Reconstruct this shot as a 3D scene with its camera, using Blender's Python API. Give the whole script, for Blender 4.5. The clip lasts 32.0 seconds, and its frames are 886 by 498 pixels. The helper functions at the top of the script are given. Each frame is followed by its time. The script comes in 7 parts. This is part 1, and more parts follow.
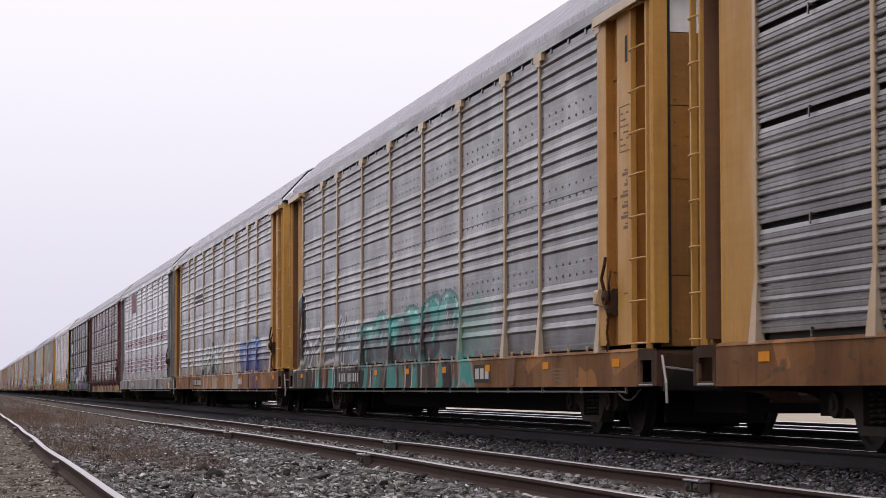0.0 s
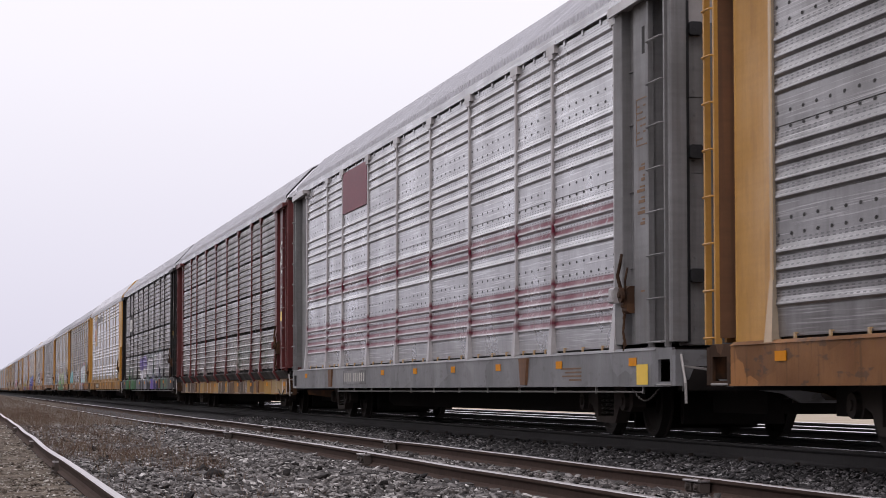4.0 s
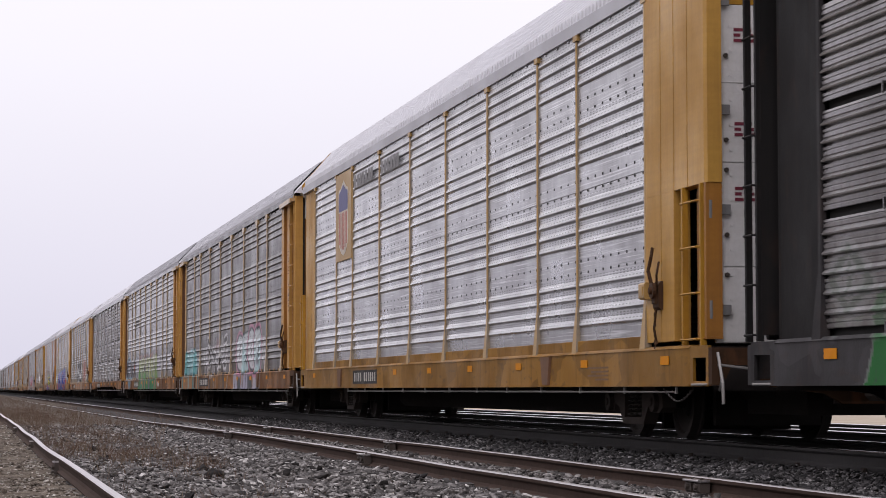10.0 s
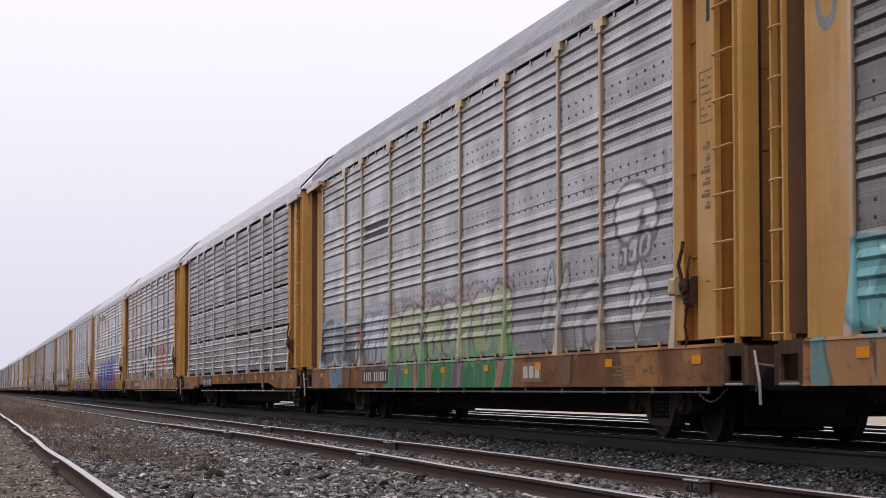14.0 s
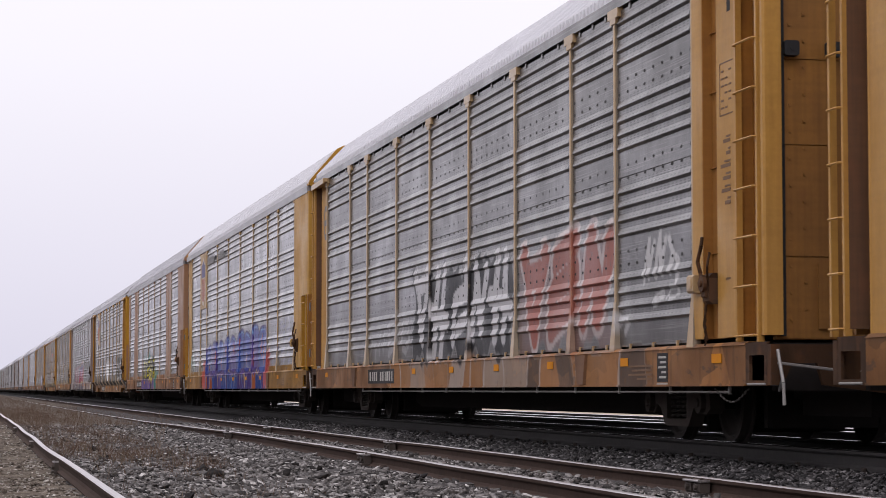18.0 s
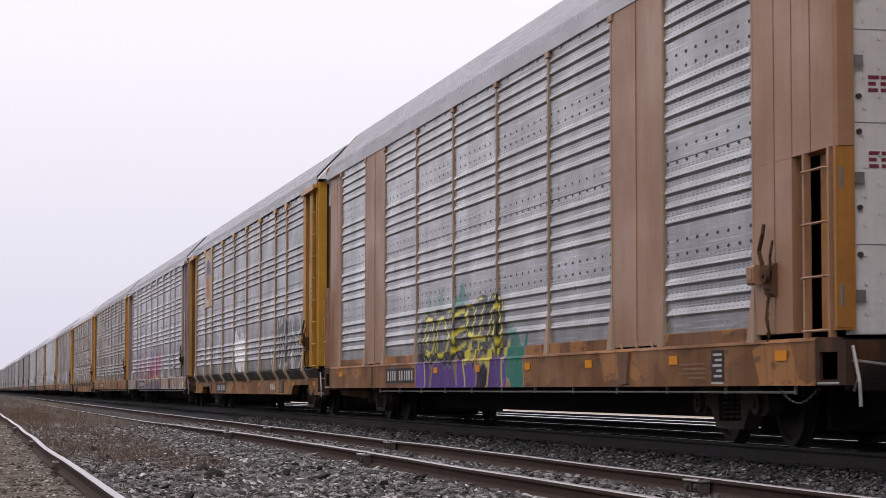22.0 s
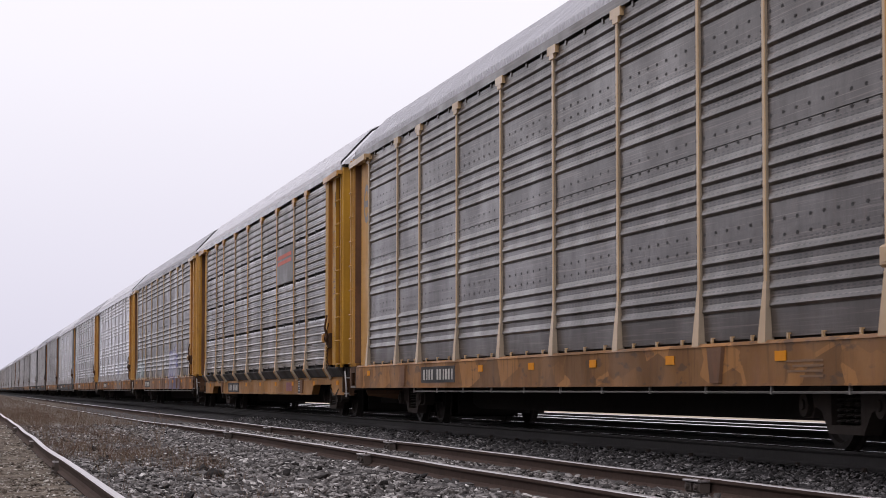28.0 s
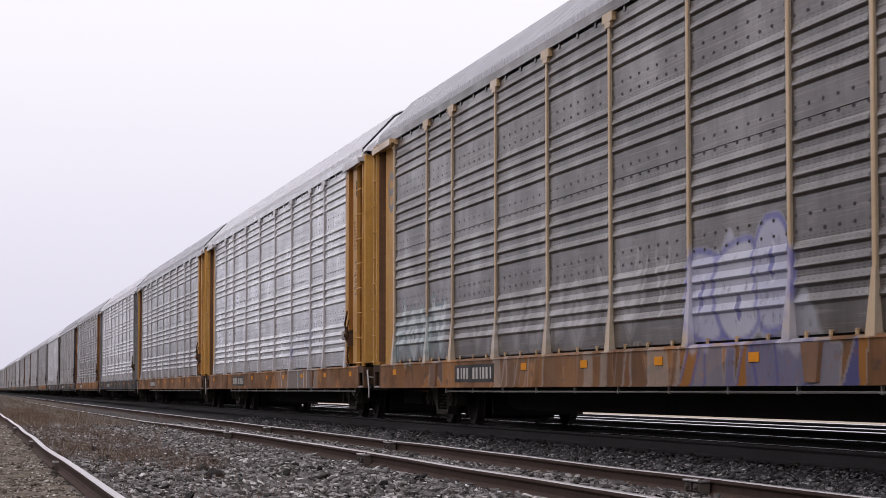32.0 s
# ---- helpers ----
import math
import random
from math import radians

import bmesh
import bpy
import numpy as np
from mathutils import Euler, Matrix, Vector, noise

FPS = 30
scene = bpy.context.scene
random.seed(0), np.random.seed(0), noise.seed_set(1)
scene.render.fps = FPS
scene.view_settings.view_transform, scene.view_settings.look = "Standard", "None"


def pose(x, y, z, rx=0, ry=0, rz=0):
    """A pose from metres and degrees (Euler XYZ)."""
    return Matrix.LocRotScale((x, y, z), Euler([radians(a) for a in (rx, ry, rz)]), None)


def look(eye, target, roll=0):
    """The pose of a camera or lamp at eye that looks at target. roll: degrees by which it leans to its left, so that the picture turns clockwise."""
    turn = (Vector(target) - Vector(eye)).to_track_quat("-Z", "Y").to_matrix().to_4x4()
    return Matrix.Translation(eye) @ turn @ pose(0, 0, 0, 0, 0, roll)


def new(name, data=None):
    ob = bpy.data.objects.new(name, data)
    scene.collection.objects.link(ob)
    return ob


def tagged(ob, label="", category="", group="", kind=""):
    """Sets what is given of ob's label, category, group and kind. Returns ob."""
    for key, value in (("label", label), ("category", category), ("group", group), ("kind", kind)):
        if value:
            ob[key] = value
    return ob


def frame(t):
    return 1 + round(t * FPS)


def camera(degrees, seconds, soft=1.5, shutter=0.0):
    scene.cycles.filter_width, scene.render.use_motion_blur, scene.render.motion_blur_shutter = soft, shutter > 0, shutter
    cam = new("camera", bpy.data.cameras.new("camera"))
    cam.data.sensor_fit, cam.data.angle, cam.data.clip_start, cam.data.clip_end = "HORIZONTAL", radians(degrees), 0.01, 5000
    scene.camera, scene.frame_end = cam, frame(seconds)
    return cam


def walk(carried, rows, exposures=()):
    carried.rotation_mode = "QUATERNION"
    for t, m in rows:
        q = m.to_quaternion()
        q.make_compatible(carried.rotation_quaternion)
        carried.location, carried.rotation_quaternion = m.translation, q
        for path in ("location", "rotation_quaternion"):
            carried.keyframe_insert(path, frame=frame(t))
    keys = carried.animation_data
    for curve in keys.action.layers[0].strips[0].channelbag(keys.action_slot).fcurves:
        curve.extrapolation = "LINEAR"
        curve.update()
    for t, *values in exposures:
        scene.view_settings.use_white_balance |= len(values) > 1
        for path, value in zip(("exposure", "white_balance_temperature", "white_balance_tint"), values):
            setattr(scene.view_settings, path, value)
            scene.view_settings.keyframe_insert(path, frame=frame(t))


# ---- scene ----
# camera: a tripod beside the line, looking along the passing train
EYE_Z = 1.0
PITCH, YAW, ROLL = 3.63, -12.02, 0.0
cam = camera(22.54, 32.0, 0.85, 0.05)
walk(cam, [(0.0, pose(0, 0, EYE_Z, 90 + PITCH, ROLL, YAW)), (32.0, pose(0, 0, EYE_Z, 90 + PITCH, ROLL, YAW))], [(0.0, -0.03, 6450, 17), (32.0, -0.03, 6450, 17)])

# overcast sky
SUN_EL, SUN_ROT = radians(48), radians(200)
world = bpy.data.worlds.new("overcast_sky")
scene.world = world
world.use_nodes = True
wn, wl = world.node_tree.nodes, world.node_tree.links
wn.clear()
w_out, w_bg = wn.new("ShaderNodeOutputWorld"), wn.new("ShaderNodeBackground")
w_sky = wn.new("ShaderNodeTexSky")
w_sky.sky_type, w_sky.sun_disc = "NISHITA", False
w_sky.sun_elevation, w_sky.sun_rotation = SUN_EL, SUN_ROT
w_sky.air_density, w_sky.dust_density = 1.0, 4.0
w_mix, w_geo, w_sep, w_ramp = wn.new("ShaderNodeMix"), wn.new("ShaderNodeTexCoord"), wn.new("ShaderNodeSeparateXYZ"), wn.new("ShaderNodeValToRGB")
w_noise, w_scale, w_cloud = wn.new("ShaderNodeTexNoise"), wn.new("ShaderNodeVectorMath"), wn.new("ShaderNodeMix")
w_mix.data_type, w_cloud.data_type, w_cloud.blend_type = "RGBA", "RGBA", "MULTIPLY"
w_mix.inputs[0].default_value = 0.97
wl.new(w_geo.outputs["Generated"], w_sep.inputs[0])
wl.new(w_sep.outputs["Z"], w_ramp.inputs[0])
w_ramp.color_ramp.elements[0].position, w_ramp.color_ramp.elements[0].color = 0.0, (0.74, 0.745, 0.835, 1)
w_ramp.color_ramp.elements[1].position, w_ramp.color_ramp.elements[1].color = 0.85, (1.35, 1.34, 1.38, 1)
for at, c in ((0.06, (0.845, 0.85, 0.92, 1)), (0.15, (0.985, 0.99, 1.02, 1)), (0.30, (1.10, 1.10, 1.12, 1)), (0.5, (1.22, 1.22, 1.25, 1))):
    e = w_ramp.color_ramp.elements.new(at)
    e.color = c
w_noise.inputs["Scale"].default_value, w_noise.inputs["Detail"].default_value = 2.2, 3.0
w_scale.operation, w_scale.inputs[1].default_value = "MULTIPLY", (1.0, 1.0, 3.5)
wl.new(w_geo.outputs["Generated"], w_scale.inputs[0])
wl.new(w_scale.outputs[0], w_noise.inputs["Vector"])
w_cr = wn.new("ShaderNodeValToRGB")
w_cr.color_ramp.elements[0].color, w_cr.color_ramp.elements[1].color = (0.955, 0.95, 0.965, 1), (1.03, 1.03, 1.03, 1)
wl.new(w_noise.outputs["Fac"], w_cr.inputs[0])
w_cloud.inputs[0].default_value = 1.0
wl.new(w_ramp.outputs["Color"], w_cloud.inputs[6])
wl.new(w_cr.outputs["Color"], w_cloud.inputs[7])
w_dim = wn.new("ShaderNodeMix")
w_dim.data_type, w_dim.blend_type = "RGBA", "MULTIPLY"
w_dim.inputs[0].default_value = 1.0
w_dim.inputs[7].default_value = (0.08, 0.08, 0.08, 1)
wl.new(w_sky.outputs["Color"], w_dim.inputs[6])
wl.new(w_dim.outputs[2], w_mix.inputs[6])
wl.new(w_cloud.outputs[2], w_mix.inputs[7])
wl.new(w_mix.outputs[2], w_bg.inputs["Color"])
w_bg.inputs["Strength"].default_value = 1.0
wl.new(w_bg.outputs[0], w_out.inputs["Surface"])
sun_data = bpy.data.lights.new("sun", "SUN")
sun_data.energy, sun_data.angle, sun_data.color = 0.7, radians(25), (1.0, 0.97, 0.93)
sun = new("sun", sun_data)
sun.matrix_world = look((-30, -60, 75), (0, 0, 0))
scene.view_settings.exposure = 0.0


# ---- materials ----
def material(name):
    m = bpy.data.materials.new(name)
    m.use_nodes = True
    n, l = m.node_tree.nodes, m.node_tree.links
    n.clear()
    out, b = n.new("ShaderNodeOutputMaterial"), n.new("ShaderNodeBsdfPrincipled")
    l.new(b.outputs[0], out.inputs[0])
    return m, n, l, b


def mixer(n, l, a, b, fac, blend="MIX"):
    """A colour mix; a, b, fac: sockets or values."""
    x = n.new("ShaderNodeMix")
    x.data_type, x.blend_type = "RGBA", blend
    for socket, v in ((x.inputs[6], a), (x.inputs[7], b), (x.inputs[0], fac)):
        if isinstance(v, bpy.types.NodeSocket):
            l.new(v, socket)
        elif isinstance(v, tuple):
            socket.default_value = (*v[:3], 1)
        else:
            socket.default_value = v
    return x.outputs[2]


def noisy(n, l, coord, scale, detail=4.0, lo=0.35, hi=0.65, stretch=(1, 1, 1)):
    """Noise from 0 to 1 at real-world size, stretched."""
    mp = n.new("ShaderNodeMapping")
    mp.inputs["Scale"].default_value = stretch
    l.new(coord, mp.inputs["Vector"])
    t = n.new("ShaderNodeTexNoise")
    t.inputs["Scale"].default_value, t.inputs["Detail"].default_value = scale, detail
    l.new(mp.outputs[0], t.inputs["Vector"])
    r = n.new("ShaderNodeMapRange")
    r.inputs["From Min"].default_value, r.inputs["From Max"].default_value = lo, hi
    l.new(t.outputs["Fac"], r.inputs["Value"])
    return r.outputs[0]


def times(n, l, a, k):
    x = n.new("ShaderNodeMath")
    x.operation = "MULTIPLY"
    l.new(a, x.inputs[0])
    if isinstance(k, bpy.types.NodeSocket):
        l.new(k, x.inputs[1])
    else:
        x.inputs[1].default_value = k
    return x.outputs[0]


def bumpy(n, l, b, height, strength, distance):
    x = n.new("ShaderNodeBump")
    x.inputs["Strength"].default_value, x.inputs["Distance"].default_value = strength, distance
    l.new(height, x.inputs["Height"])
    l.new(x.outputs[0], b.inputs["Normal"])


def weathered(name, colour, dirt, rough=0.55, metal=0.0, streak=0.5, blotch=0.35, rust=0.0, relief=0.15, fine=0.3, pierced=False, gloss=0.5, sheen=0.0, patch=0.0):
    """Sheet metal, bare or painted: blotches, rain streaks, grime, rust, and sprayed paint from the mesh's own layer."""
    m, n, l, b = material(name)
    tc, oi = n.new("ShaderNodeTexCoord"), n.new("ShaderNodeObjectInfo")
    shift = n.new("ShaderNodeVectorMath")
    shift.operation = "MULTIPLY_ADD"
    shift.inputs[1].default_value, shift.inputs[2].default_value = (1, 1, 1), (0, 0, 0)
    l.new(tc.outputs["Object"], shift.inputs[0])
    off = n.new("ShaderNodeCombineXYZ")
    for i in range(3):
        l.new(times(n, l, oi.outputs["Random"], 37.0 + 11 * i), off.inputs[i])
    l.new(off.outputs[0], shift.inputs[2])
    p = shift.outputs[0]
    big = noisy(n, l, p, 0.9, 5.0)
    run = noisy(n, l, p, 3.0, 5.0, 0.42, 0.72, (6, 3, 0.22))
    grit = noisy(n, l, p, 26.0, 6.0, 0.3, 0.7)
    level = noisy(n, l, p, 4.0, 3.0, 0.4, 0.75, (0.3, 0.12, 4.0))
    c = mixer(n, l, colour, tuple(x * 0.72 for x in colour), times(n, l, grit, fine))
    c = mixer(n, l, c, dirt, times(n, l, big, blotch))
    c = mixer(n, l, c, dirt, times(n, l, run, streak))
    c = mixer(n, l, c, tuple(x * 0.75 for x in dirt), times(n, l, level, streak * 0.5))
    if patch > 0:
        # leaning repainted oblongs and scraped bare places
        lean = n.new("ShaderNodeMapping")
        lean.inputs["Rotation"].default_value, lean.inputs["Scale"].default_value = (0.35, 0, 0), (0.2, 1.15, 2.0)
        l.new(p, lean.inputs["Vector"])
        cell = n.new("ShaderNodeTexVoronoi")
        cell.distance, cell.inputs["Scale"].default_value = "CHEBYCHEV", 1.0
        l.new(lean.outputs[0], cell.inputs["Vector"])
        tone = n.new("ShaderNodeSeparateColor")
        l.new(cell.outputs["Color"], tone.inputs[0])
        for socket, lo, hi, paint in ((tone.outputs[0], 0.62, 0.72, tuple(min(1.0, x * 1.5 + 0.006) for x in colour)), (tone.outputs[1], 0.66, 0.76, tuple(x * 0.42 for x in colour))):
            r = n.new("ShaderNodeMapRange")
            r.inputs["From Min"].default_value, r.inputs["From Max"].default_value = lo, hi
            l.new(socket, r.inputs["Value"])
            c = mixer(n, l, c, paint, times(n, l, r.outputs[0], patch))
        scrape = noisy(n, l, p, 6.0, 6.0, 0.60, 0.66, (1, 0.5, 1.6))
        c = mixer(n, l, c, (0.045, 0.030, 0.024), times(n, l, scrape, patch))
        drips = noisy(n, l, p, 5.0, 5.0, 0.55, 0.68, (1, 2.2, 0.25))
        c = mixer(n, l, c, tuple(x * 0.3 for x in colour), times(n, l, drips, patch * 0.9))
    if rust > 0:
        spots = noisy(n, l, p, 5.0, 8.0, 0.56, 0.70, (1, 1, 0.5))
        c = mixer(n, l, c, (0.16, 0.062, 0.026), times(n, l, spots, rust))
    if pierced:
        # rolled scratches, with the beads' thin highlights painted in as bright lines
        for seed, share, tone in ((0.0, 0.55, 2.1), (3.7, 0.45, 0.35)):
            lines = noisy(n, l, p, 1.5, 3.0, 0.54 + 0.01 * seed, 0.70, (1.0, 0.45, 34.0 + seed))
            c = mixer(n, l, c, tuple(min(1.0, x * tone) for x in colour), times(n, l, lines, share))
        # rows of small punched slots
        sep = n.new("ShaderNodeSeparateXYZ")
        l.new(tc.outputs["Object"], sep.inputs[0])

        def every(socket, size, share):
            d, f, g = n.new("ShaderNodeMath"), n.new("ShaderNodeMath"), n.new("ShaderNodeMath")
            d.operation, f.operation, g.operation = "DIVIDE", "FRACT", "LESS_THAN"
            d.inputs[1].default_value, g.inputs[1].default_value = size, share
            l.new(socket, d.inputs[0])
            l.new(d.outputs[0], f.inputs[0])
            l.new(f.outputs[0], g.inputs[0])
            return g.outputs[0]

        def step(a, op, v):
            x = n.new("ShaderNodeMath")
            x.operation, x.inputs[1].default_value = op, v
            l.new(a, x.inputs[0])
            return x.outputs[0]

        # height within a group of beads, then within one bead
        group = step(step(step(step(sep.outputs["Z"], "SUBTRACT", 1.285), "DIVIDE", 0.965), "FRACT", 0), "MULTIPLY", 0.965)
        bead = step(step(group, "DIVIDE", 0.157), "FRACT", 0)
        rows = None
        for mid in (0.46, 0.74, 0.92):
            x = n.new("ShaderNodeMath")
            x.operation = "COMPARE"
            x.inputs[1].default_value, x.inputs[2].default_value = mid, 0.045
            l.new(bead, x.inputs[0])
            if rows is None:
                rows = x.outputs[0]
            else:
                y = n.new("ShaderNodeMath")
                y.operation = "MAXIMUM"
                l.new(rows, y.inputs[0])
                l.new(x.outputs[0], y.inputs[1])
                rows = y.outputs[0]
        rows = times(n, l, rows, step(group, "LESS_THAN", 0.66))
        holes = times(n, l, every(sep.outputs["Y"], 0.135, 0.5), rows)
        part_on = noisy(n, l, p, 7.0, 3.0, 0.25, 0.5, (0.25, 0.25, 1.6))
        c = mixer(n, l, c, tuple(x * 0.22 for x in colour), times(n, l, times(n, l, holes, part_on), 0.85))
    at, mask = n.new("ShaderNodeAttribute"), n.new("ShaderNodeAttribute")
    at.attribute_name, mask.attribute_name = "spray", "spray_mask"
    worn = noisy(n, l, p, 9.0, 6.0, 0.15, 0.42)
    laid = times(n, l, mask.outputs["Fac"], worn)
    c = mixer(n, l, c, mixer(n, l, at.outputs["Color"], (0.93, 0.93, 0.93), 1.0, "MULTIPLY"), laid)
    # sprayed paint is matt
    matt = n.new("ShaderNodeMapRange")
    matt.inputs["To Min"].default_value, matt.inputs["To Max"].default_value = 1.0, 0.10
    l.new(laid, matt.inputs["Value"])
    l.new(c, b.inputs["Base Color"])
    b.inputs["Metallic"].default_value = metal
    l.new(times(n, l, matt.outputs[0], gloss), b.inputs["Specular IOR Level"])
    if sheen > 0:
        l.new(times(n, l, matt.outputs[0], sheen), b.inputs["Coat Weight"])
        b.inputs["Coat Roughness"].default_value, b.inputs["Coat IOR"].default_value = 0.22, 1.48
    r = n.new("ShaderNodeMapRange")
    r.inputs["To Min"].default_value, r.inputs["To Max"].default_value = rough - 0.06, min(1.0, rough + 0.22)
    l.new(big, r.inputs["Value"])
    l.new(r.outputs[0], b.inputs["Roughness"])
    bumpy(n, l, b, grit, relief, 0.004)
    return m


def stony(name, tones, scale=18.0, rough=0.9, relief=0.6, wet=0.0):
    """Gravel seen from afar: cells of stone in several tones."""
    m, n, l, b = material(name)
    tc = n.new("ShaderNodeTexCoord")
    p = tc.outputs["Object"]
    v = n.new("ShaderNodeTexVoronoi")
    v.inputs["Scale"].default_value = scale
    l.new(p, v.inputs["Vector"])
    ramp = n.new("ShaderNodeValToRGB")
    ramp.color_ramp.elements[0].color, ramp.color_ramp.elements[1].color = (*tones[0], 1), (*tones[-1], 1)
    for i, t in enumerate(tones[1:-1]):
        e = ramp.color_ramp.elements.new((i + 1) / (len(tones) - 1))
        e.color = (*t, 1)
    l.new(v.outputs["Color"], ramp.inputs[0])
    patch = noisy(n, l, p, 0.55, 5.0, 0.35, 0.7)
    c = mixer(n, l, ramp.outputs[0], tones[0], times(n, l, patch, 0.55))
    l.new(c, b.inputs["Base Color"])
    b.inputs["Roughness"].default_value = rough
    b.inputs["Specular IOR Level"].default_value = 0.12
    bumpy(n, l, b, v.outputs["Distance"], relief, 0.03)
    return m


def plain(name, colour, rough=0.6, metal=0.0, grain=8.0, vary=0.35, relief=0.2, gloss=0.5):
    """A simple surface with grain at two scales."""
    m, n, l, b = material(name)
    tc = n.new("ShaderNodeTexCoord")
    a, c2 = noisy(n, l, tc.outputs["Object"], grain, 5.0), noisy(n, l, tc.outputs["Object"], grain * 0.12, 3.0)
    c = mixer(n, l, colour, tuple(x * 0.55 for x in colour), times(n, l, a, vary))
    c = mixer(n, l, c, tuple(min(1, x * 1.25) for x in colour), times(n, l, c2, vary))
    l.new(c, b.inputs["Base Color"])
    b.inputs["Roughness"].default_value, b.inputs["Metallic"].default_value = rough, metal
    b.inputs["Specular IOR Level"].default_value = gloss
    bumpy(n, l, b, a, relief, 0.003)
    return m


def varied(name, tones, rough=0.9, island=True):
    """Many small pieces, each in its own tone."""
    m, n, l, b = material(name)
    if island:
        src = n.new("ShaderNodeNewGeometry").outputs["Random Per Island"]
    else:
        src = n.new("ShaderNodeObjectInfo").outputs["Random"]
    ramp = n.new("ShaderNodeValToRGB")
    ramp.color_ramp.elements[0].color, ramp.color_ramp.elements[1].color = (*tones[0], 1), (*tones[-1], 1)
    for i, t in enumerate(tones[1:-1]):
        e = ramp.color_ramp.elements.new((i + 1) / (len(tones) - 1))
        e.color = (*t, 1)
    l.new(src, ramp.inputs[0])
    tc = n.new("ShaderNodeTexCoord")
    g = noisy(n, l, tc.outputs["Object"], 40.0, 4.0)
    c = mixer(n, l, ramp.outputs[0], tones[0], times(n, l, g, 0.35))
    l.new(c, b.inputs["Base Color"])
    b.inputs["Roughness"].default_value = rough
    b.inputs["Specular IOR Level"].default_value = 0.15
    bumpy(n, l, b, g, 0.4, 0.004)
    return m


PANEL = {
    "worn": weathered("galvanised_worn", (0.213, 0.204, 0.206), (0.085, 0.076, 0.073), 0.34, 0.5, 0.5, 0.6, 0.0, pierced=True, gloss=0.1, sheen=0.78),
    "dull": weathered("galvanised_dull", (0.123, 0.115, 0.116), (0.045, 0.041, 0.039), 0.36, 0.5, 0.5, 0.6, 0.03, pierced=True, gloss=0.1, sheen=0.75),
    "clean": weathered("galvanised_clean", (0.245, 0.241, 0.250), (0.120, 0.113, 0.116), 0.31, 0.5, 0.35, 0.4, 0.0, pierced=True, gloss=0.15, sheen=0.80),
    "slat": weathered("galvanised_slats", (0.256, 0.242, 0.243), (0.104, 0.092, 0.089), 0.34, 0.35, 0.45, 0.55, 0.02, gloss=0.15, sheen=0.85),
    "brown": weathered("galvanised_brownish", (0.090, 0.074, 0.066), (0.036, 0.027, 0.023), 0.40, 0.5, 0.5, 0.65, 0.05, pierced=True, gloss=0.1, sheen=0.52),
    "bright": weathered("galvanised_bright", (0.430, 0.430, 0.447), (0.212, 0.204, 0.214), 0.28, 0.5, 0.3, 0.35, 0.0, pierced=True, gloss=0.2, sheen=0.85),
    "pink": weathered("galvanised_pinkish", (0.167, 0.152, 0.151), (0.070, 0.058, 0.054), 0.36, 0.5, 0.5, 0.55, 0.02, pierced=True, gloss=0.1, sheen=0.75),
}
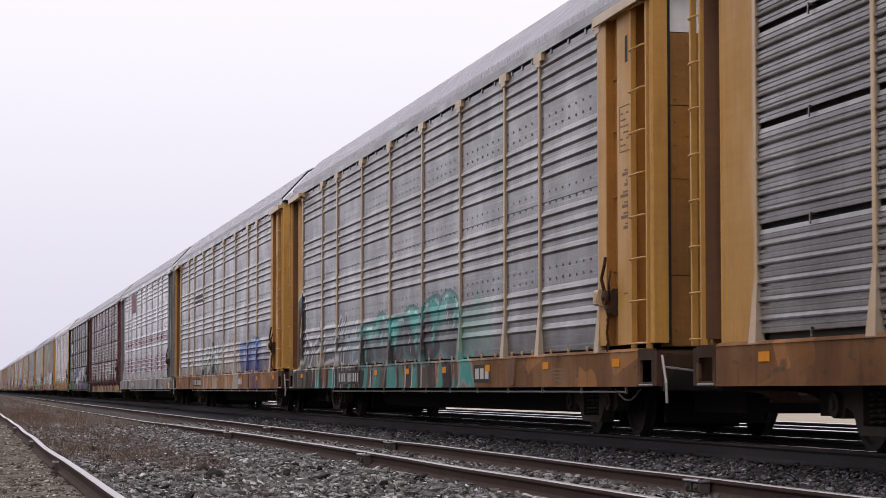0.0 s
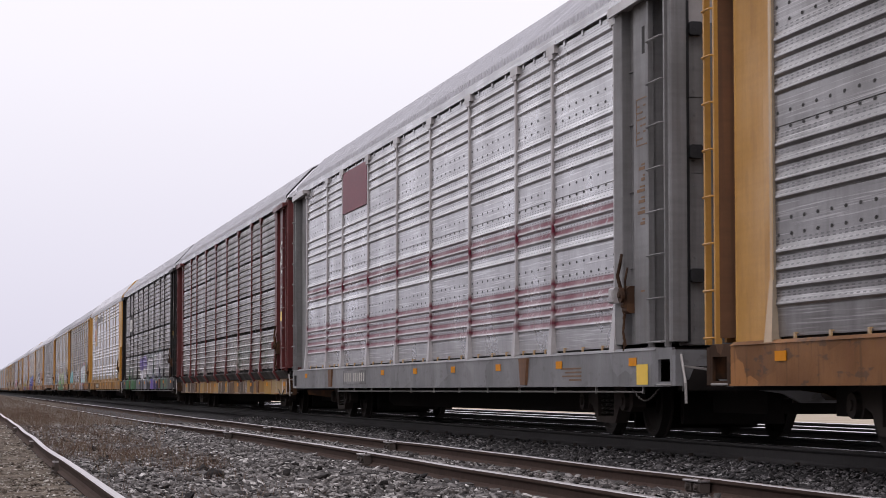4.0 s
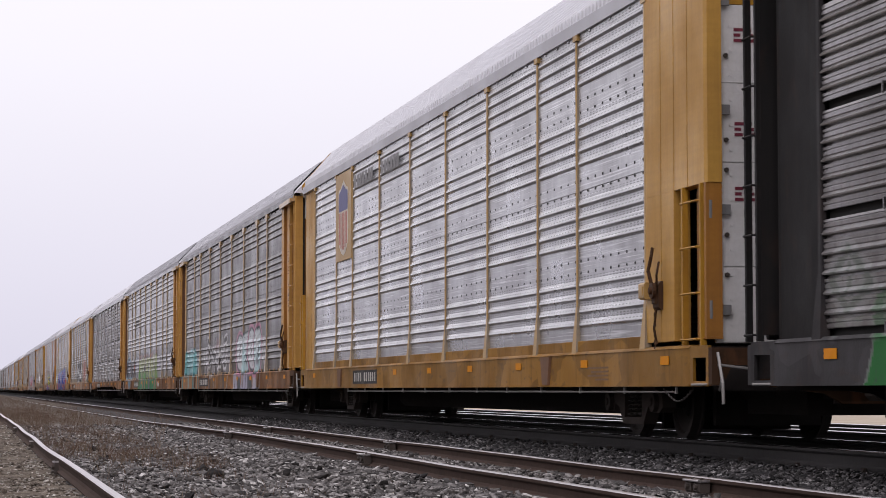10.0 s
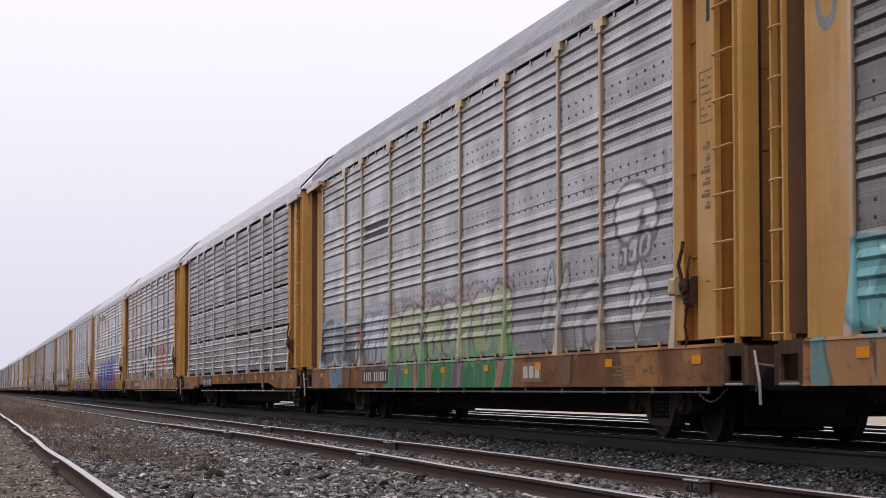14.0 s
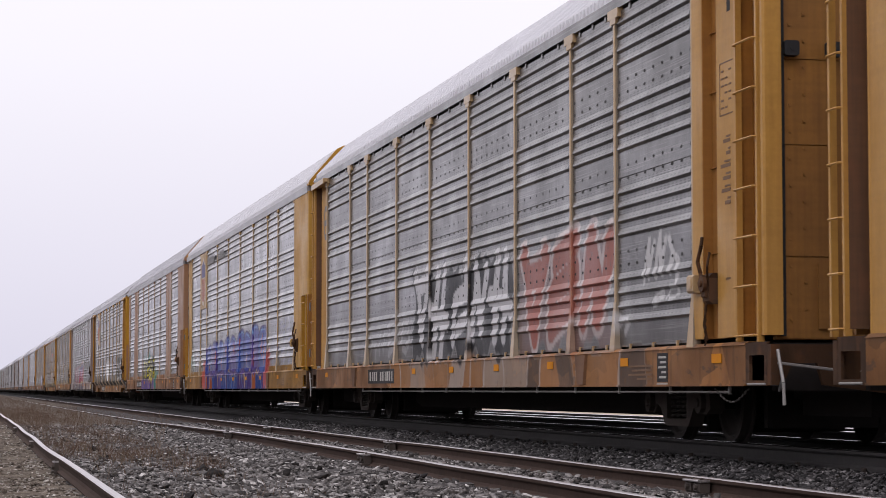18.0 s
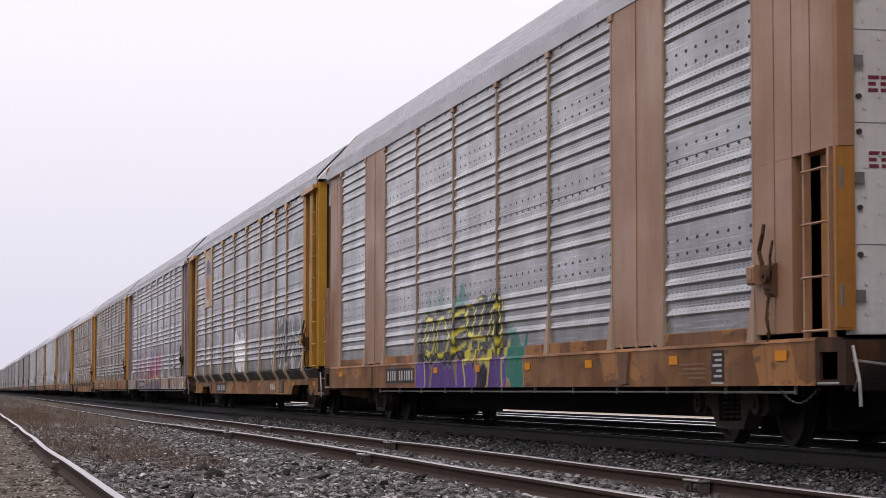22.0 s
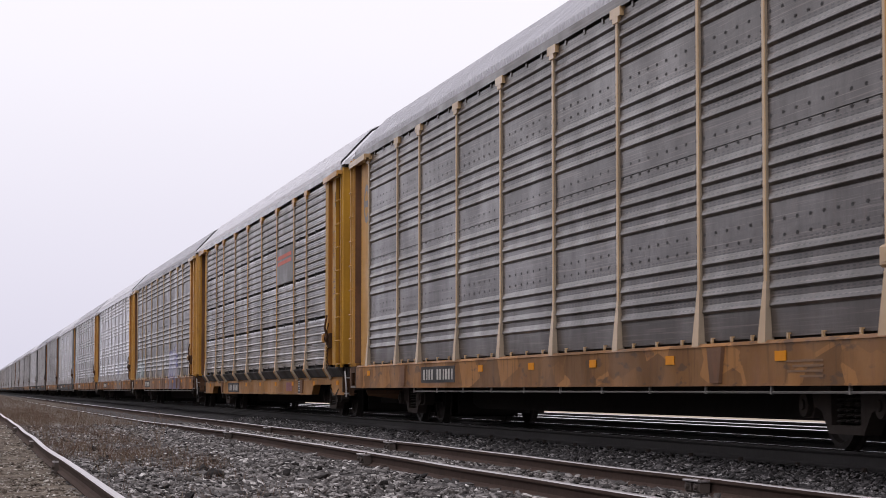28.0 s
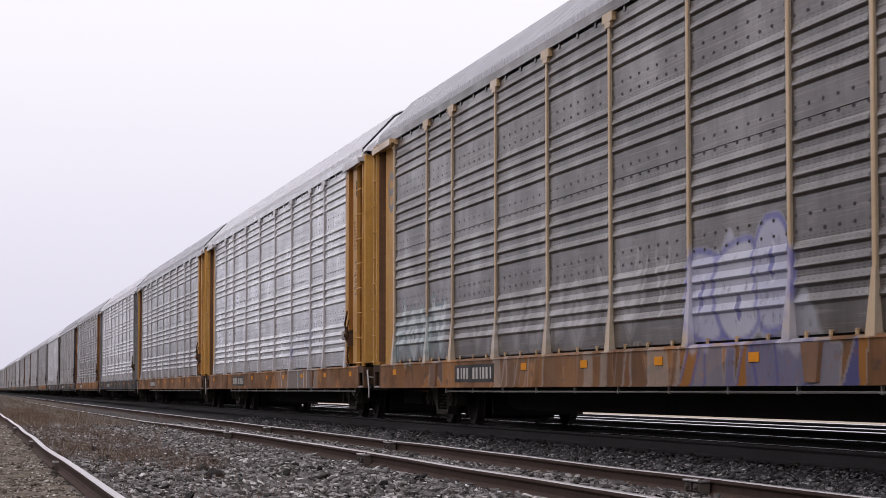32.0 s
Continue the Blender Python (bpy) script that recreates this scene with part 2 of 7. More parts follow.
PAINT = {
    "ochre": weathered("ochre_paint", (0.500, 0.264, 0.060), (0.250, 0.115, 0.028), 0.45, 0, 0.25, 0.25, 0.18, gloss=0.3, sheen=0.05),
    "yellow": weathered("yellow_paint", (0.440, 0.228, 0.026), (0.185, 0.085, 0.017), 0.5, 0, 0.15, 0.35, 0.1, gloss=0.15, sheen=0.15),
    "yellow_sill": weathered("scuffed_yellow_paint", (0.262, 0.127, 0.016), (0.100, 0.045, 0.010), 0.5, 0, 0.15, 0.35, 0.1, gloss=0.15, patch=0.35),
    "tan": weathered("tan_paint", (0.47, 0.315, 0.160), (0.28, 0.18, 0.090), 0.42, 0, 0.2, 0.4, 0.08, gloss=0.35, sheen=0.45),
    "orange_tan": weathered("orange_tan_paint", (0.250, 0.106, 0.028), (0.086, 0.036, 0.014), 0.55, 0, 0.12, 0.65, 0.5, gloss=0.25, patch=0.60),
    "brown_sill": weathered("rusty_ochre_paint", (0.225, 0.094, 0.022), (0.066, 0.028, 0.011), 0.6, 0, 0.12, 0.75, 0.7, gloss=0.2, patch=0.60),
    "ochre_sill": weathered("scuffed_ochre_paint", (0.250, 0.112, 0.029), (0.108, 0.047, 0.015), 0.55, 0, 0.12, 0.6, 0.4, gloss=0.25, patch=0.60),
    "red": weathered("oxide_red_paint", (0.117, 0.023, 0.022), (0.047, 0.016, 0.016), 0.42, 0, 0.2, 0.4, 0.05, gloss=0.3, sheen=0.15),
    "black": weathered("black_paint", (0.012, 0.0115, 0.012), (0.024, 0.021, 0.020), 0.62, 0, 0.4, 0.4, 0.05, gloss=0.12),
    "dark_grey": weathered("dark_grey_paint", (0.040, 0.037, 0.039), (0.024, 0.022, 0.022), 0.58, 0, 0.5, 0.5, 0.05, gloss=0.15),
    "dark_grey_sill": weathered("scuffed_dark_grey_paint", (0.040, 0.037, 0.039), (0.024, 0.022, 0.022), 0.58, 0, 0.5, 0.5, 0.05, gloss=0.15, patch=0.30),
    "grey": weathered("grey_paint", (0.205, 0.202, 0.205), (0.085, 0.080, 0.076), 0.45, 0, 0.45, 0.5, 0.06, gloss=0.3, sheen=0.05),
    "grey_sill": weathered("scuffed_grey_paint", (0.180, 0.180, 0.188), (0.088, 0.084, 0.082), 0.36, 0, 0.2, 0.4, 0.04, gloss=0.4, patch=0.30),
    "silver": weathered("silver_paint", (0.399, 0.380, 0.380), (0.209, 0.185, 0.171), 0.45, 0.1, 0.2, 0.4, 0.05, sheen=0.6),
    "blush": weathered("faded_pinkish_paint", (0.306, 0.236, 0.216), (0.144, 0.090, 0.072), 0.45, 0, 0.2, 0.5, 0.2, gloss=0.35, sheen=0.15),
    "blush_sill": weathered("scuffed_faded_pinkish_paint", (0.306, 0.236, 0.216), (0.144, 0.090, 0.072), 0.45, 0, 0.2, 0.5, 0.2, gloss=0.35, patch=0.50),
    "ochre_pale": weathered("pale_ochre_paint", (0.425, 0.262, 0.088), (0.275, 0.160, 0.052), 0.45, 0, 0.15, 0.35, 0.06, gloss=0.3, sheen=0.2),
    "golden": weathered("golden_ochre_paint", (0.540, 0.300, 0.062), (0.265, 0.125, 0.026), 0.45, 0, 0.3, 0.4, 0.15, gloss=0.3, sheen=0.08),
    # greyer than the posts' fronts: distance haze and grazing sheen put into the colour
    "post_side": weathered("hazed_post_side", (0.34, 0.275, 0.200), (0.21, 0.17, 0.125), 0.5, 0.1, 0.3, 0.4, 0.05, gloss=0.3),
    # darker copy of the ochre: the ladder bay's shade is put into its colour
    "ochre_deep": weathered("recess_shade_ochre", (0.370, 0.162, 0.032), (0.165, 0.068, 0.018), 0.45, 0, 0.3, 0.4, 0.25, gloss=0.25),
    # grimier ochre for doors; the shade between the cars is in its colour
    "ochre_door": weathered("grimy_shaded_ochre", (0.31, 0.145, 0.036), (0.115, 0.053, 0.020), 0.5, 0, 0.35, 0.5, 0.35, gloss=0.2),
    "amber_post": weathered("amber_tan_paint", (0.47, 0.235, 0.055), (0.26, 0.125, 0.032), 0.42, 0, 0.3, 0.35, 0.1, gloss=0.3, sheen=0.3),
    # rust on the jacking pads; on the corner flange it stands for shade
    "rust": weathered("rusted_and_shaded_steel", (0.17, 0.075, 0.030), (0.07, 0.035, 0.020), 0.7, 0, 0.5, 0.5, 0.5),
    "peach": weathered("faded_orange_paint", (0.330, 0.180, 0.100), (0.190, 0.096, 0.050), 0.5, 0, 0.2, 0.4, 0.15, gloss=0.3, sheen=0.18),
    "grime": weathered("grimy_end_steel", (0.075, 0.038, 0.020), (0.030, 0.021, 0.017), 0.7, 0, 0.5, 0.7, 0.4, gloss=0.1, patch=0.5),
    # dark grey, with the shade of the rail's downward face in the colour
    "rub": weathered("dark_shaded_rub_rail", (0.050, 0.045, 0.043), (0.03, 0.026, 0.024), 0.6, 0, 0.5, 0.5, 0.2, gloss=0.2),
    "white": weathered("white_paint", (0.68, 0.67, 0.67), (0.42, 0.39, 0.36), 0.30, 0, 0.2, 0.35, 0.05),
}
ROOF = {
    "grey": weathered("roof_sheet_grey", (0.46, 0.46, 0.495), (0.40, 0.395, 0.41), 0.5, 0.1, 0.12, 0.25, 0.0, relief=0.05, fine=0.08),
    "dark": weathered("roof_sheet_dark", (0.36, 0.36, 0.39), (0.29, 0.285, 0.30), 0.5, 0.2, 0.12, 0.25, 0.0, relief=0.05, fine=0.08),
    "white": weathered("roof_sheet_white", (0.62, 0.62, 0.655), (0.55, 0.545, 0.565), 0.5, 0.1, 0.1, 0.2, 0.0, relief=0.05, fine=0.08),
}
UNDER = plain("grimy_underframe", (0.030, 0.026, 0.025), 0.9, gloss=0.05)
RIM = plain("flat_black", (0.025, 0.025, 0.027), 0.7, gloss=0.2)
IRON = plain("dusty_cast_iron", (0.060, 0.049, 0.044), 0.85, gloss=0.1)
PIPE = plain("pale_steel_pipe", (0.26, 0.245, 0.235), 0.5, 0.3)
# near-black for the shade inside gaps and holes, given as a colour
HOLE = plain("gap_and_hole_shade", (0.03, 0.028, 0.028), 0.9)
STEEL = plain("wheel_steel", (0.034, 0.029, 0.027), 0.7, 0.2, gloss=0.1)
AMBER = plain("amber_reflector", (0.60, 0.225, 0.006), 0.6, 0.0, 6.0, 0.2, gloss=0.1)
LEMON = plain("yellow_reflector", (0.80, 0.52, 0.03), 0.35, 0.0, 6.0, 0.2)
INK_WHITE = plain("white_stencil", (0.68, 0.66, 0.63), 0.6, 0, 20, 0.3)
INK_BLACK = plain("black_stencil", (0.03, 0.03, 0.03), 0.6, 0, 20, 0.3)
INK_RUST = plain("rubbed_stencil", (0.17, 0.09, 0.042), 0.7, 0, 9, 0.5)
INK_FADED = plain("faded_lettering", (0.21, 0.205, 0.21), 0.7, 0, 9, 0.5)
INK_SCARLET = plain("faded_scarlet", (0.50, 0.10, 0.06), 0.6, 0, 9, 0.4)
INK_PALE = plain("worn_pale_stencil", (0.42, 0.40, 0.37), 0.6, 0, 14, 0.6)
DUSTY = plain("dusty_spring_steel", (0.050, 0.042, 0.038), 0.7, 0.1)
SHIELD = [plain("faded_shield_" + n, c, 0.6, 0, 9, 0.4) for n, c in (("field", (0.58, 0.52, 0.44)), ("band", (0.12, 0.12, 0.25)), ("stripe", (0.40, 0.13, 0.10)))]
INK_MAROON = plain("maroon_stripe_paint", (0.15, 0.018, 0.035), 0.5, 0, 12, 0.35)


# ---- mesh helpers ----
class Mesh:
    """Faces gathered for one mesh."""

    def __init__(self):
        self.v, self.f, self.mi = [], [], []

    def add(self, verts, faces, mi=0):
        k = len(self.v)
        self.v += verts
        self.f += [tuple(i + k for i in q) for q in faces]
        self.mi += [mi] * len(faces)
        return self

    def box(self, x0, x1, y0, y1, z0, z1, mi=0):
        vs = [(x, y, z) for x in (x0, x1) for y in (y0, y1) for z in (z0, z1)]
        return self.add(vs, [(0, 1, 3, 2), (4, 6, 7, 5), (0, 4, 5, 1), (2, 3, 7, 6), (0, 2, 6, 4), (1, 5, 7, 3)], mi)

    def bevelled(self, x0, x1, y0, y1, z0, z1, r, mi=0):
        """A box with its four edges along y cut off."""
        prof = [(x0 + r, z0), (x1 - r, z0), (x1, z0 + r), (x1, z1 - r), (x1 - r, z1), (x0 + r, z1), (x0, z1 - r), (x0, z0 + r)]
        return self.sweep(prof, [y0, y1], mi)

    def sweep(self, prof, ys, mi=0, caps=True):
        """A closed outline in x and z, drawn out along y."""
        k, m = len(prof), len(ys)
        vs = [(x, y, z) for y in ys for x, z in prof]
        fs = [(j * k + i, j * k + (i + 1) % k, (j + 1) * k + (i + 1) % k, (j + 1) * k + i) for j in range(m - 1) for i in range(k)]
        if caps:
            fs += [tuple(reversed(range(k))), tuple(range((m - 1) * k, m * k))]
        return self.add(vs, fs, mi)

    def rod(self, p0, p1, r, sides=6, mi=0):
        a, b = Vector(p0), Vector(p1)
        q = (b - a).to_track_quat("Z", "Y")
        vs = [tuple(e + q @ Vector((r * math.cos(t), r * math.sin(t), 0))) for e in (a, b) for t in (2 * math.pi * i / sides for i in range(sides))]
        fs = [(i, (i + 1) % sides, sides + (i + 1) % sides, sides + i) for i in range(sides)]
        return self.add(vs, fs + [tuple(reversed(range(sides))), tuple(range(sides, 2 * sides))], mi)

    def tube(self, pts, r, sides=6, mi=0):
        for a, b in zip(pts, pts[1:]):
            self.rod(a, b, r, sides, mi)
        return self

    def disc(self, c, axis, r, h, sides=16, mi=0):
        a = Vector(axis).normalized() * h / 2
        return self.rod(Vector(c) - a, Vector(c) + a, r, sides, mi)

    def done(self, name, smooth=False):
        me = bpy.data.meshes.new(name)
        me.from_pydata(self.v, [], self.f)
        if any(self.mi):
            me.polygons.foreach_set("material_index", self.mi)
        if smooth:
            me.polygons.foreach_set("use_smooth", [True] * len(self.f))
        me.update()
        return me


def part(name, me, mats, parent, label="", at=None):
    """One mesh object under a thing or a part; the mesh may be shared, the materials are the object's own."""
    ob = new(name, me)
    mats = mats if isinstance(mats, (list, tuple)) else [mats]
    while len(me.materials) < len(mats):
        me.materials.append(None)
    for slot, mt in zip(ob.material_slots, mats):
        slot.link, slot.material = "OBJECT", mt
    ob.parent = parent
    if at is not None:
        ob.matrix_basis = at
    if label:
        tagged(ob, label)
    return ob


def thing(name, m, label, category, group="", kind=""):
    ob = new(name)
    ob.matrix_basis = m
    return tagged(ob, label, category, group, kind)


shared = {}


def once(key, make):
    if key not in shared:
        shared[key] = make()
    return shared[key]


def from_arrays(name, verts, tris):
    """A mesh of triangles from arrays."""
    me = bpy.data.meshes.new(name)
    me.vertices.add(len(verts))
    me.vertices.foreach_set("co", np.asarray(verts, np.float32).ravel())
    me.loops.add(tris.size)
    me.loops.foreach_set("vertex_index", np.asarray(tris, np.int32).ravel())
    me.polygons.add(len(tris))
    me.polygons.foreach_set("loop_start", np.arange(0, tris.size, 3, dtype=np.int32))
    me.update(calc_edges=True)
    return me


# ---- the ground and the tracks ----
RAIL_TOP, SIDING_TOP = 0.445, 0.248
TRAIN_X = 8.76           # the middle of the train's track
GAUGE_HALF = 0.755       # from the middle of a track to the middle of a rail head
rng = np.random.default_rng(7)


def ground_height(x, y):
    """The formation: low between the sidings, a shouldered ballast bed under the running lines."""
    z = np.interp(x, [-8, 0.2, 0.9, 1.3, 2.6, 4.3, 4.7, 6.3, 6.7, 7.55, 9.9, 10.7, 12.0, 12.5, 14.4, 15.4, 18, 60],
                  [0.02, 0.07, 0.085, 0.075, 0.055, 0.07, 0.095, 0.095, 0.12, 0.243, 0.25, 0.19, 0.2, 0.25, 0.25, 0.17, 0.12, 0.1])
    return z


ground_stone = stony("grey_siding_gravel", [(0.024, 0.022, 0.022), (0.07, 0.065, 0.063), (0.14, 0.13, 0.127), (0.04, 0.037, 0.035)], 24)
ground_dark = stony("dark_wet_ballast", [(0.010, 0.0095, 0.010), (0.024, 0.0225, 0.023), (0.045, 0.042, 0.043), (0.017, 0.016, 0.016)], 16, 0.8)
ground_beige = stony("beige_fine_gravel", [(0.045, 0.034, 0.025), (0.12, 0.095, 0.072), (0.19, 0.158, 0.125), (0.075, 0.058, 0.044)], 26)
ground_weedy = stony("weedy_soil", [(0.055, 0.043, 0.034), (0.11, 0.088, 0.070), (0.16, 0.138, 0.115), (0.075, 0.060, 0.047)], 14)
ground_field = stony("dry_straw_field", [(0.30, 0.25, 0.19), (0.40, 0.345, 0.27), (0.36, 0.30, 0.23), (0.45, 0.40, 0.33)], 1.5, 0.95)

gx = np.concatenate([[-3000, -400, -60, -15, -6], np.arange(-3, 16.01, 0.14), [18, 24, 40, 120, 600, 3000]])
gy = np.concatenate([[-3000, -300, -40, -5, 6], np.arange(11, 50, 0.22), 50 * 1.02 ** np.arange(0, 130), [900, 1500, 3500]])
GX, GY = np.meshgrid(gx, gy)
GZ = ground_height(GX, GY)
lumps = np.zeros_like(GZ)
for amp, wl in ((0.022, 1.7), (0.012, 0.6), (0.008, 0.3)):
    a, b, c = rng.uniform(0, 6.28, 3)
    lumps += amp * np.sin(GX * 6.28 / wl + a + 1.3 * np.sin(GY * 3.1 / wl + b)) * np.cos(GY * 6.28 / (wl * 1.21) + c)
lumps += rng.normal(0, 0.006, GZ.shape)
near_bed = np.clip((18 - np.abs(GX - 6)) / 6, 0, 1)
on_rail_bed = ((np.abs(GX - TRAIN_X) < 1.25) | (np.abs(GX - 13.43) < 1.2)) * 0.8
GZ = GZ + lumps * near_bed * (1 - on_rail_bed)
nx, ny = len(gx), len(gy)
idx = np.arange(nx * ny).reshape(ny, nx)
quads = np.stack([idx[:-1, :-1], idx[:-1, 1:], idx[1:, 1:], idx[1:, :-1]], -1).reshape(-1, 4)
tris = np.concatenate([quads[:, [0, 1, 2]], quads[:, [0, 2, 3]]])
verts = np.stack([GX, GY, GZ], -1).reshape(-1, 3)
ground_mesh = from_arrays("ground", verts, tris)
cen = verts[tris].mean(1)
jag = 0.25 * np.sin(cen[:, 1] * 1.9) + 0.2 * np.sin(cen[:, 1] * 5.3 + cen[:, 0]) + rng.normal(0, 0.12, len(cen))
zone = np.where(cen[:, 0] < 0.95 + jag * 0.2, 2, 0)
zone = np.where(cen[:, 0] > 6.25 + jag * 0.25, 1, zone)
zone = np.where((cen[:, 0] > 15.3 + jag) | (cen[:, 0] < -12), 4, zone)
weedy = (cen[:, 0] > 1.0) & (cen[:, 0] < 4.6 + jag) & (cen[:, 1] > 36 + 9 * jag + 4.5 * (cen[:, 0] - 1.2))
zone = np.where(weedy | ((cen[:, 1] > 120) & (cen[:, 0] < 6) & (cen[:, 0] > -12)), 3, zone)
ground_mesh.polygons.foreach_set("material_index", zone.astype(np.int32))
for mt in (ground_stone, ground_dark, ground_beige, ground_weedy, ground_field):
    ground_mesh.materials.append(mt)
ground_mesh.polygons.foreach_set("use_smooth", [True] * len(tris))
tagged(new("ground", ground_mesh), "grey ballast, beige gravel and weedy soil beside the tracks", "ground", kind="structure")

# unseen bare woods added beyond the camera's left and behind, to block low light
BARK = plain("unseen_woods_dark", (0.055, 0.048, 0.044), 0.95, 0.0, 0.6, 0.5, 0.3, gloss=0.05)


def woods(points, seed):
    """A belt of bare woods along a line in plan: an uneven crown line over a bank, with depth."""
    r, m = random.Random(seed), Mesh()
    for a, b in zip(points, points[1:]):
        (ax, ay), (bx, by) = a, b
        n = max(2, int(math.hypot(bx - ax, by - ay) / 2.5))
        dx, dy = (by - ay) / math.hypot(bx - ax, by - ay), -(bx - ax) / math.hypot(bx - ax, by - ay)
        base = len(m.v)
        for i in range(n + 1):
            x, y, h = ax + (bx - ax) * i / n, ay + (by - ay) * i / n, r.uniform(6.0, 9.5)
            m.v += [(x, y, -0.2), (x - dx * 1.5 + r.uniform(-1, 1), y - dy * 1.5, h * 0.6), (x - dx * 4, y - dy * 4, h), (x - dx * 9, y - dy * 9, h * 0.5), (x - dx * 11, y - dy * 11, -0.2)]
        for i in range(n):
            for k in range(4):
                q = base + 5 * i + k
                m.f.append((q, q + 5, q + 6, q + 1))
                m.mi.append(0)
    return m.done("woods")


light_block_mesh = woods([(70, -70), (-38, -70), (-42, 300), (-60, 1300)], 5)
light_block_mesh.materials.append(BARK)
tagged(new("backdrop", light_block_mesh), "unseen dark bare woods added to block low sky light", "woods", kind="structure")

# rails
RUST = plain("rusty_rail_side", (0.055, 0.036, 0.029), 0.9, 0.0, 14, 0.45, gloss=0.1)
RUST_DARK = plain("dark_rail_side", (0.040, 0.037, 0.037), 0.8, 0.0, 14, 0.35, gloss=0.15)
POLISH = plain("polished_rail_head", (0.62, 0.60, 0.61), 0.22, 1.0, 10, 0.15, 0.05)
DULL_TOP = plain("dull_rail_head", (0.46, 0.43, 0.43), 0.36, 0.9, 10, 0.25, 0.1)


def rail_outline(h, base=0.146, head=0.073):
    """Half the section of a flat-bottomed rail, mirrored."""
    right = [(base / 2, 0), (base / 2, 0.012), (0.028, 0.030), (0.009, 0.052), (0.009, h - 0.056), (head / 2 - 0.006, h - 0.040), (head / 2, h - 0.032), (head / 2, h - 0.008), (head / 2 - 0.010, h)]
    return right + [(-x, z) for x, z in reversed(right)]


def rail(xs, ys, top, h, sides, top_mat, parent, label):
    """A rail along the given plan line, its running surface in another metal."""
    prof, m = rail_outline(h), Mesh()
    k = len(prof)
    for x, y, z in zip(xs, ys, top):
        m.v += [(x + px, y, z - h + pz) for px, pz in prof]
    for j in range(len(ys) - 1):
        for i in range(k):
            i2 = (i + 1) % k
            m.f.append((j * k + i, j * k + i2, (j + 1) * k + i2, (j + 1) * k + i))
            m.mi.append(1 if i in (7, 8, 9) else 0)
    return part("rail", m.done("rail"), [sides, top_mat], parent, label)


ys_far = np.concatenate([[-700, -400, -200, -90], np.arange(-30, 60, 1.5), 60 * 1.06 ** np.arange(0, 58)])
main_line = tagged(new("railway_track"), "main line track on dark ballast under the train", "track", kind="structure")
far_line = tagged(new("railway_track"), "polished second track beyond the train", "track", kind="structure")
siding = tagged(new("railway_track"), "rusty siding half sunk in gravel", "track", kind="structure")
old_siding = tagged(new("railway_track"), "old kinked rail of an overgrown siding", "track", kind="structure")
for sx in (-GAUGE_HALF, GAUGE_HALF):
    rail(np.full(len(ys_far), TRAIN_X + sx), ys_far, np.full(len(ys_far), RAIL_TOP), 0.186, RUST_DARK, POLISH, main_line, "dark rail with a polished head")
    rail(np.full(len(ys_far), 13.43 + sx), ys_far, np.full(len(ys_far), RAIL_TOP), 0.186, RUST_DARK, POLISH, far_line, "rail with a polished head")
rail(np.full(len(ys_far), 11.6), ys_far, np.full(len(ys_far), RAIL_TOP), 0.186, RUST_DARK, POLISH, far_line, "spare rail lying between the tracks")
ys_near = np.concatenate([np.arange(4, 46, 0.4), np.arange(46, 260, 3.0)])
siding_a = np.interp(ys_near, [4, 16, 22, 26, 32, 54, 70, 150], [6.20, 6.22, 6.24, 6.25, 6.23, 6.14, 6.08, 5.95])
siding_b = np.interp(ys_near, [4, 16, 22, 26, 32, 54, 70, 150], [4.73, 4.74, 4.755, 4.77, 4.78, 4.72, 4.66, 4.5])
sink = np.interp(ys_near, [4, 38, 60, 100, 260], [0, 0, -0.09, -0.14, -0.16])
dip = 0.003 * np.sin(ys_near * 0.5) + 0.002 * np.sin(ys_near * 1.1)
rail(siding_a, ys_near, SIDING_TOP + dip, 0.165, RUST, DULL_TOP, siding, "brown rusty rail with a dull bright head")
rail(siding_b, ys_near, SIDING_TOP + dip * 0.7 + sink, 0.165, RUST, DULL_TOP, siding, "brown rusty rail with a dull bright head")
old_x = np.interp(ys_near, [4, 15.8, 18.7, 20.8, 22.9, 26.1, 32, 39, 52, 71, 150], [1.05, 1.055, 1.065, 1.055, 1.03, 1.005, 1.01, 1.015, 1.03, 0.98, 0.9])
rail(old_x, ys_near, SIDING_TOP + 0.010 * np.sin(ys_near * 0.55 + 0.6), 0.15, RUST, DULL_TOP, old_siding, "kinked old rail with a whitish worn head")


CLAMP = plain("worn_clamp_iron", (0.060, 0.048, 0.042), 0.75, 0.1, 14, 0.5, gloss=0.2)


def rail_clamp(x, y, z, parent, length=0.34):
    """A bolted joint clamp hugging a rail's near side, with its square nuts."""
    m = Mesh()
    deep = 0.15 if length > 0.15 else 0.10
    # a flat top plate over two blocks and a foot bar, with square nuts
    m.bevelled(-deep, -0.034, -length * 0.62, length * 0.62, -0.034, -0.016, 0.005, 1)
    for e in (-0.34, 0.34):
        m.bevelled(-deep + 0.02, -0.036, (e - 0.24) * length, (e + 0.24) * length, -0.125, -0.036, 0.012)
    m.bevelled(-deep - 0.015, -0.036, -length * 0.7, length * 0.7, -0.155, -0.126, 0.008)
    for e in (-0.34, 0.34):
        m.disc((-deep + 0.008, e * length, -0.08), (1, 0, 0), 0.024, 0.03, 6)
        m.disc((-deep * 0.6, e * length, -0.008), (0, 0, 1), 0.016, 0.018, 6)
    part("rail_clamp", once(("clamp", length), lambda: m.done("rail_clamp")), [CLAMP, DULL_TOP], parent, "blackened iron clamp", pose(x, y, z))


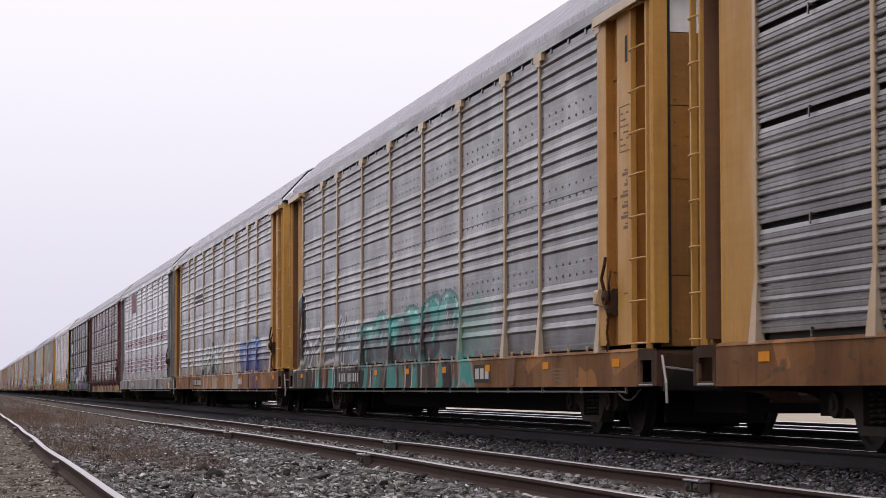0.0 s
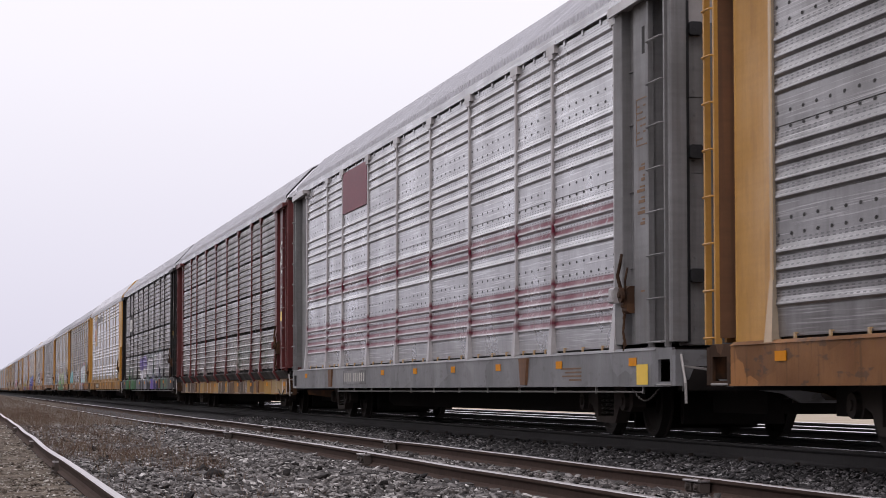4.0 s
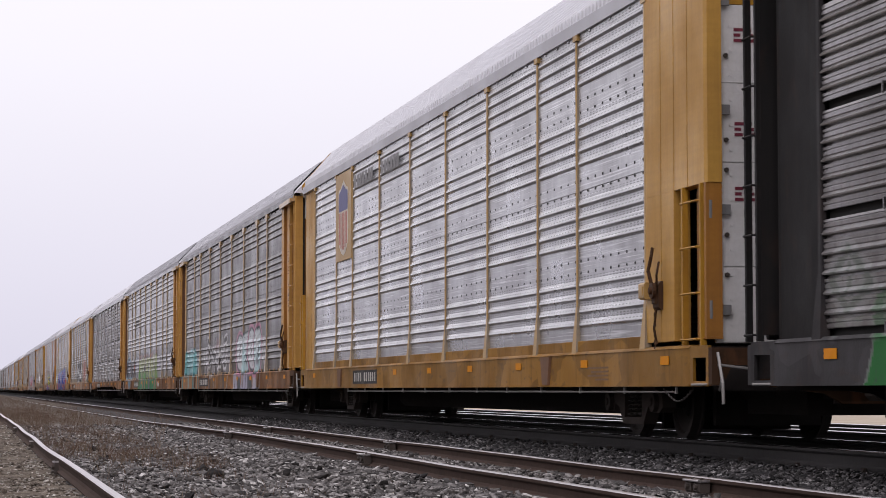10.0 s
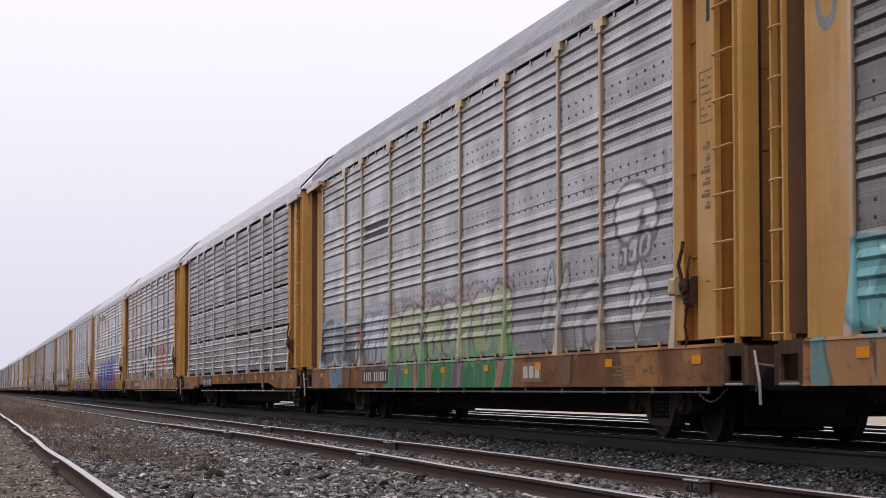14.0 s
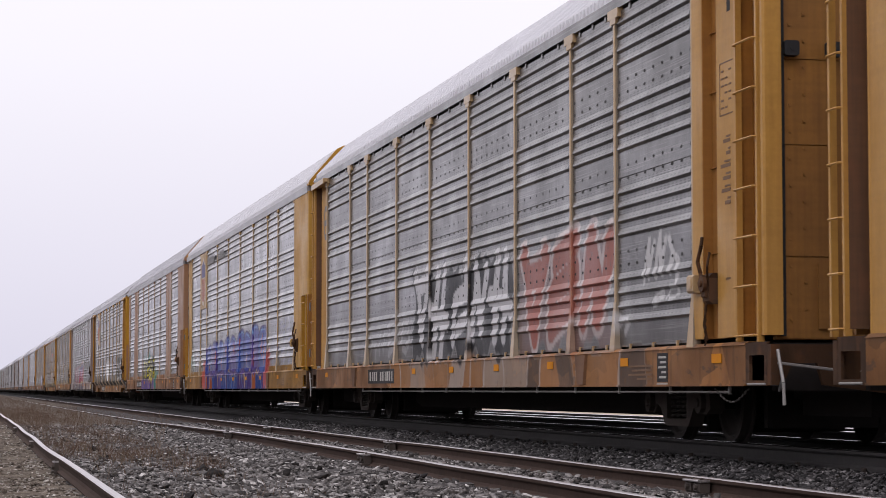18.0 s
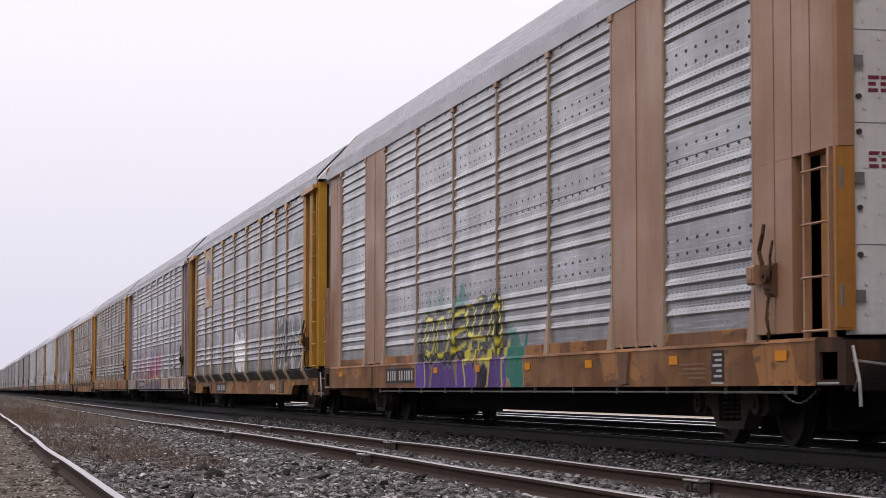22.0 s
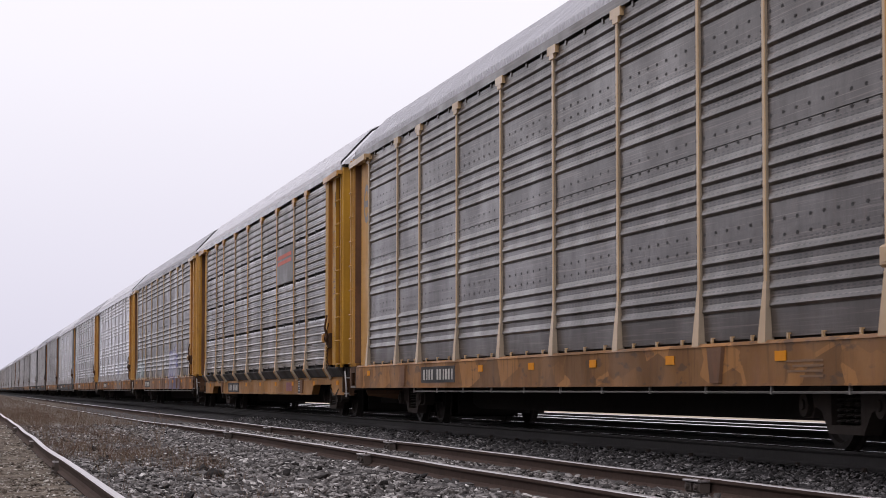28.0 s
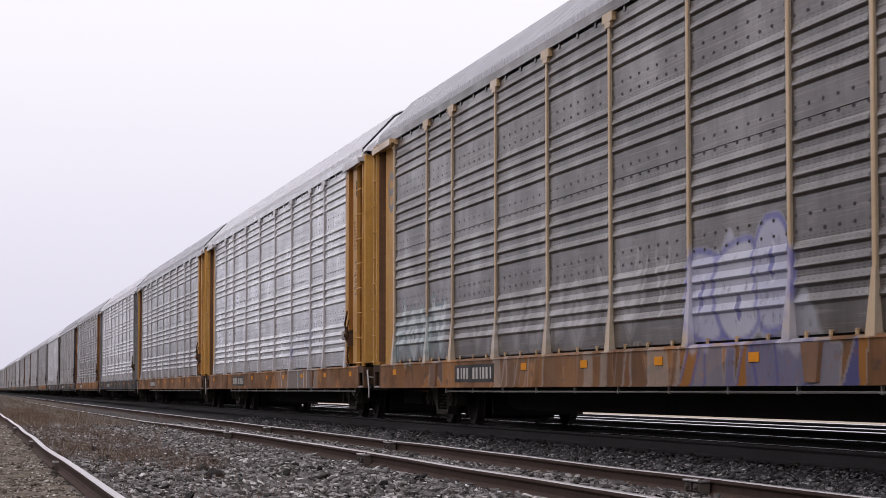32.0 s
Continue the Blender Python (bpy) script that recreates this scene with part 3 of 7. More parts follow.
for x, y in ((6.22, 32.6), (6.23, 18.35), (6.15, 46.0)):
    rail_clamp(x, y, SIDING_TOP, siding)
for x, y in ((4.79, 26.65), (4.76, 41.0)):
    rail_clamp(x, y, SIDING_TOP, siding, 0.36)
for x, y in ((1.0, 24.6), (1.01, 34.5), (1.02, 47.0)):
    rail_clamp(x, y, SIDING_TOP, old_siding, 0.11)
spike = once("spike", lambda: Mesh().bevelled(-0.02, 0.02, -0.02, 0.02, -0.02, 0.055, 0.006).disc((0, 0, 0.06), (0, 0, 1), 0.028, 0.02, 6).done("rail_spike"))
for i in range(14):
    part("rail_spike", spike, IRON, main_line, "", pose(TRAIN_X - GAUGE_HALF - 0.14, 17.2 + 1.62 * i, 0.232, rng.uniform(-8, 8), rng.uniform(-8, 8), 0))


# loose stones
def stones(name, x0, x1, y0, y1, count, lo, hi, tones, label, rough=0.9, thin=None):
    # an angular chip: a wedge-like block of eight corners
    ico = np.array([(x, y, z) for x in (-1, 1) for y in (-0.8, 0.8) for z in (-0.36, 0.36)]) * 0.85
    tri = np.array([(0, 1, 3), (0, 3, 2), (4, 6, 7), (4, 7, 5), (0, 4, 5), (0, 5, 1), (2, 3, 7), (2, 7, 6), (0, 2, 6), (0, 6, 4), (1, 5, 7), (1, 7, 3)])
    # closer together near the camera's end of the stretch
    y = y0 * (y1 / y0) ** rng.uniform(0, 1, count)
    x = rng.uniform(x0, x1, count)
    keep = (x < 0.47 * y + 0.6) & (x > 0.0)
    if thin is not None:
        keep &= thin(x, y)
    x, y = x[keep], y[keep]
    n = len(x)
    size = lo + (hi - lo) * rng.beta(1.4, 3.0, n)
    jit = ico[None] * rng.uniform(0.45, 1.3, (n, 8, 1)) * rng.uniform(0.6, 1.3, (n, 1, 3)) + rng.normal(0, 0.16, (n, 8, 3))
    a = rng.uniform(0, 6.28, n)
    ca, sa = np.cos(a)[:, None], np.sin(a)[:, None]
    t = rng.normal(0, 0.32, (n, 1))
    vx, vy, vz = jit[..., 0] * ca - jit[..., 1] * sa, jit[..., 0] * sa + jit[..., 1] * ca, jit[..., 2] + t * jit[..., 0]
    z = ground_height(x, y) + size * rng.uniform(-0.1, 0.5, n)
    vs = np.stack([x[:, None] + vx * size[:, None], y[:, None] + vy * size[:, None], z[:, None] + vz * size[:, None]], -1).reshape(-1, 3)
    ts = (tri[None] + 8 * np.arange(n)[:, None, None]).reshape(-1, 3)
    me = from_arrays(name, vs, ts)
    me.materials.append(varied(name + "_stone", tones, rough))
    return tagged(new(name, me), label, "gravel", kind="stuff")


LIGHT_TONES = [(0.022, 0.020, 0.020), (0.09, 0.083, 0.080), (0.20, 0.186, 0.18), (0.38, 0.36, 0.348), (0.05, 0.042, 0.038), (0.70, 0.67, 0.65)]
DARK_TONES = [(0.009, 0.0085, 0.009), (0.028, 0.0265, 0.027), (0.07, 0.065, 0.066), (0.17, 0.16, 0.162), (0.018, 0.016, 0.016), (0.42, 0.40, 0.40)]
BEIGE_TONES = [(0.045, 0.034, 0.027), (0.16, 0.132, 0.106), (0.32, 0.28, 0.24), (0.085, 0.064, 0.048), (0.60, 0.565, 0.52)]
off_rails = lambda x, y: (np.abs(x - 4.76) > 0.11) & (np.abs(x - 6.22) > 0.12)
stones("siding_gravel", 1.15, 6.35, 13.2, 60, 42000, 0.014, 0.052, LIGHT_TONES, "loose angular grey gravel between the sidings", 0.9, off_rails)
stones("main_line_ballast", 6.3, 7.93, 15.5, 62, 30000, 0.014, 0.044, DARK_TONES, "dark damp ballast stones beside the main line", 0.6, off_rails)
stones("fine_gravel", 0.1, 0.95, 13.2, 60, 12000, 0.009, 0.032, BEIGE_TONES, "fine beige gravel beside the old rail", 0.95)


stones("earth_clods", 1.6, 4.4, 16, 40, 34, 0.05, 0.11, [(0.012, 0.011, 0.011), (0.03, 0.027, 0.026), (0.022, 0.019, 0.018)], "dark earth clods among the gravel", 0.95)


# dead weeds
def weeds(name, spots, blades, lo, hi, tones, label, spread=0.10):
    vs, ts = [], []
    for sx, sy, s in spots:
        base = float(ground_height(np.array([sx]), 0)[0])
        for _ in range(blades):
            bx, by = sx + rng.normal(0, spread), sy + rng.normal(0, spread)
            h = s * rng.uniform(lo, hi)
            dx, dy, w = rng.normal(0, 0.6) * h, rng.normal(0, 0.5) * h, 0.0012 + 0.0018 * rng.random()
            k = len(vs)
            vs += [(bx - w, by, base - 0.02), (bx + w, by, base - 0.02), (bx + dx * 0.4 + w * 0.7, by + dy * 0.4, base + h * 0.6), (bx + dx * 0.4 - w * 0.7, by + dy * 0.4, base + h * 0.6), (bx + dx, by + dy, base + h)]
            ts += [(k, k + 1, k + 2), (k, k + 2, k + 3), (k + 3, k + 2, k + 4)]
    me = from_arrays(name, np.array(vs), np.array(ts))
    me.materials.append(varied(name + "_straw", tones, 0.85))
    return tagged(new(name, me), label, "weeds", kind="stuff")


def spots(count, x0, x1, y0, y1, near=False):
    y = y0 * (y1 / y0) ** rng.uniform(0, 1, count)
    x = rng.uniform(x0, x1, count)
    clump = np.sin(x * 2.3 + y * 0.31) + np.sin(y * 0.9 - x) + rng.normal(0, 0.8, count)
    return [(a, b, rng.uniform(0.6, 1.2)) for a, b, c in zip(x, y, clump) if c > -0.3]


STRAW = [(0.06, 0.034, 0.026), (0.12, 0.072, 0.050), (0.17, 0.120, 0.085), (0.10, 0.052, 0.038), (0.23, 0.18, 0.135), (0.085, 0.078, 0.045)]
weeds("dead_grass", spots(1050, 1.15, 3.0, 26, 110), 11, 0.03, 0.24, STRAW, "brown dead grass along the old siding")
weeds("sparse_weeds", spots(120, 1.2, 3.0, 17, 40), 8, 0.04, 0.20, STRAW, "sparse brown weeds in the gravel")
weeds("far_weeds", spots(900, 1.0, 4.3, 55, 420), 14, 0.12, 0.45, STRAW, "reddish brown weeds far along the siding", 0.25)


def dead_weed(x, y, h, seed):
    """A leafless stalk with thin side twigs."""
    r = random.Random(seed)
    z = float(ground_height(np.array([x]), 0)[0])
    root = thing("dead_weed", pose(x, y, z), "brown dry weed stalk in the gravel", "weed", "dry weed stalks")
    bend = r.uniform(-0.25, 0.25)
    stem = [(bend * h * t * t, 0.1 * h * t, h * t - 0.02) for t in (0, 0.25, 0.5, 0.75, 1.0)]
    part("stem", Mesh().tube(stem, 0.0042, 5).done("stem"), STALK, root)
    for i in range(6):
        t = r.uniform(0.35, 1.0)
        p = (bend * h * t * t, 0.1 * h * t, h * t - 0.02)
        q = (p[0] + r.uniform(-0.10, 0.10), p[1] + r.uniform(-0.08, 0.08), p[2] + r.uniform(0.03, 0.12))
        part("twig", Mesh().tube([p, q], 0.0024, 4).done("twig"), STALK, root)


STALK = plain("dry_stalk", (0.15, 0.105, 0.075), 0.85)
for i, (x, y, h) in enumerate(((3.5, 41.0, 0.40), (3.7, 43.2, 0.46), (3.3, 39.6, 0.34), (3.9, 46.0, 0.50), (3.1, 37.4, 0.30), (2.7, 33.0, 0.32), (2.5, 30.2, 0.28), (4.0, 49.0, 0.45))):
    dead_weed(x, y, h, i)


# ---- the train ----
CAR_L = 28.5             # from coupler to coupler
TAIL = 28.75             # trailing fittings stand at this less their distance from the end
HALF_W = 1.61            # from the car's middle to the face of its side panels
WHEEL_R = 0.42
SET_IN = 0.16            # how far the low sills stand back
train, wheelsets = [], []
RIDGES = [1.285 + 0.965 * j + 0.157 * i for j in range(4) for i in range(4)]
ROWS = ((1.075, 2.03), (2.085, 2.965), (3.02, 3.865), (3.92, 4.79))
BAYS = (2.75, 5.52, 7.42, 10.26, 13.085, 15.915, 18.74, 21.58, 23.48, 26.25)   # the side posts, from the leading end


def ridged_profile():
    """Pressed louvre beads in four groups with flat strips between; (z, how far out)."""
    p = [(1.034, 0.0)]
    for z in RIDGES:
        p += [(z + 0.006, 0.0), (z + 0.012, -0.006), (z + 0.030, 0.021), (z + 0.036, 0.026), (z + 0.042, 0.027), (z + 0.104, 0.003), (z + 0.110, 0.0)]
        if abs((z - 1.285 - 0.471) % 0.965) < 0.01 and z < 4.0:
            # lap of two sheets on the flat strip
            p += [(z + 0.205, -0.002), (z + 0.207, -0.016), (z + 0.215, -0.016), (z + 0.217, 0.002)]
    return p + [(4.80, 0.0), (4.832, 0.0)]


def slotted_profile(z0, z1):
    """Bold ridges above deep grooves, with two fine ribs between."""
    p, z = [(z0, 0.0)], z0 + 0.006
    n = max(1, round((z1 - z0 - 0.10) / 0.160))
    s = (z1 - z0 - 0.10) / n / 0.160
    for i in range(n):
        p += [(z, 0.006), (z + 0.030 * s, 0.008), (z + 0.034 * s, -0.006), (z + 0.042 * s, -0.006), (z + 0.046 * s, 0.006), (z + 0.072 * s, 0.008),
              (z + 0.078 * s, -0.024), (z + 0.098 * s, -0.024), (z + 0.104 * s, 0.024), (z + 0.118 * s, 0.028), (z + 0.150 * s, -0.002)]
        z += 0.160 * s
    p += [(z, -0.006), (z + 0.006, 0.006), (z + 0.036, 0.008), (z + 0.040, -0.006), (z + 0.048, -0.006), (z + 0.052, 0.006)]
    return p + [(z1, 0.0)]


def sheet(m, u0, u1, prof, step, margin, split=0.0):
    """A pressed sheet between two posts; it runs out flat at its margins. Below split it is cut finely, to carry sprayed paint."""
    fine, coarse = [], prof
    if step:
        for (z, e), (z2, e2) in zip(prof, prof[1:]):
            if z < split:
                n = max(1, math.ceil((z2 - z) / 0.035))
                fine += [(z + (z2 - z) * i / n, e + (e2 - e) * i / n) for i in range(n)]
        coarse = [q for q in prof if q[0] >= split]
        if coarse:
            fine.append(coarse[0])
    for rows, cut in ((fine, step), (coarse, 0)):
        if len(rows) < 2:
            continue
        inner = np.linspace(u0 + margin, u1 - margin, max(2, int((u1 - u0 - 2 * margin) / cut)) if cut else 2)
        us = [u0, u0 + 0.35 * margin, *inner, u1 - 0.35 * margin, u1]
        k, c, base = len(rows), len(us), len(m.v)
        for j, u in enumerate(us):
            g = 0.0 if j < 2 or j > c - 3 else 1.0
            m.v += [(-HALF_W - e * g, u - CAR_L / 2, z) for z, e in rows]
        for j in range(c - 1):
            for i in range(k - 1):
                a = base + j * k + i
                m.f.append((a, a + 1, a + k + 1, a + k))
                m.mi.append(0)


def panel_mesh(style, u0, u1, paint=None):
    m = Mesh()
    step, split = (0.034, paint.split) if paint else (0, 0)
    if style == "slotted":
        for z0, z1 in ROWS:
            sheet(m, u0, u1, slotted_profile(z0, z1), step if z0 < split else 0, 0.03, split)
        # dark backing sheet: the shade seen through the slots, as colour
        m.box(-HALF_W + 0.07, -HALF_W + 0.12, u0 - CAR_L / 2, u1 - CAR_L / 2, 1.0, 4.86, 1)
    else:
        sheet(m, u0, u1, ridged_profile(), step, 0.10, split)
        m.box(-HALF_W + 0.012, -HALF_W + 0.05, u0 - CAR_L / 2, u1 - CAR_L / 2, 1.036, 4.83)
        # added dark sheet: shade in the gaps above and below the panel, as colour
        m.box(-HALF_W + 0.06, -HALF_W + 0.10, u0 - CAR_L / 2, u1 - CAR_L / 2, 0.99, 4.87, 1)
        for i in range(3):
            u = u0 + (u1 - u0) * (0.22, 0.5, 0.8)[i] - CAR_L / 2
            m.box(-HALF_W - 0.012, -HALF_W + 0.02, u - 0.035, u + 0.035, 4.80, 4.872)
        # flat dark discs stand in for the shaded punched holes
        for j in range(3):
            z = 1.285 + 0.965 * j + 0.665
            n = max(2, int((u1 - u0) / 0.30))
            for i in range(n):
                for dz in (0.0, 0.145):
                    u = u0 + 0.12 + (u1 - u0 - 0.24) * i / (n - 1) - CAR_L / 2
                    m.add([(-HALF_W - 0.003, u + 0.034 * math.cos(t), z + dz + 0.019 * math.sin(t)) for t in (0, 1.05, 2.1, 3.14, 4.19, 5.24)], [(0, 1, 2, 3, 4, 5)], 1)
    me = m.done("side_panel")
    if paint:
        spray(me, paint)
    return me


def spray(me, paint):
    """Lay sprayed paint on a mesh: its colour and cover at each corner."""
    co = np.empty(len(me.vertices) * 3, np.float32)
    me.vertices.foreach_get("co", co)
    co = co.reshape(-1, 3)
    rgb, cover = paint(co[:, 1] + CAR_L / 2, co[:, 2])
    a = me.attributes.new("spray", "FLOAT_COLOR", "POINT")
    a.data.foreach_set("color", np.concatenate([rgb, np.ones((len(rgb), 1))], 1).astype(np.float32).ravel())
    b = me.attributes.new("spray_mask", "FLOAT", "POINT")
    b.data.foreach_set("value", cover.astype(np.float32))


def post_mesh(style, u, paint=None):
    """A side post with its cap under the eave and its flared foot on the sill."""
    m, y = Mesh(), u - CAR_L / 2
    w, o, d = (0.034, -HALF_W, 0.027) if style == "modern" else (0.040, -HALF_W, 0.033)
    zs = np.concatenate([np.linspace(1.55, 4.75, 40 if paint else 2)])
    out = [(o + 0.02, -w), (o - d + 0.008, -w), (o - d, -w + 0.012), (o - d, w - 0.012), (o - d + 0.008, w), (o + 0.02, w)]
    k = len(m.v)
    for z in zs:
        m.v += [(x, y + dy, z) for x, dy in out]
    for j in range(len(zs) - 1):
        for i in range(6):
            m.f.append((k + j * 6 + i, k + j * 6 + (i + 1) % 6, k + (j + 1) * 6 + (i + 1) % 6, k + (j + 1) * 6 + i))
            m.mi.append(1 if i in (0, 4, 5) else 0)
    # flared foot
    fz = np.linspace(0.985, 1.55, 8)
    k = len(m.v)
    for z in fz:
        s = (1.55 - z) / 0.565
        ww, dd = w + 0.062 * s, d + 0.040 * s
        m.v += [(o + 0.02, y - ww, z), (o - dd, y - ww, z), (o - dd, y + ww, z), (o + 0.02, y + ww, z)]
    for j in range(7):
        for i in range(4):
            m.f.append((k + j * 4 + i, k + j * 4 + (i + 1) % 4, k + (j + 1) * 4 + (i + 1) % 4, k + (j + 1) * 4 + i))
            m.mi.append(0 if i == 1 else 1)
    if style == "modern":
        m.box(o - 0.040, o + 0.02, y - 0.09, y + 0.09, 4.76, 4.832)
    else:
        m.box(o - 0.048, o + 0.02, y - 0.20, y + 0.20, 4.765, 4.872)
        m.box(o - 0.046, o + 0.02, y - 0.11, y + 0.11, 4.70, 4.765)
    me = m.done("side_post")
    if paint:
        spray(me, paint)
    return me


def sill_mesh(kind, paint=None, arch=False):
    """The flat car's side sill: a channel with flanges, straight, or deepened between the trucks."""
    o, y0, y1 = -HALF_W - 0.075 + (SET_IN if kind == "low" else 0), 1.10 - CAR_L / 2, 27.25 - CAR_L / 2
    low, high = (0.475, 0.79) if kind == "low" else (0.612, 0.975)
    face = [(o, z) for z in np.linspace(low, high, 10 if paint else 2)]
    prof = [(o + 0.14, low - 0.02), (o - 0.012, low - 0.02), (o - 0.012, low)] + face + [(o - 0.012, high), (o + 0.030, high + 0.034), (o + 0.16, high + 0.034), (o + 0.16, high), (o + 0.03, high), (o + 0.03, low), (o + 0.14, low)]
    m = Mesh()
    m.sweep(prof, list(np.linspace(y0, y1, 640 if paint else 120)))
    if arch:
        # arches over the trucks
        for i, (x, y, z) in enumerate(m.v):
            u = y + CAR_L / 2
            lift = max(min(1.0, (u - 2.4) / 0.3, (5.3 - u) / 0.3), min(1.0, (u - 22.75) / 0.3, (25.2 - u) / 0.3), 0.0)
            if z < high:
                m.v[i] = (x, y, z + lift * 0.20 * (high - z) / (high - low))
    if kind == "fish":
        for i, (x, y, z) in enumerate(m.v):
            up = 0.13 * min(1.0, max(0.0, (abs(y) / (CAR_L / 2) - 0.60) / 0.10))
            up = 0.13 - up if abs(y) < 0.8 * CAR_L / 2 else 0.0
            if z < high:
                m.v[i] = (x, y, z + up * (high - z) / (high - low))
    me = m.done("side_sill")
    if paint:
        spray(me, paint)
    return me


def sill_end_mesh(near, kind):
    """The end of the side sill: a frame round the step's cut-out."""
    o = -HALF_W - 0.075 + (SET_IN if kind == "low" else 0)
    low, high = (0.475, 0.79) if kind == "low" else (0.612, 0.975)
    a, b, c, d = (0.53, 0.60, 1.0, 1.098) if near else (27.85, 27.78, 27.36, 27.252)
    m, f = Mesh(), CAR_L / 2
    k = [(a, low - 0.02), (d, low - 0.02), (d, high + 0.02), (a, high + 0.02), (b, low + 0.03), (c, low + 0.03), (c, high - 0.10), (b, high - 0.10)]
    for x in (o, o + 0.03):
        m.v += [(x, u - f, z) for u, z in k]
    for e in (0, 8):
        m.f += [(e + 0, e + 1, e + 5, e + 4), (e + 1, e + 2, e + 6, e + 5), (e + 2, e + 3, e + 7, e + 6), (e + 3, e + 0, e + 4, e + 7)]
    m.f += [(i, (i + 1) % 4, 8 + (i + 1) % 4, 8 + i) for i in range(4)] + [(4 + i, 4 + (i + 1) % 4, 12 + (i + 1) % 4, 12 + i) for i in range(4)]
    m.mi = [0] * len(m.f)
    return m.done("sill_end")


def column(m, prof, z0, z1, mi=0):
    """An outline in x and u, drawn out upwards."""
    k, base = len(prof), len(m.v)
    for z in (z0, z1):
        m.v += [(x, u - CAR_L / 2, z) for x, u in prof]
    m.f += [(base + i, base + (i + 1) % k, base + k + (i + 1) % k, base + k + i) for i in range(k)]
    m.f += [tuple(base + i for i in reversed(range(k))), tuple(base + k + i for i in range(k))]
    m.mi += [mi] * (k + 2)


SHEET_IN = 0.065  # the trailing sheets stand behind the posts


def end_sheet_mesh(style, near, edge):
    """The folded solid sheet between the last panel and the car's corner."""
    m, o = Mesh(), -HALF_W
    if style == "modern":
        c, s = (0.72, 1) if near else (TAIL - 0.72, -1)
        w = abs(edge - c)
        pts = [(0, 0.0), (0.06, 0.02), (0.10, 0.02)]
        for i in range(1, 4):
            a = 0.12 + (w - 0.2) * i / 4
            pts += [(a, 0.02), (a + 0.006, -0.025), (a + 0.022, -0.025), (a + 0.028, 0.02)]
        pts += [(w, 0.03)]
        prof = [(o - e, c + s * a) for a, e in pts] + [(o + 0.15, c + s * w), (o + 0.15, c)]
        column(m, prof, 2.62 if near else 1.0, 4.86)
        if near:
            # below, the ladder's bay stays open
            prof = [(o - e, c + a) for a, e in pts if a > 0.70]
            column(m, [(o + 0.15, prof[0][1]), *prof, (o + 0.15, c + w)], 1.06, 2.618)
    elif near:
        column(m, [(o + 0.02, 1.475), (o - 0.02, 1.475), (o - 0.02, 1.50), (o, 1.51), (o, 2.08), (o + 0.02, 2.08)], 1.06, 4.86)
        column(m, [(o - 0.03, 2.435), (o - 0.045, edge), (o + 0.16, edge), (o + 0.16, 2.435)], 1.06, 4.86)
        column(m, [(o, 0.72), (o - 0.02, 0.74), (o - 0.02, 0.80), (o, 0.81), (o + 0.16, 0.81), (o + 0.16, 0.72)], 1.06, 4.92)
    else:
        prof = [(o + 0.26, 27.46), (o - 0.01, 27.46), (o, 27.43), (o, 26.62), (o - 0.03, 26.60), (o - 0.045, edge), (o + 0.26, edge)]
        column(m, prof, 1.0, 4.86)
    return m.done("end_sheet")


def corner_flange_mesh():
    """The deep flange that carries the trailing corner ladder."""
    m, o = Mesh(), -HALF_W
    column(m, [(o - 0.02, 27.70), (o + 0.22, 27.70), (o + 0.22, 27.76), (o - 0.02, 27.76)], 1.06, 4.88)
    return m.done("corner_flange")


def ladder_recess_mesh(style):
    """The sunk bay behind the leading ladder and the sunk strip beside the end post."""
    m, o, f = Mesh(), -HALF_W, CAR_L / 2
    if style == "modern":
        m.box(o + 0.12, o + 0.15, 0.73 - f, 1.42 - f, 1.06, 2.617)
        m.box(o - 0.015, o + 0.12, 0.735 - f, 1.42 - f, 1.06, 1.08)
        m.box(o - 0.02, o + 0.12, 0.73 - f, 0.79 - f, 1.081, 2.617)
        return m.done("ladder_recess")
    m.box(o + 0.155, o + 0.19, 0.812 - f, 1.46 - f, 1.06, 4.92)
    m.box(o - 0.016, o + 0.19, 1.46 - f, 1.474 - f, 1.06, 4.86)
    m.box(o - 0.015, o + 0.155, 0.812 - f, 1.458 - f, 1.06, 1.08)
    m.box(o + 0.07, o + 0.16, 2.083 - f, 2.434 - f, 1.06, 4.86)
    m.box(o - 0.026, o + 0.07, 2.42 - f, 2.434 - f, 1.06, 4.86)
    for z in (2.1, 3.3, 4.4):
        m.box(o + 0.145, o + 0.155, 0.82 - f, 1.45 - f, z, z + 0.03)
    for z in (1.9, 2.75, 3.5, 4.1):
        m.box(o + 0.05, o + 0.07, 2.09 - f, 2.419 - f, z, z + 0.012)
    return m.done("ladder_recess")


def sprayed_skin_mesh(paint):
    """Spray on the trailing end sheet, carried by a thin skin of paint."""
    m, us, zs = Mesh(), np.linspace(26.625, 27.42, 30), np.linspace(1.0, 3.0, 56)
    m.v = [(-HALF_W - 0.003, u - CAR_L / 2, z) for u in us for z in zs]
    m.f = [(a * 56 + b, a * 56 + b + 1, a * 56 + b + 57, a * 56 + b + 56) for a in range(29) for b in range(55)]
    m.mi = [0] * len(m.f)
    me = m.done("sprayed_skin")
    spray(me, paint)
    return me


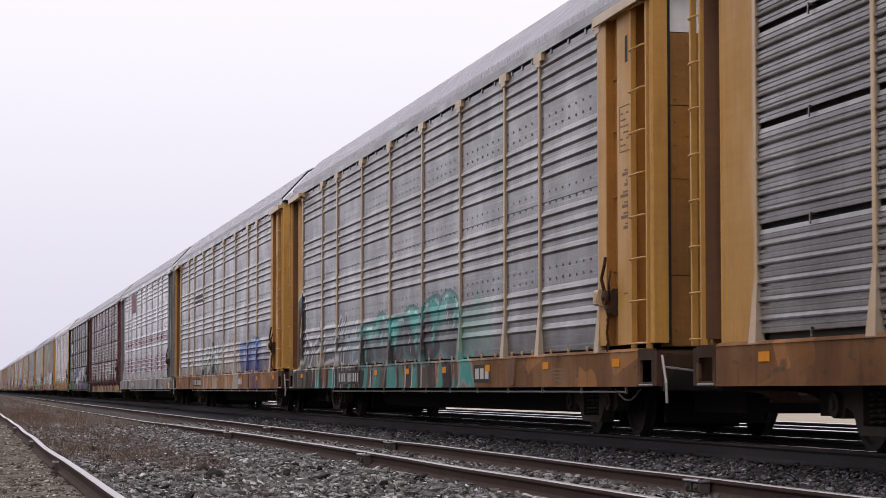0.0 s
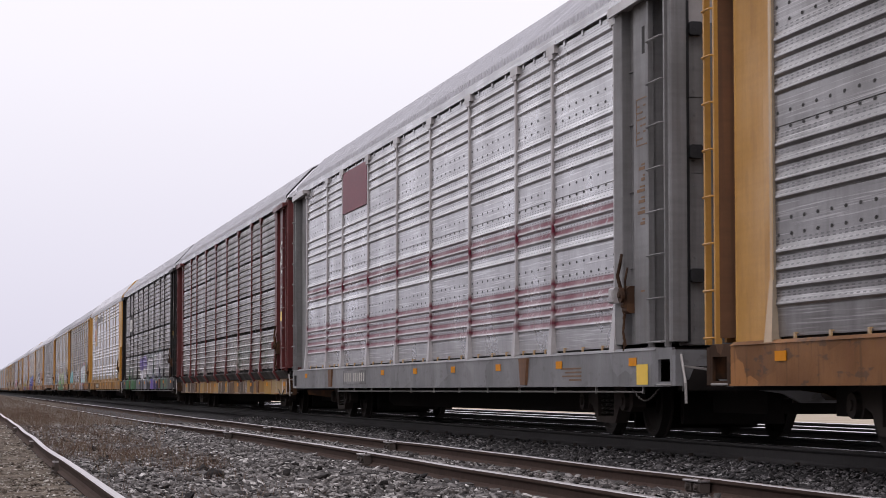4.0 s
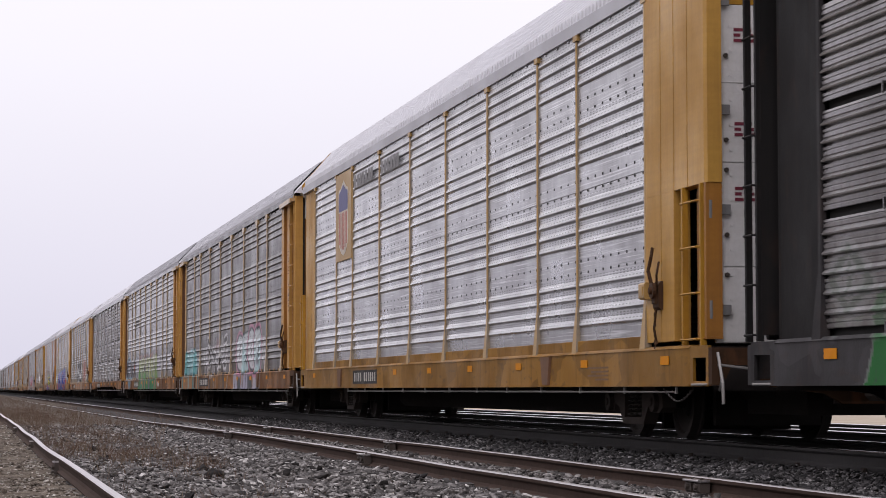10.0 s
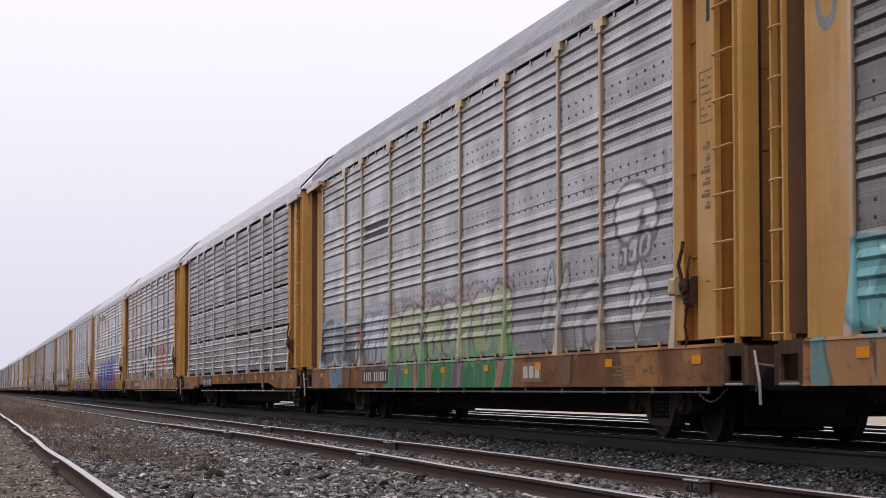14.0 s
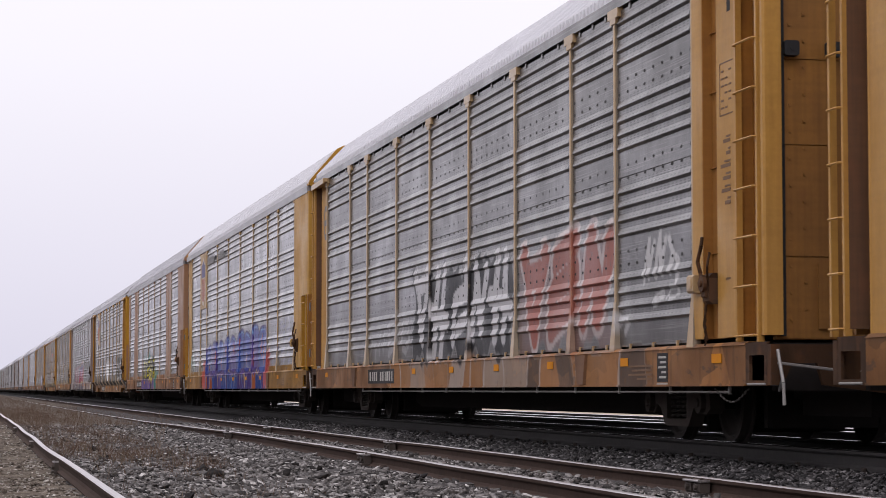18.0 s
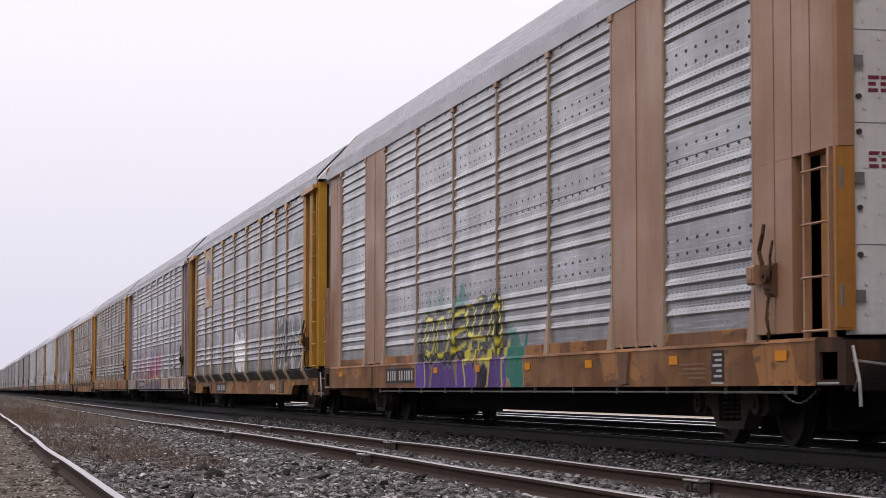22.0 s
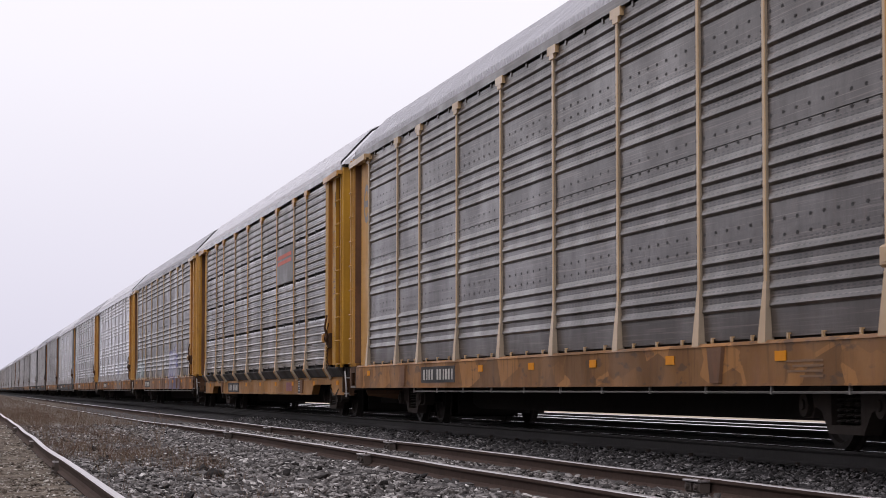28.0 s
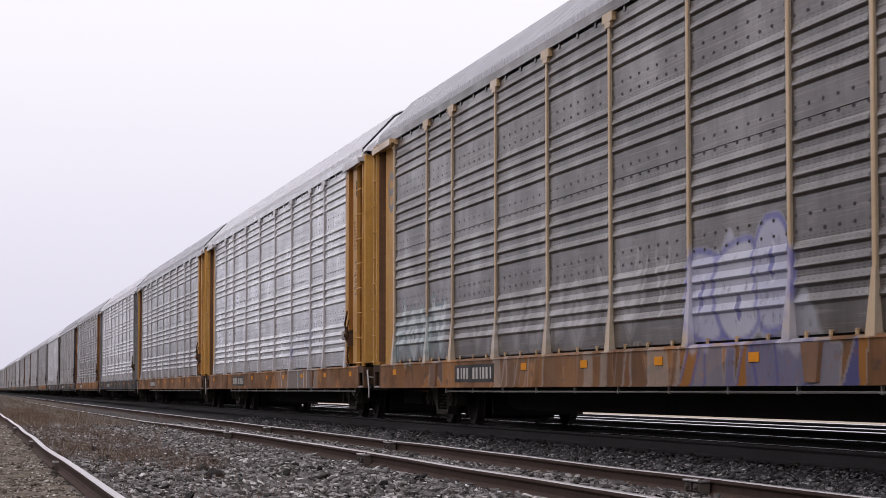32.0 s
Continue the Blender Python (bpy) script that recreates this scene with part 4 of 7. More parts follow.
def ladder_mesh(near, top=4.93):
    m, o = Mesh(), -HALF_W - (0.03 if near else 0.05)
    a, b = (0.86, 1.43) if near else (27.73, 28.02)
    for u in (a, b):
        m.box(o - 0.012, o + 0.05, u - CAR_L / 2 - 0.022, u - CAR_L / 2 + 0.022, 1.0, top)
    for i in range(int((top - 1.06) / 0.462) + 1):
        z = 1.06 + 0.462 * i
        m.tube([(o + 0.02, a - CAR_L / 2, z), (o - 0.040, a - CAR_L / 2 + 0.03, z), (o - 0.040, b - CAR_L / 2 - 0.03, z), (o + 0.02, b - CAR_L / 2, z)], 0.0115, 5)
    return m.done("ladder")


def stencil_mesh():
    """Rubbed stencils on the end sheet: a framed block of short lines, and a column of figures as bars."""
    m, x = Mesh(), -HALF_W - 0.0005
    u0, u1 = 1.60 - CAR_L / 2, 1.98 - CAR_L / 2

    def line(a, b, z0, z1):
        m.box(x - 0.003, x, a, b, z0, z1)

    line(u0, u1, 3.73, 3.742), line(u0, u1, 3.22, 3.232), line(u1 - 0.012, u1, 3.232, 3.73)
    for i in range(6):
        for j in range(3):
            if (i * 3 + j) % 4:
                line(u0 + 0.04 + 0.11 * j, u0 + 0.12 + 0.11 * j, 3.285 + 0.072 * i, 3.303 + 0.072 * i)
    for i, w in enumerate((0.16, 0.26, 0.22, 0.28, 0.12, 0.2)):
        line(u0 + 0.08, u0 + 0.08 + w, 2.35 + 0.12 * i, 2.385 + 0.12 * i)
        line(u0 + 0.08, u0 + 0.06 + w * 0.7, 2.40 + 0.12 * i, 2.42 + 0.12 * i)
    line(u0 + 0.1, u0 + 0.24, 1.62, 1.64)
    return m.done("notice")


def eave_bracket_mesh(near):
    """The pressed hood plate above the ladder."""
    m, o = Mesh(), -HALF_W
    a, b = (0.76, 2.75) if near else (26.1, 28.0)
    column(m, [(o - 0.14, a), (o + 0.05, a), (o + 0.05, b), (o - 0.10, b)], 4.80, 4.87)
    column(m, [(o - 0.14, a), (o - 0.11, a), (o - 0.07, b), (o - 0.10, b)], 4.765, 4.80)
    return m.done("eave_bracket")


def door_mesh(near, side, top=False):
    """One leaf of the end door: stacked plates with open seams and rows of bolt heads; the top band is smooth."""
    m = Mesh()
    u, s = (0.80, 1) if near else (TAIL - 0.80, -1)
    x0, x1 = (-1.50, -0.01) if side < 0 else (0.01, 1.50)
    back = [(x0, u + s * 0.02), (x1, u + s * 0.02), (x1, u + s * 0.06), (x0, u + s * 0.06)]
    if top:
        column(m, [(x0, u), (x1, u), (x1, u + s * 0.06), (x0, u + s * 0.06)], 4.424, 5.15)
        return m.done("door_top")
    column(m, back, 1.02, 4.42)
    for z0, z1 in ((1.03, 1.78), (1.79, 2.82), (2.83, 3.62), (3.63, 4.415)):
        column(m, [(x0, u), (x1, u), (x1, u + s * 0.019), (x0, u + s * 0.019)], z0, z1)
    for k, x in enumerate((x0 + 0.16, x0 + 0.30)):
        for i in range(13):
            z = 1.2 + 0.25 * i + 0.1 * k
            m.box(x - 0.012, x + 0.012, u - CAR_L / 2 - (0.012 if s > 0 else 0.0), u - CAR_L / 2 + (0.0 if s > 0 else 0.012), z - 0.012, z + 0.012)
    m.box(x0 + 0.42, x0 + 0.80, *sorted((u - CAR_L / 2 - s * 0.02, u - CAR_L / 2)), 1.12, 1.72)
    return m.done("end_door")


def roof_outline(grow=0.0, drop=0.0, rise=0.0):
    half = [(1.635, 4.975), (1.60, 5.04), (1.0, 5.67 - drop + rise), (0.86, 5.742 - drop + rise), (0.4, 5.81 - drop + rise)]
    half = [(x + grow * 0.8 * (x < 1.62), z + grow * (z > 4.98)) for x, z in half]
    return half + [(-x, z) for x, z in reversed(half)]


def roof_mesh(u0, u1, rise=0.0):
    """A roof of sheets ribbed across, from eave to eave."""
    m, ys = Mesh(), []
    n = int((u1 - u0) / 0.155)
    for i in range(n):
        u = u0 + (u1 - u0) * i / n - CAR_L / 2
        ys += [(u, 0.0), (u + 0.012, 0.046), (u + 0.062, 0.046), (u + 0.074, 0.0)]
    k = 10
    for y, g in ys:
        m.v += [(x, y, z) for x, z in roof_outline(g, 0.0, rise)]
    for j in range(len(ys) - 1):
        for i in range(k - 1):
            m.f.append((j * k + i, (j + 1) * k + i, (j + 1) * k + i + 1, j * k + i + 1))
            m.mi.append(0)
    m.box(-1.55, 1.55, u0 - CAR_L / 2, u1 - CAR_L / 2, 4.90, 4.97)
    return m.done("roof")


def roof_end_mesh(near, style):
    """The hood that closes the roof above the end doors."""
    m = Mesh()
    ends = ((0.985, 0.0), (0.86, 0.015), (0.58, 0.15)) if style != "modern" else ((0.98, -0.07), (0.62, -0.07), (0.60, -0.07))
    lines = []
    for u, d in ends:
        y = (u if near else TAIL - u) - CAR_L / 2
        lines.append([(x, y, z) for x, z in roof_outline(0.004, d)])
    k = 10
    for ln in lines:
        m.v += ln
    for j in range(2):
        for i in range(k - 1):
            q = (j * k + i, (j + 1) * k + i, (j + 1) * k + i + 1, j * k + i + 1)
            m.f.append(q)
            m.mi.append(0)
    m.f.append(tuple(range(2 * k, 3 * k)))
    m.mi.append(0)
    if style == "modern":
        # a proud rim round the gable
        y0, y1 = sorted(((0.55 if near else TAIL - 0.55) - CAR_L / 2, (0.64 if near else TAIL - 0.64) - CAR_L / 2))
        o1, o2 = roof_outline(0.03, -0.07), roof_outline(-0.08, -0.07)
        base = len(m.v)
        for y in (y0, y1):
            m.v += [(x, y, z) for x, z in o1] + [(x * 0.93, y, z - 0.05) for x, z in o2]
        for i in range(k - 1):
            m.f += [(base + i, base + i + 1, base + k + i + 1, base + k + i), (base + 2 * k + i, base + 2 * k + i + 1, base + 3 * k + i + 1, base + 3 * k + i),
                    (base + i, base + i + 1, base + 2 * k + i + 1, base + 2 * k + i), (base + k + i, base + k + i + 1, base + 3 * k + i + 1, base + 3 * k + i)]
            m.mi += [0] * 4
    return m.done("roof_end")


def roof_rim_mesh(near, rise):
    """The dark edge strip round the last roof sheet."""
    m, k = Mesh(), 10
    a, b = (0.965, 0.995) if near else (TAIL - 0.995, TAIL - 0.965)
    for u in (a, b):
        m.v += [(x, u - CAR_L / 2, z) for x, z in roof_outline(0.030, 0.0, rise)]
    for u in (a, b):
        m.v += [(x * 0.995, u - CAR_L / 2, z - 0.012) for x, z in roof_outline(0.0, 0.0, rise)]
    for i in range(k - 1):
        m.f += [(i, i + 1, k + i + 1, k + i), (2 * k + i, 2 * k + i + 1, i + 1, i), (k + i, k + i + 1, 3 * k + i + 1, 3 * k + i)]
        m.mi += [0] * 3
    return m.done("roof_rim")


def chain_mesh():
    """A slack brake chain looped under the sill beside the truck."""
    m, o, n = Mesh(), -HALF_W - 0.02, 22
    pts = [(o, 1.15 + 0.95 * i / n - CAR_L / 2, 0.57 - 0.13 * math.sin(math.pi * i / n)) for i in range(n + 1)]
    for i, (p, q) in enumerate(zip(pts, pts[1:])):
        w = 0.012 if i % 2 else 0.0
        m.rod((p[0] - w, p[1], p[2]), (q[0] - w, q[1], q[2]), 0.009, 5)
    return m.done("brake_chain")


def eave_mesh(low):
    m, o = Mesh(), HALF_W
    for s in (-1, 1):
        x0, x1 = sorted((s * (o + 0.035), s * (o - 0.04)))
        m.box(x0, x1, 0.8 - CAR_L / 2, TAIL - 0.8 - CAR_L / 2, low, 4.985)
    return m.done("eave_rail")


def far_side_mesh():
    m = Mesh()
    prof = [(HALF_W - 0.1, 1.0)] + [(HALF_W + e, z) for z, e in ridged_profile()] + [(HALF_W - 0.1, 4.86)]
    m.sweep(prof, [0.75 - CAR_L / 2, CAR_L / 2 - 0.75])
    for u in BAYS:
        m.box(HALF_W, HALF_W + 0.07, u - CAR_L / 2 - 0.055, u - CAR_L / 2 + 0.055, 1.0, 4.83)
    m.box(HALF_W + 0.02, HALF_W + 0.08, 0.95 - CAR_L / 2, 27.6 - CAR_L / 2, 0.6, 0.99)
    return m.done("far_side")


def underframe_mesh():
    m = Mesh()
    m.box(-1.52, 1.5, 0.9 - CAR_L / 2, CAR_L / 2 - 0.9, 0.90, 1.0)
    m.box(-0.33, 0.33, 0.75 - CAR_L / 2, CAR_L / 2 - 0.75, 0.46, 0.90)
    prof = [(-CAR_L / 2 + 5.7, 0.34), (-CAR_L / 2 + 6.2, 0.25), (CAR_L / 2 - 6.2, 0.25), (CAR_L / 2 - 5.7, 0.34), (CAR_L / 2 - 5.7, 0.899), (-CAR_L / 2 + 5.7, 0.899)]
    k = len(m.v)
    m.v += [(x, y, z) for x in (-0.46, 0.46) for y, z in prof]
    m.f += [(k + i, k + (i + 1) % 6, k + 6 + (i + 1) % 6, k + 6 + i) for i in range(6)] + [tuple(k + i for i in range(6)), tuple(k + 6 + i for i in reversed(range(6)))]
    m.mi += [0] * 8
    for s in (-1, 1):
        m.box(-0.5, 0.5, *sorted((s * (CAR_L / 2 - 0.95), s * (CAR_L / 2 - 2.7))), 0.30, 0.9)
    for i in range(9):
        y = -CAR_L / 2 + 6.4 + 1.97 * i
        m.box(-1.48, 1.48, y - 0.06, y + 0.06, 0.62, 0.90)
    for y in (-CAR_L / 2 + 4.85, 24.6 - CAR_L / 2):
        m.box(-1.30, 1.30, y - 0.22, y + 0.22, 0.66, 0.90)
    for s in (-1, 1):
        m.box(-1.5, 1.5, *sorted((s * (CAR_L / 2 - 0.80), s * (CAR_L / 2 - 0.90))), 0.55, 0.985)
    return m.done("underframe")


def end_sill_mesh(near, low):
    """The headstock: a plate across the end with cut-outs for the steps and a draft pocket."""
    m, s, d = Mesh(), (-1 if near else 1), (-0.15 if low else 0.0)
    y = lambda u: s * (CAR_L / 2 - u)
    out = [(-1.66, 0.97), (-1.66, 0.66), (-1.52, 0.66), (-1.46, 0.80), (-1.22, 0.80), (-1.16, 0.60), (-0.5, 0.52), (-0.3, 0.42), (0.3, 0.42), (0.5, 0.52), (1.16, 0.60), (1.22, 0.80), (1.46, 0.80), (1.52, 0.66), (1.66, 0.66), (1.66, 0.97)]
    m.sweep([(x, z + d) for x, z in out], sorted((y(0.48), y(0.54)) if near else (y(0.62), y(0.68))))
    c = SET_IN if low else 0.0
    m.sweep([(-1.685 + c, 0.60 + d), (-1.60 + c, 0.60 + d), (-1.60 + c, 0.97 + d), (-1.685 + c, 0.97 + d)], sorted((y(0.42), y(0.525)) if near else (y(0.55), y(0.645))))
    return m.done("end_sill")


def coupler_mesh(near):
    m, s = Mesh(), (-1 if near else 1)
    y = lambda u: s * (CAR_L / 2 - u)
    m.bevelled(-0.09, 0.09, *sorted((y(1.0), y(0.22))), 0.50, 0.72, 0.03)
    m.bevelled(-0.17, 0.13, *sorted((y(0.26), y(0.02))), 0.45, 0.76, 0.05)
    m.box(-0.30, 0.30, *sorted((y(0.75), y(0.70))), 0.42, 0.80)
    return m.done("coupler")


def lever_mesh():
    """The cut lever: a bent rod from the corner towards the coupler."""
    m, o = Mesh(), -HALF_W - 0.02
    y = 0.40 - CAR_L / 2
    m.tube([(o, y, 0.92), (o, y - 0.14, 0.62), (o, y - 0.16, 0.42)], 0.016, 5)
    m.tube([(o, y, 0.80), (o + 0.5, y - 0.05, 0.74), (-0.25, y - 0.1, 0.72)], 0.014, 5)
    m.tube([(o, y - 0.12, 0.66), (o + 0.06, y + 0.12, 0.55)], 0.014, 5)
    return m.done("uncoupling_lever")


def step_mesh(low):
    """The tread at the foot of the sill's step opening."""
    o, d = -HALF_W - 0.085 + (SET_IN if low else 0), 0.24
    z = 0.478 if low else 0.598
    return Mesh().bevelled(o, o + 0.16, -d, d, z, z + 0.022, 0.006).done("step")


def pipe_mesh():
    m, o = Mesh(), -HALF_W - 0.02
    ys = np.linspace(1.7, 22.0, 12) - CAR_L / 2
    m.tube([(o, ys[0], 0.535), (o, ys[-1], 0.535)], 0.012, 5)
    for y in ys:
        m.box(o - 0.012, o + 0.012, y - 0.015, y + 0.015, 0.515, 0.59)
    return m.done("brake_pipe")


def brake_gear_mesh():
    """Hand brake gear beside the end post: housing, gear disc, bent lever, linkage and chain."""
    m, o = Mesh(), -HALF_W - 0.02
    y = 2.24 - CAR_L / 2
    m.bevelled(o - 0.05, o + 0.08, y - 0.11, y + 0.10, 1.40, 1.70, 0.03)
    m.bevelled(o - 0.08, o - 0.05, y - 0.06, y + 0.05, 1.46, 1.62, 0.012)
    m.disc((o - 0.09, y - 0.02, 1.60), (1, 0, 0), 0.085, 0.035, 14)
    m.disc((o - 0.115, y - 0.02, 1.60), (1, 0, 0), 0.035, 0.03, 10)
    m.tube([(o - 0.06, y + 0.10, 1.66), (o - 0.09, y + 0.13, 1.82), (o - 0.07, y + 0.08, 1.97), (o - 0.05, y + 0.10, 2.06)], 0.020, 6)
    m.tube([(o - 0.07, y - 0.10, 1.64), (o - 0.09, y - 0.16, 1.76), (o - 0.05, y - 0.12, 1.90)], 0.013, 5)
    m.tube([(o - 0.04, y + 0.02, 1.40), (o - 0.05, y + 0.06, 1.20), (o - 0.03, y + 0.02, 1.04)], 0.014, 5)
    for i in range(12):
        z, w = 1.42 - 0.036 * i, (0.008 if i % 2 else -0.008)
        m.rod((o - 0.075 + w, y - 0.05, z), (o - 0.075 - w, y - 0.052, z - 0.036), 0.009, 5)
    return m.done("hand_brake")


def side_frame_mesh(side):
    """A cast truck side frame: arched top chord, deep middle, journal ends."""
    m = Mesh()
    x0, x1 = sorted((side * 0.98, side * 1.14))
    out = [(-1.12, 0.50), (-1.14, 0.36), (-1.02, 0.30), (-0.78, 0.30), (-0.72, 0.40), (-0.58, 0.36), (-0.40, 0.16), (0.40, 0.16), (0.58, 0.36), (0.72, 0.40), (0.78, 0.30), (1.02, 0.30), (1.14, 0.36), (1.12, 0.50),
           (0.80, 0.60), (0.42, 0.66), (0.34, 0.60), (0.34, 0.24), (-0.34, 0.24), (-0.34, 0.60), (-0.42, 0.66), (-0.80, 0.60)]
    k, base = len(out), len(m.v)
    m.v += [(x0, y, z) for y, z in out] + [(x1, y, z) for y, z in out]
    m.f += [(i, (i + 1) % k, k + (i + 1) % k, k + i) for i in range(k)] + [tuple(reversed(range(k))), tuple(range(k, 2 * k))]
    m.mi += [0] * (k + 2)
    m.box(x0, x1, -0.46, 0.46, 0.60, 0.70)
    for y in (-0.89, 0.89):
        m.disc((side * 1.16, y, 0.42), (1, 0, 0), 0.115, 0.07, 12)
        m.disc((side * 1.20, y, 0.42), (1, 0, 0), 0.05, 0.03, 8)
    return m.done("side_frame")


def spring_mesh():
    pts = [(0.07 * math.cos(t), 0.07 * math.sin(t), 0.25 + 0.30 * i / 40) for i, t in ((i, i * 6.283 * 6 / 40) for i in range(41))]
    return Mesh().tube(pts, 0.012, 4).done("spring")


def wheelset_mesh():
    m = Mesh()
    m.rod((-1.12, 0, 0), (1.12, 0, 0), 0.075, 10)
    for s in (-1, 1):
        rings = [(0.70, WHEEL_R + 0.025), (0.725, WHEEL_R + 0.022), (0.735, WHEEL_R), (0.825, WHEEL_R - 0.006), (0.825, WHEEL_R - 0.06), (0.790, WHEEL_R - 0.085), (0.765, 0.15), (0.80, 0.12), (0.80, 0.07), (0.68, 0.07), (0.68, 0.14), (0.715, 0.17), (0.735, WHEEL_R - 0.085), (0.70, WHEEL_R - 0.06)]
        n, k, base = 28, len(rings), len(m.v)
        for i in range(n):
            c, q = math.cos(6.28319 * i / n), math.sin(6.28319 * i / n)
            m.v += [(s * x, r * c, r * q) for x, r in rings]
        for i in range(n):
            for j in range(k):
                m.f.append((base + i * k + j, base + i * k + (j + 1) % k, base + ((i + 1) % n) * k + (j + 1) % k, base + ((i + 1) % n) * k + j))
                m.mi.append(0)
    return m.done("wheelset")


def truck(car, y):
    base = part("truck_bolster", once("bolster", lambda: Mesh().bevelled(-1.02, 1.02, -0.20, 0.20, 0.34, 0.60, 0.05).box(-0.3, 0.3, -0.3, 0.3, 0.56, 0.68).done("truck_bolster")), UNDER, car, "", pose(0, y, 0))
    for s in (-1, 1):
        part("side_frame", once(("frame", s), lambda: side_frame_mesh(s)), IRON, base)
        for d in (-0.2, 0.0, 0.2):
            part("spring", once("spring", spring_mesh), DUSTY, base, "", pose(s * 1.06, d, 0))
    part("brake_rigging", once("rigging", lambda: Mesh().box(-0.62, 0.62, -1.45, -1.34, 0.16, 0.62).box(-0.62, 0.62, 1.34, 1.45, 0.16, 0.62).box(-0.40, 0.40, -1.36, 1.36, 0.30, 0.62).box(-0.66, 0.66, -0.40, -0.32, 0.10, 0.50).box(-0.66, 0.66, 0.32, 0.40, 0.10, 0.50).done("brake_rigging")), UNDER, base)
    for d in (-0.89, 0.89):
        w = part("wheelset", once("wheelset", wheelset_mesh), STEEL, base)
        w.matrix_parent_inverse = Matrix.Translation((0, d, WHEEL_R))
        wheelsets.append(w)


def bars(m, u, z, cells, cw, h, e, gap=0.25, mi=0):
    """Illegible lettering as plain bars, on the sill or a panel's face."""
    for i in range(cells):
        y = u + i * cw * (1 + gap) - CAR_L / 2
        m.box(-HALF_W - e - 0.004, -HALF_W - e, y, y + cw, z, z + h, mi)
    return m


def plate_mesh(u, z0=0.67, h=0.25):
    """A dark number board with four and six narrow pale bars."""
    m = Mesh()
    m.box(-HALF_W - 0.081, -HALF_W - 0.0755, u - CAR_L / 2, u + 2.5 - CAR_L / 2, z0, z0 + h)
    for i in range(11):
        if i != 6:
            y = u + 0.13 + i * 0.207 - CAR_L / 2
            m.box(-HALF_W - 0.085, -HALF_W - 0.0815, y, y + 0.07 + 0.05 * ((i * 7) % 3 > 0), z0 + 0.045, z0 + h - 0.045, 1)
    return m.done("number_board")


def door_notice_mesh(z):
    """Two or three short lines of small bars on the end door."""
    m = Mesh()
    for i in range(3):
        for j in range(4):
            x = -1.30 + 0.115 * j
            m.box(x, x + (0.10, 0.07, 0.09)[(i + j) % 3], 0.795 - CAR_L / 2, 0.7985 - CAR_L / 2, z - 0.055 * i, z - 0.055 * i + 0.032)
    return m.done("notice")


def tag_mesh():
    return Mesh().box(-0.005, 0.0, -0.14, 0.14, -0.045, 0.045).done("reflector")


def notice_mesh(u, z, w, h, e, rows=4):
    """A stencilled notice: thin dark lines."""
    m = Mesh()
    for i in range(rows):
        y = u - CAR_L / 2
        m.box(-HALF_W - e - 0.003, -HALF_W - e, y, y + w * (1.0, 0.8, 0.95, 0.6, 0.9, 0.7)[i % 6], z - i * h / rows, z - i * h / rows + h / rows * 0.45)
    return m.done("notice")


def post_foot_mesh():
    """The bent foot that carries a post down over the rub rail."""
    m, k = Mesh(), 0
    for x, z, w in ((-HALF_W - 0.085, 0.998, 0.100), (-HALF_W - 0.082, 0.975, 0.102), (-HALF_W + 0.030, 0.800, 0.115), (-HALF_W + 0.030, 0.770, 0.118)):
        m.v += [(x, -w, z), (x, w, z), (x + 0.05, w, z + 0.012), (x + 0.05, -w, z + 0.012)]
    for j in range(3):
        m.f += [(4 * j + i, 4 * j + (i + 1) % 4, 4 * j + 4 + (i + 1) % 4, 4 * j + 4 + i) for i in range(4)]
    m.f += [(0, 1, 2, 3), (15, 14, 13, 12)]
    m.mi = [1 if i % 4 in (1, 2, 3) else 0 for i in range(12)] + [0, 0]
    return m.done("post_foot")


def letter_board_mesh(z0):
    """A dark board with three broad pale bars, and a small framed data board beside it."""
    m, x = Mesh(), -HALF_W - 0.076
    y = 8.05 - CAR_L / 2
    m.box(x - 0.004, x, y, y + 1.02, z0, z0 + 0.25)
    for i in range(3):
        m.box(x - 0.008, x - 0.0045, y + 0.09 + 0.30 * i, y + 0.31 + 0.30 * i, z0 + 0.05, z0 + 0.20, 1)
    return m.done("letter_board")


def data_board_mesh(u, z0):
    m, x = Mesh(), -HALF_W - 0.076
    y = u - CAR_L / 2
    m.box(x - 0.004, x, y, y + 0.36, z0 - 0.02, z0 + 0.28)
    for i in range(5):
        m.box(x - 0.008, x - 0.0045, y + 0.05, y + (0.30, 0.24, 0.31, 0.20, 0.28)[i], z0 + 0.225 - 0.052 * i, z0 + 0.248 - 0.052 * i, 1)
    m.box(x - 0.008, x - 0.0045, y, y + 0.36, z0 - 0.05, z0 - 0.03, 1)
    return m.done("data_board")


def pad_mesh(kind):
    """A wedge-shaped bracket on the sill."""
    m, o = Mesh(), -HALF_W - 0.0755
    z0, z1 = (0.49, 0.78) if kind == "low" else (0.62, 0.965)
    m.v = [(x, y, z) for x, w0, w1 in ((o, 0.15, 0.24), (o - 0.03, 0.13, 0.22)) for y, z in ((-w0, z0), (w0, z0), (w1, z1), (-w1, z1))]
    m.f = [(3, 2, 1, 0), (4, 5, 6, 7), (0, 1, 5, 4), (1, 2, 6, 5), (2, 3, 7, 6), (3, 0, 4, 7)]
    m.mi = [0] * 6
    return m.done("jacking_pad")


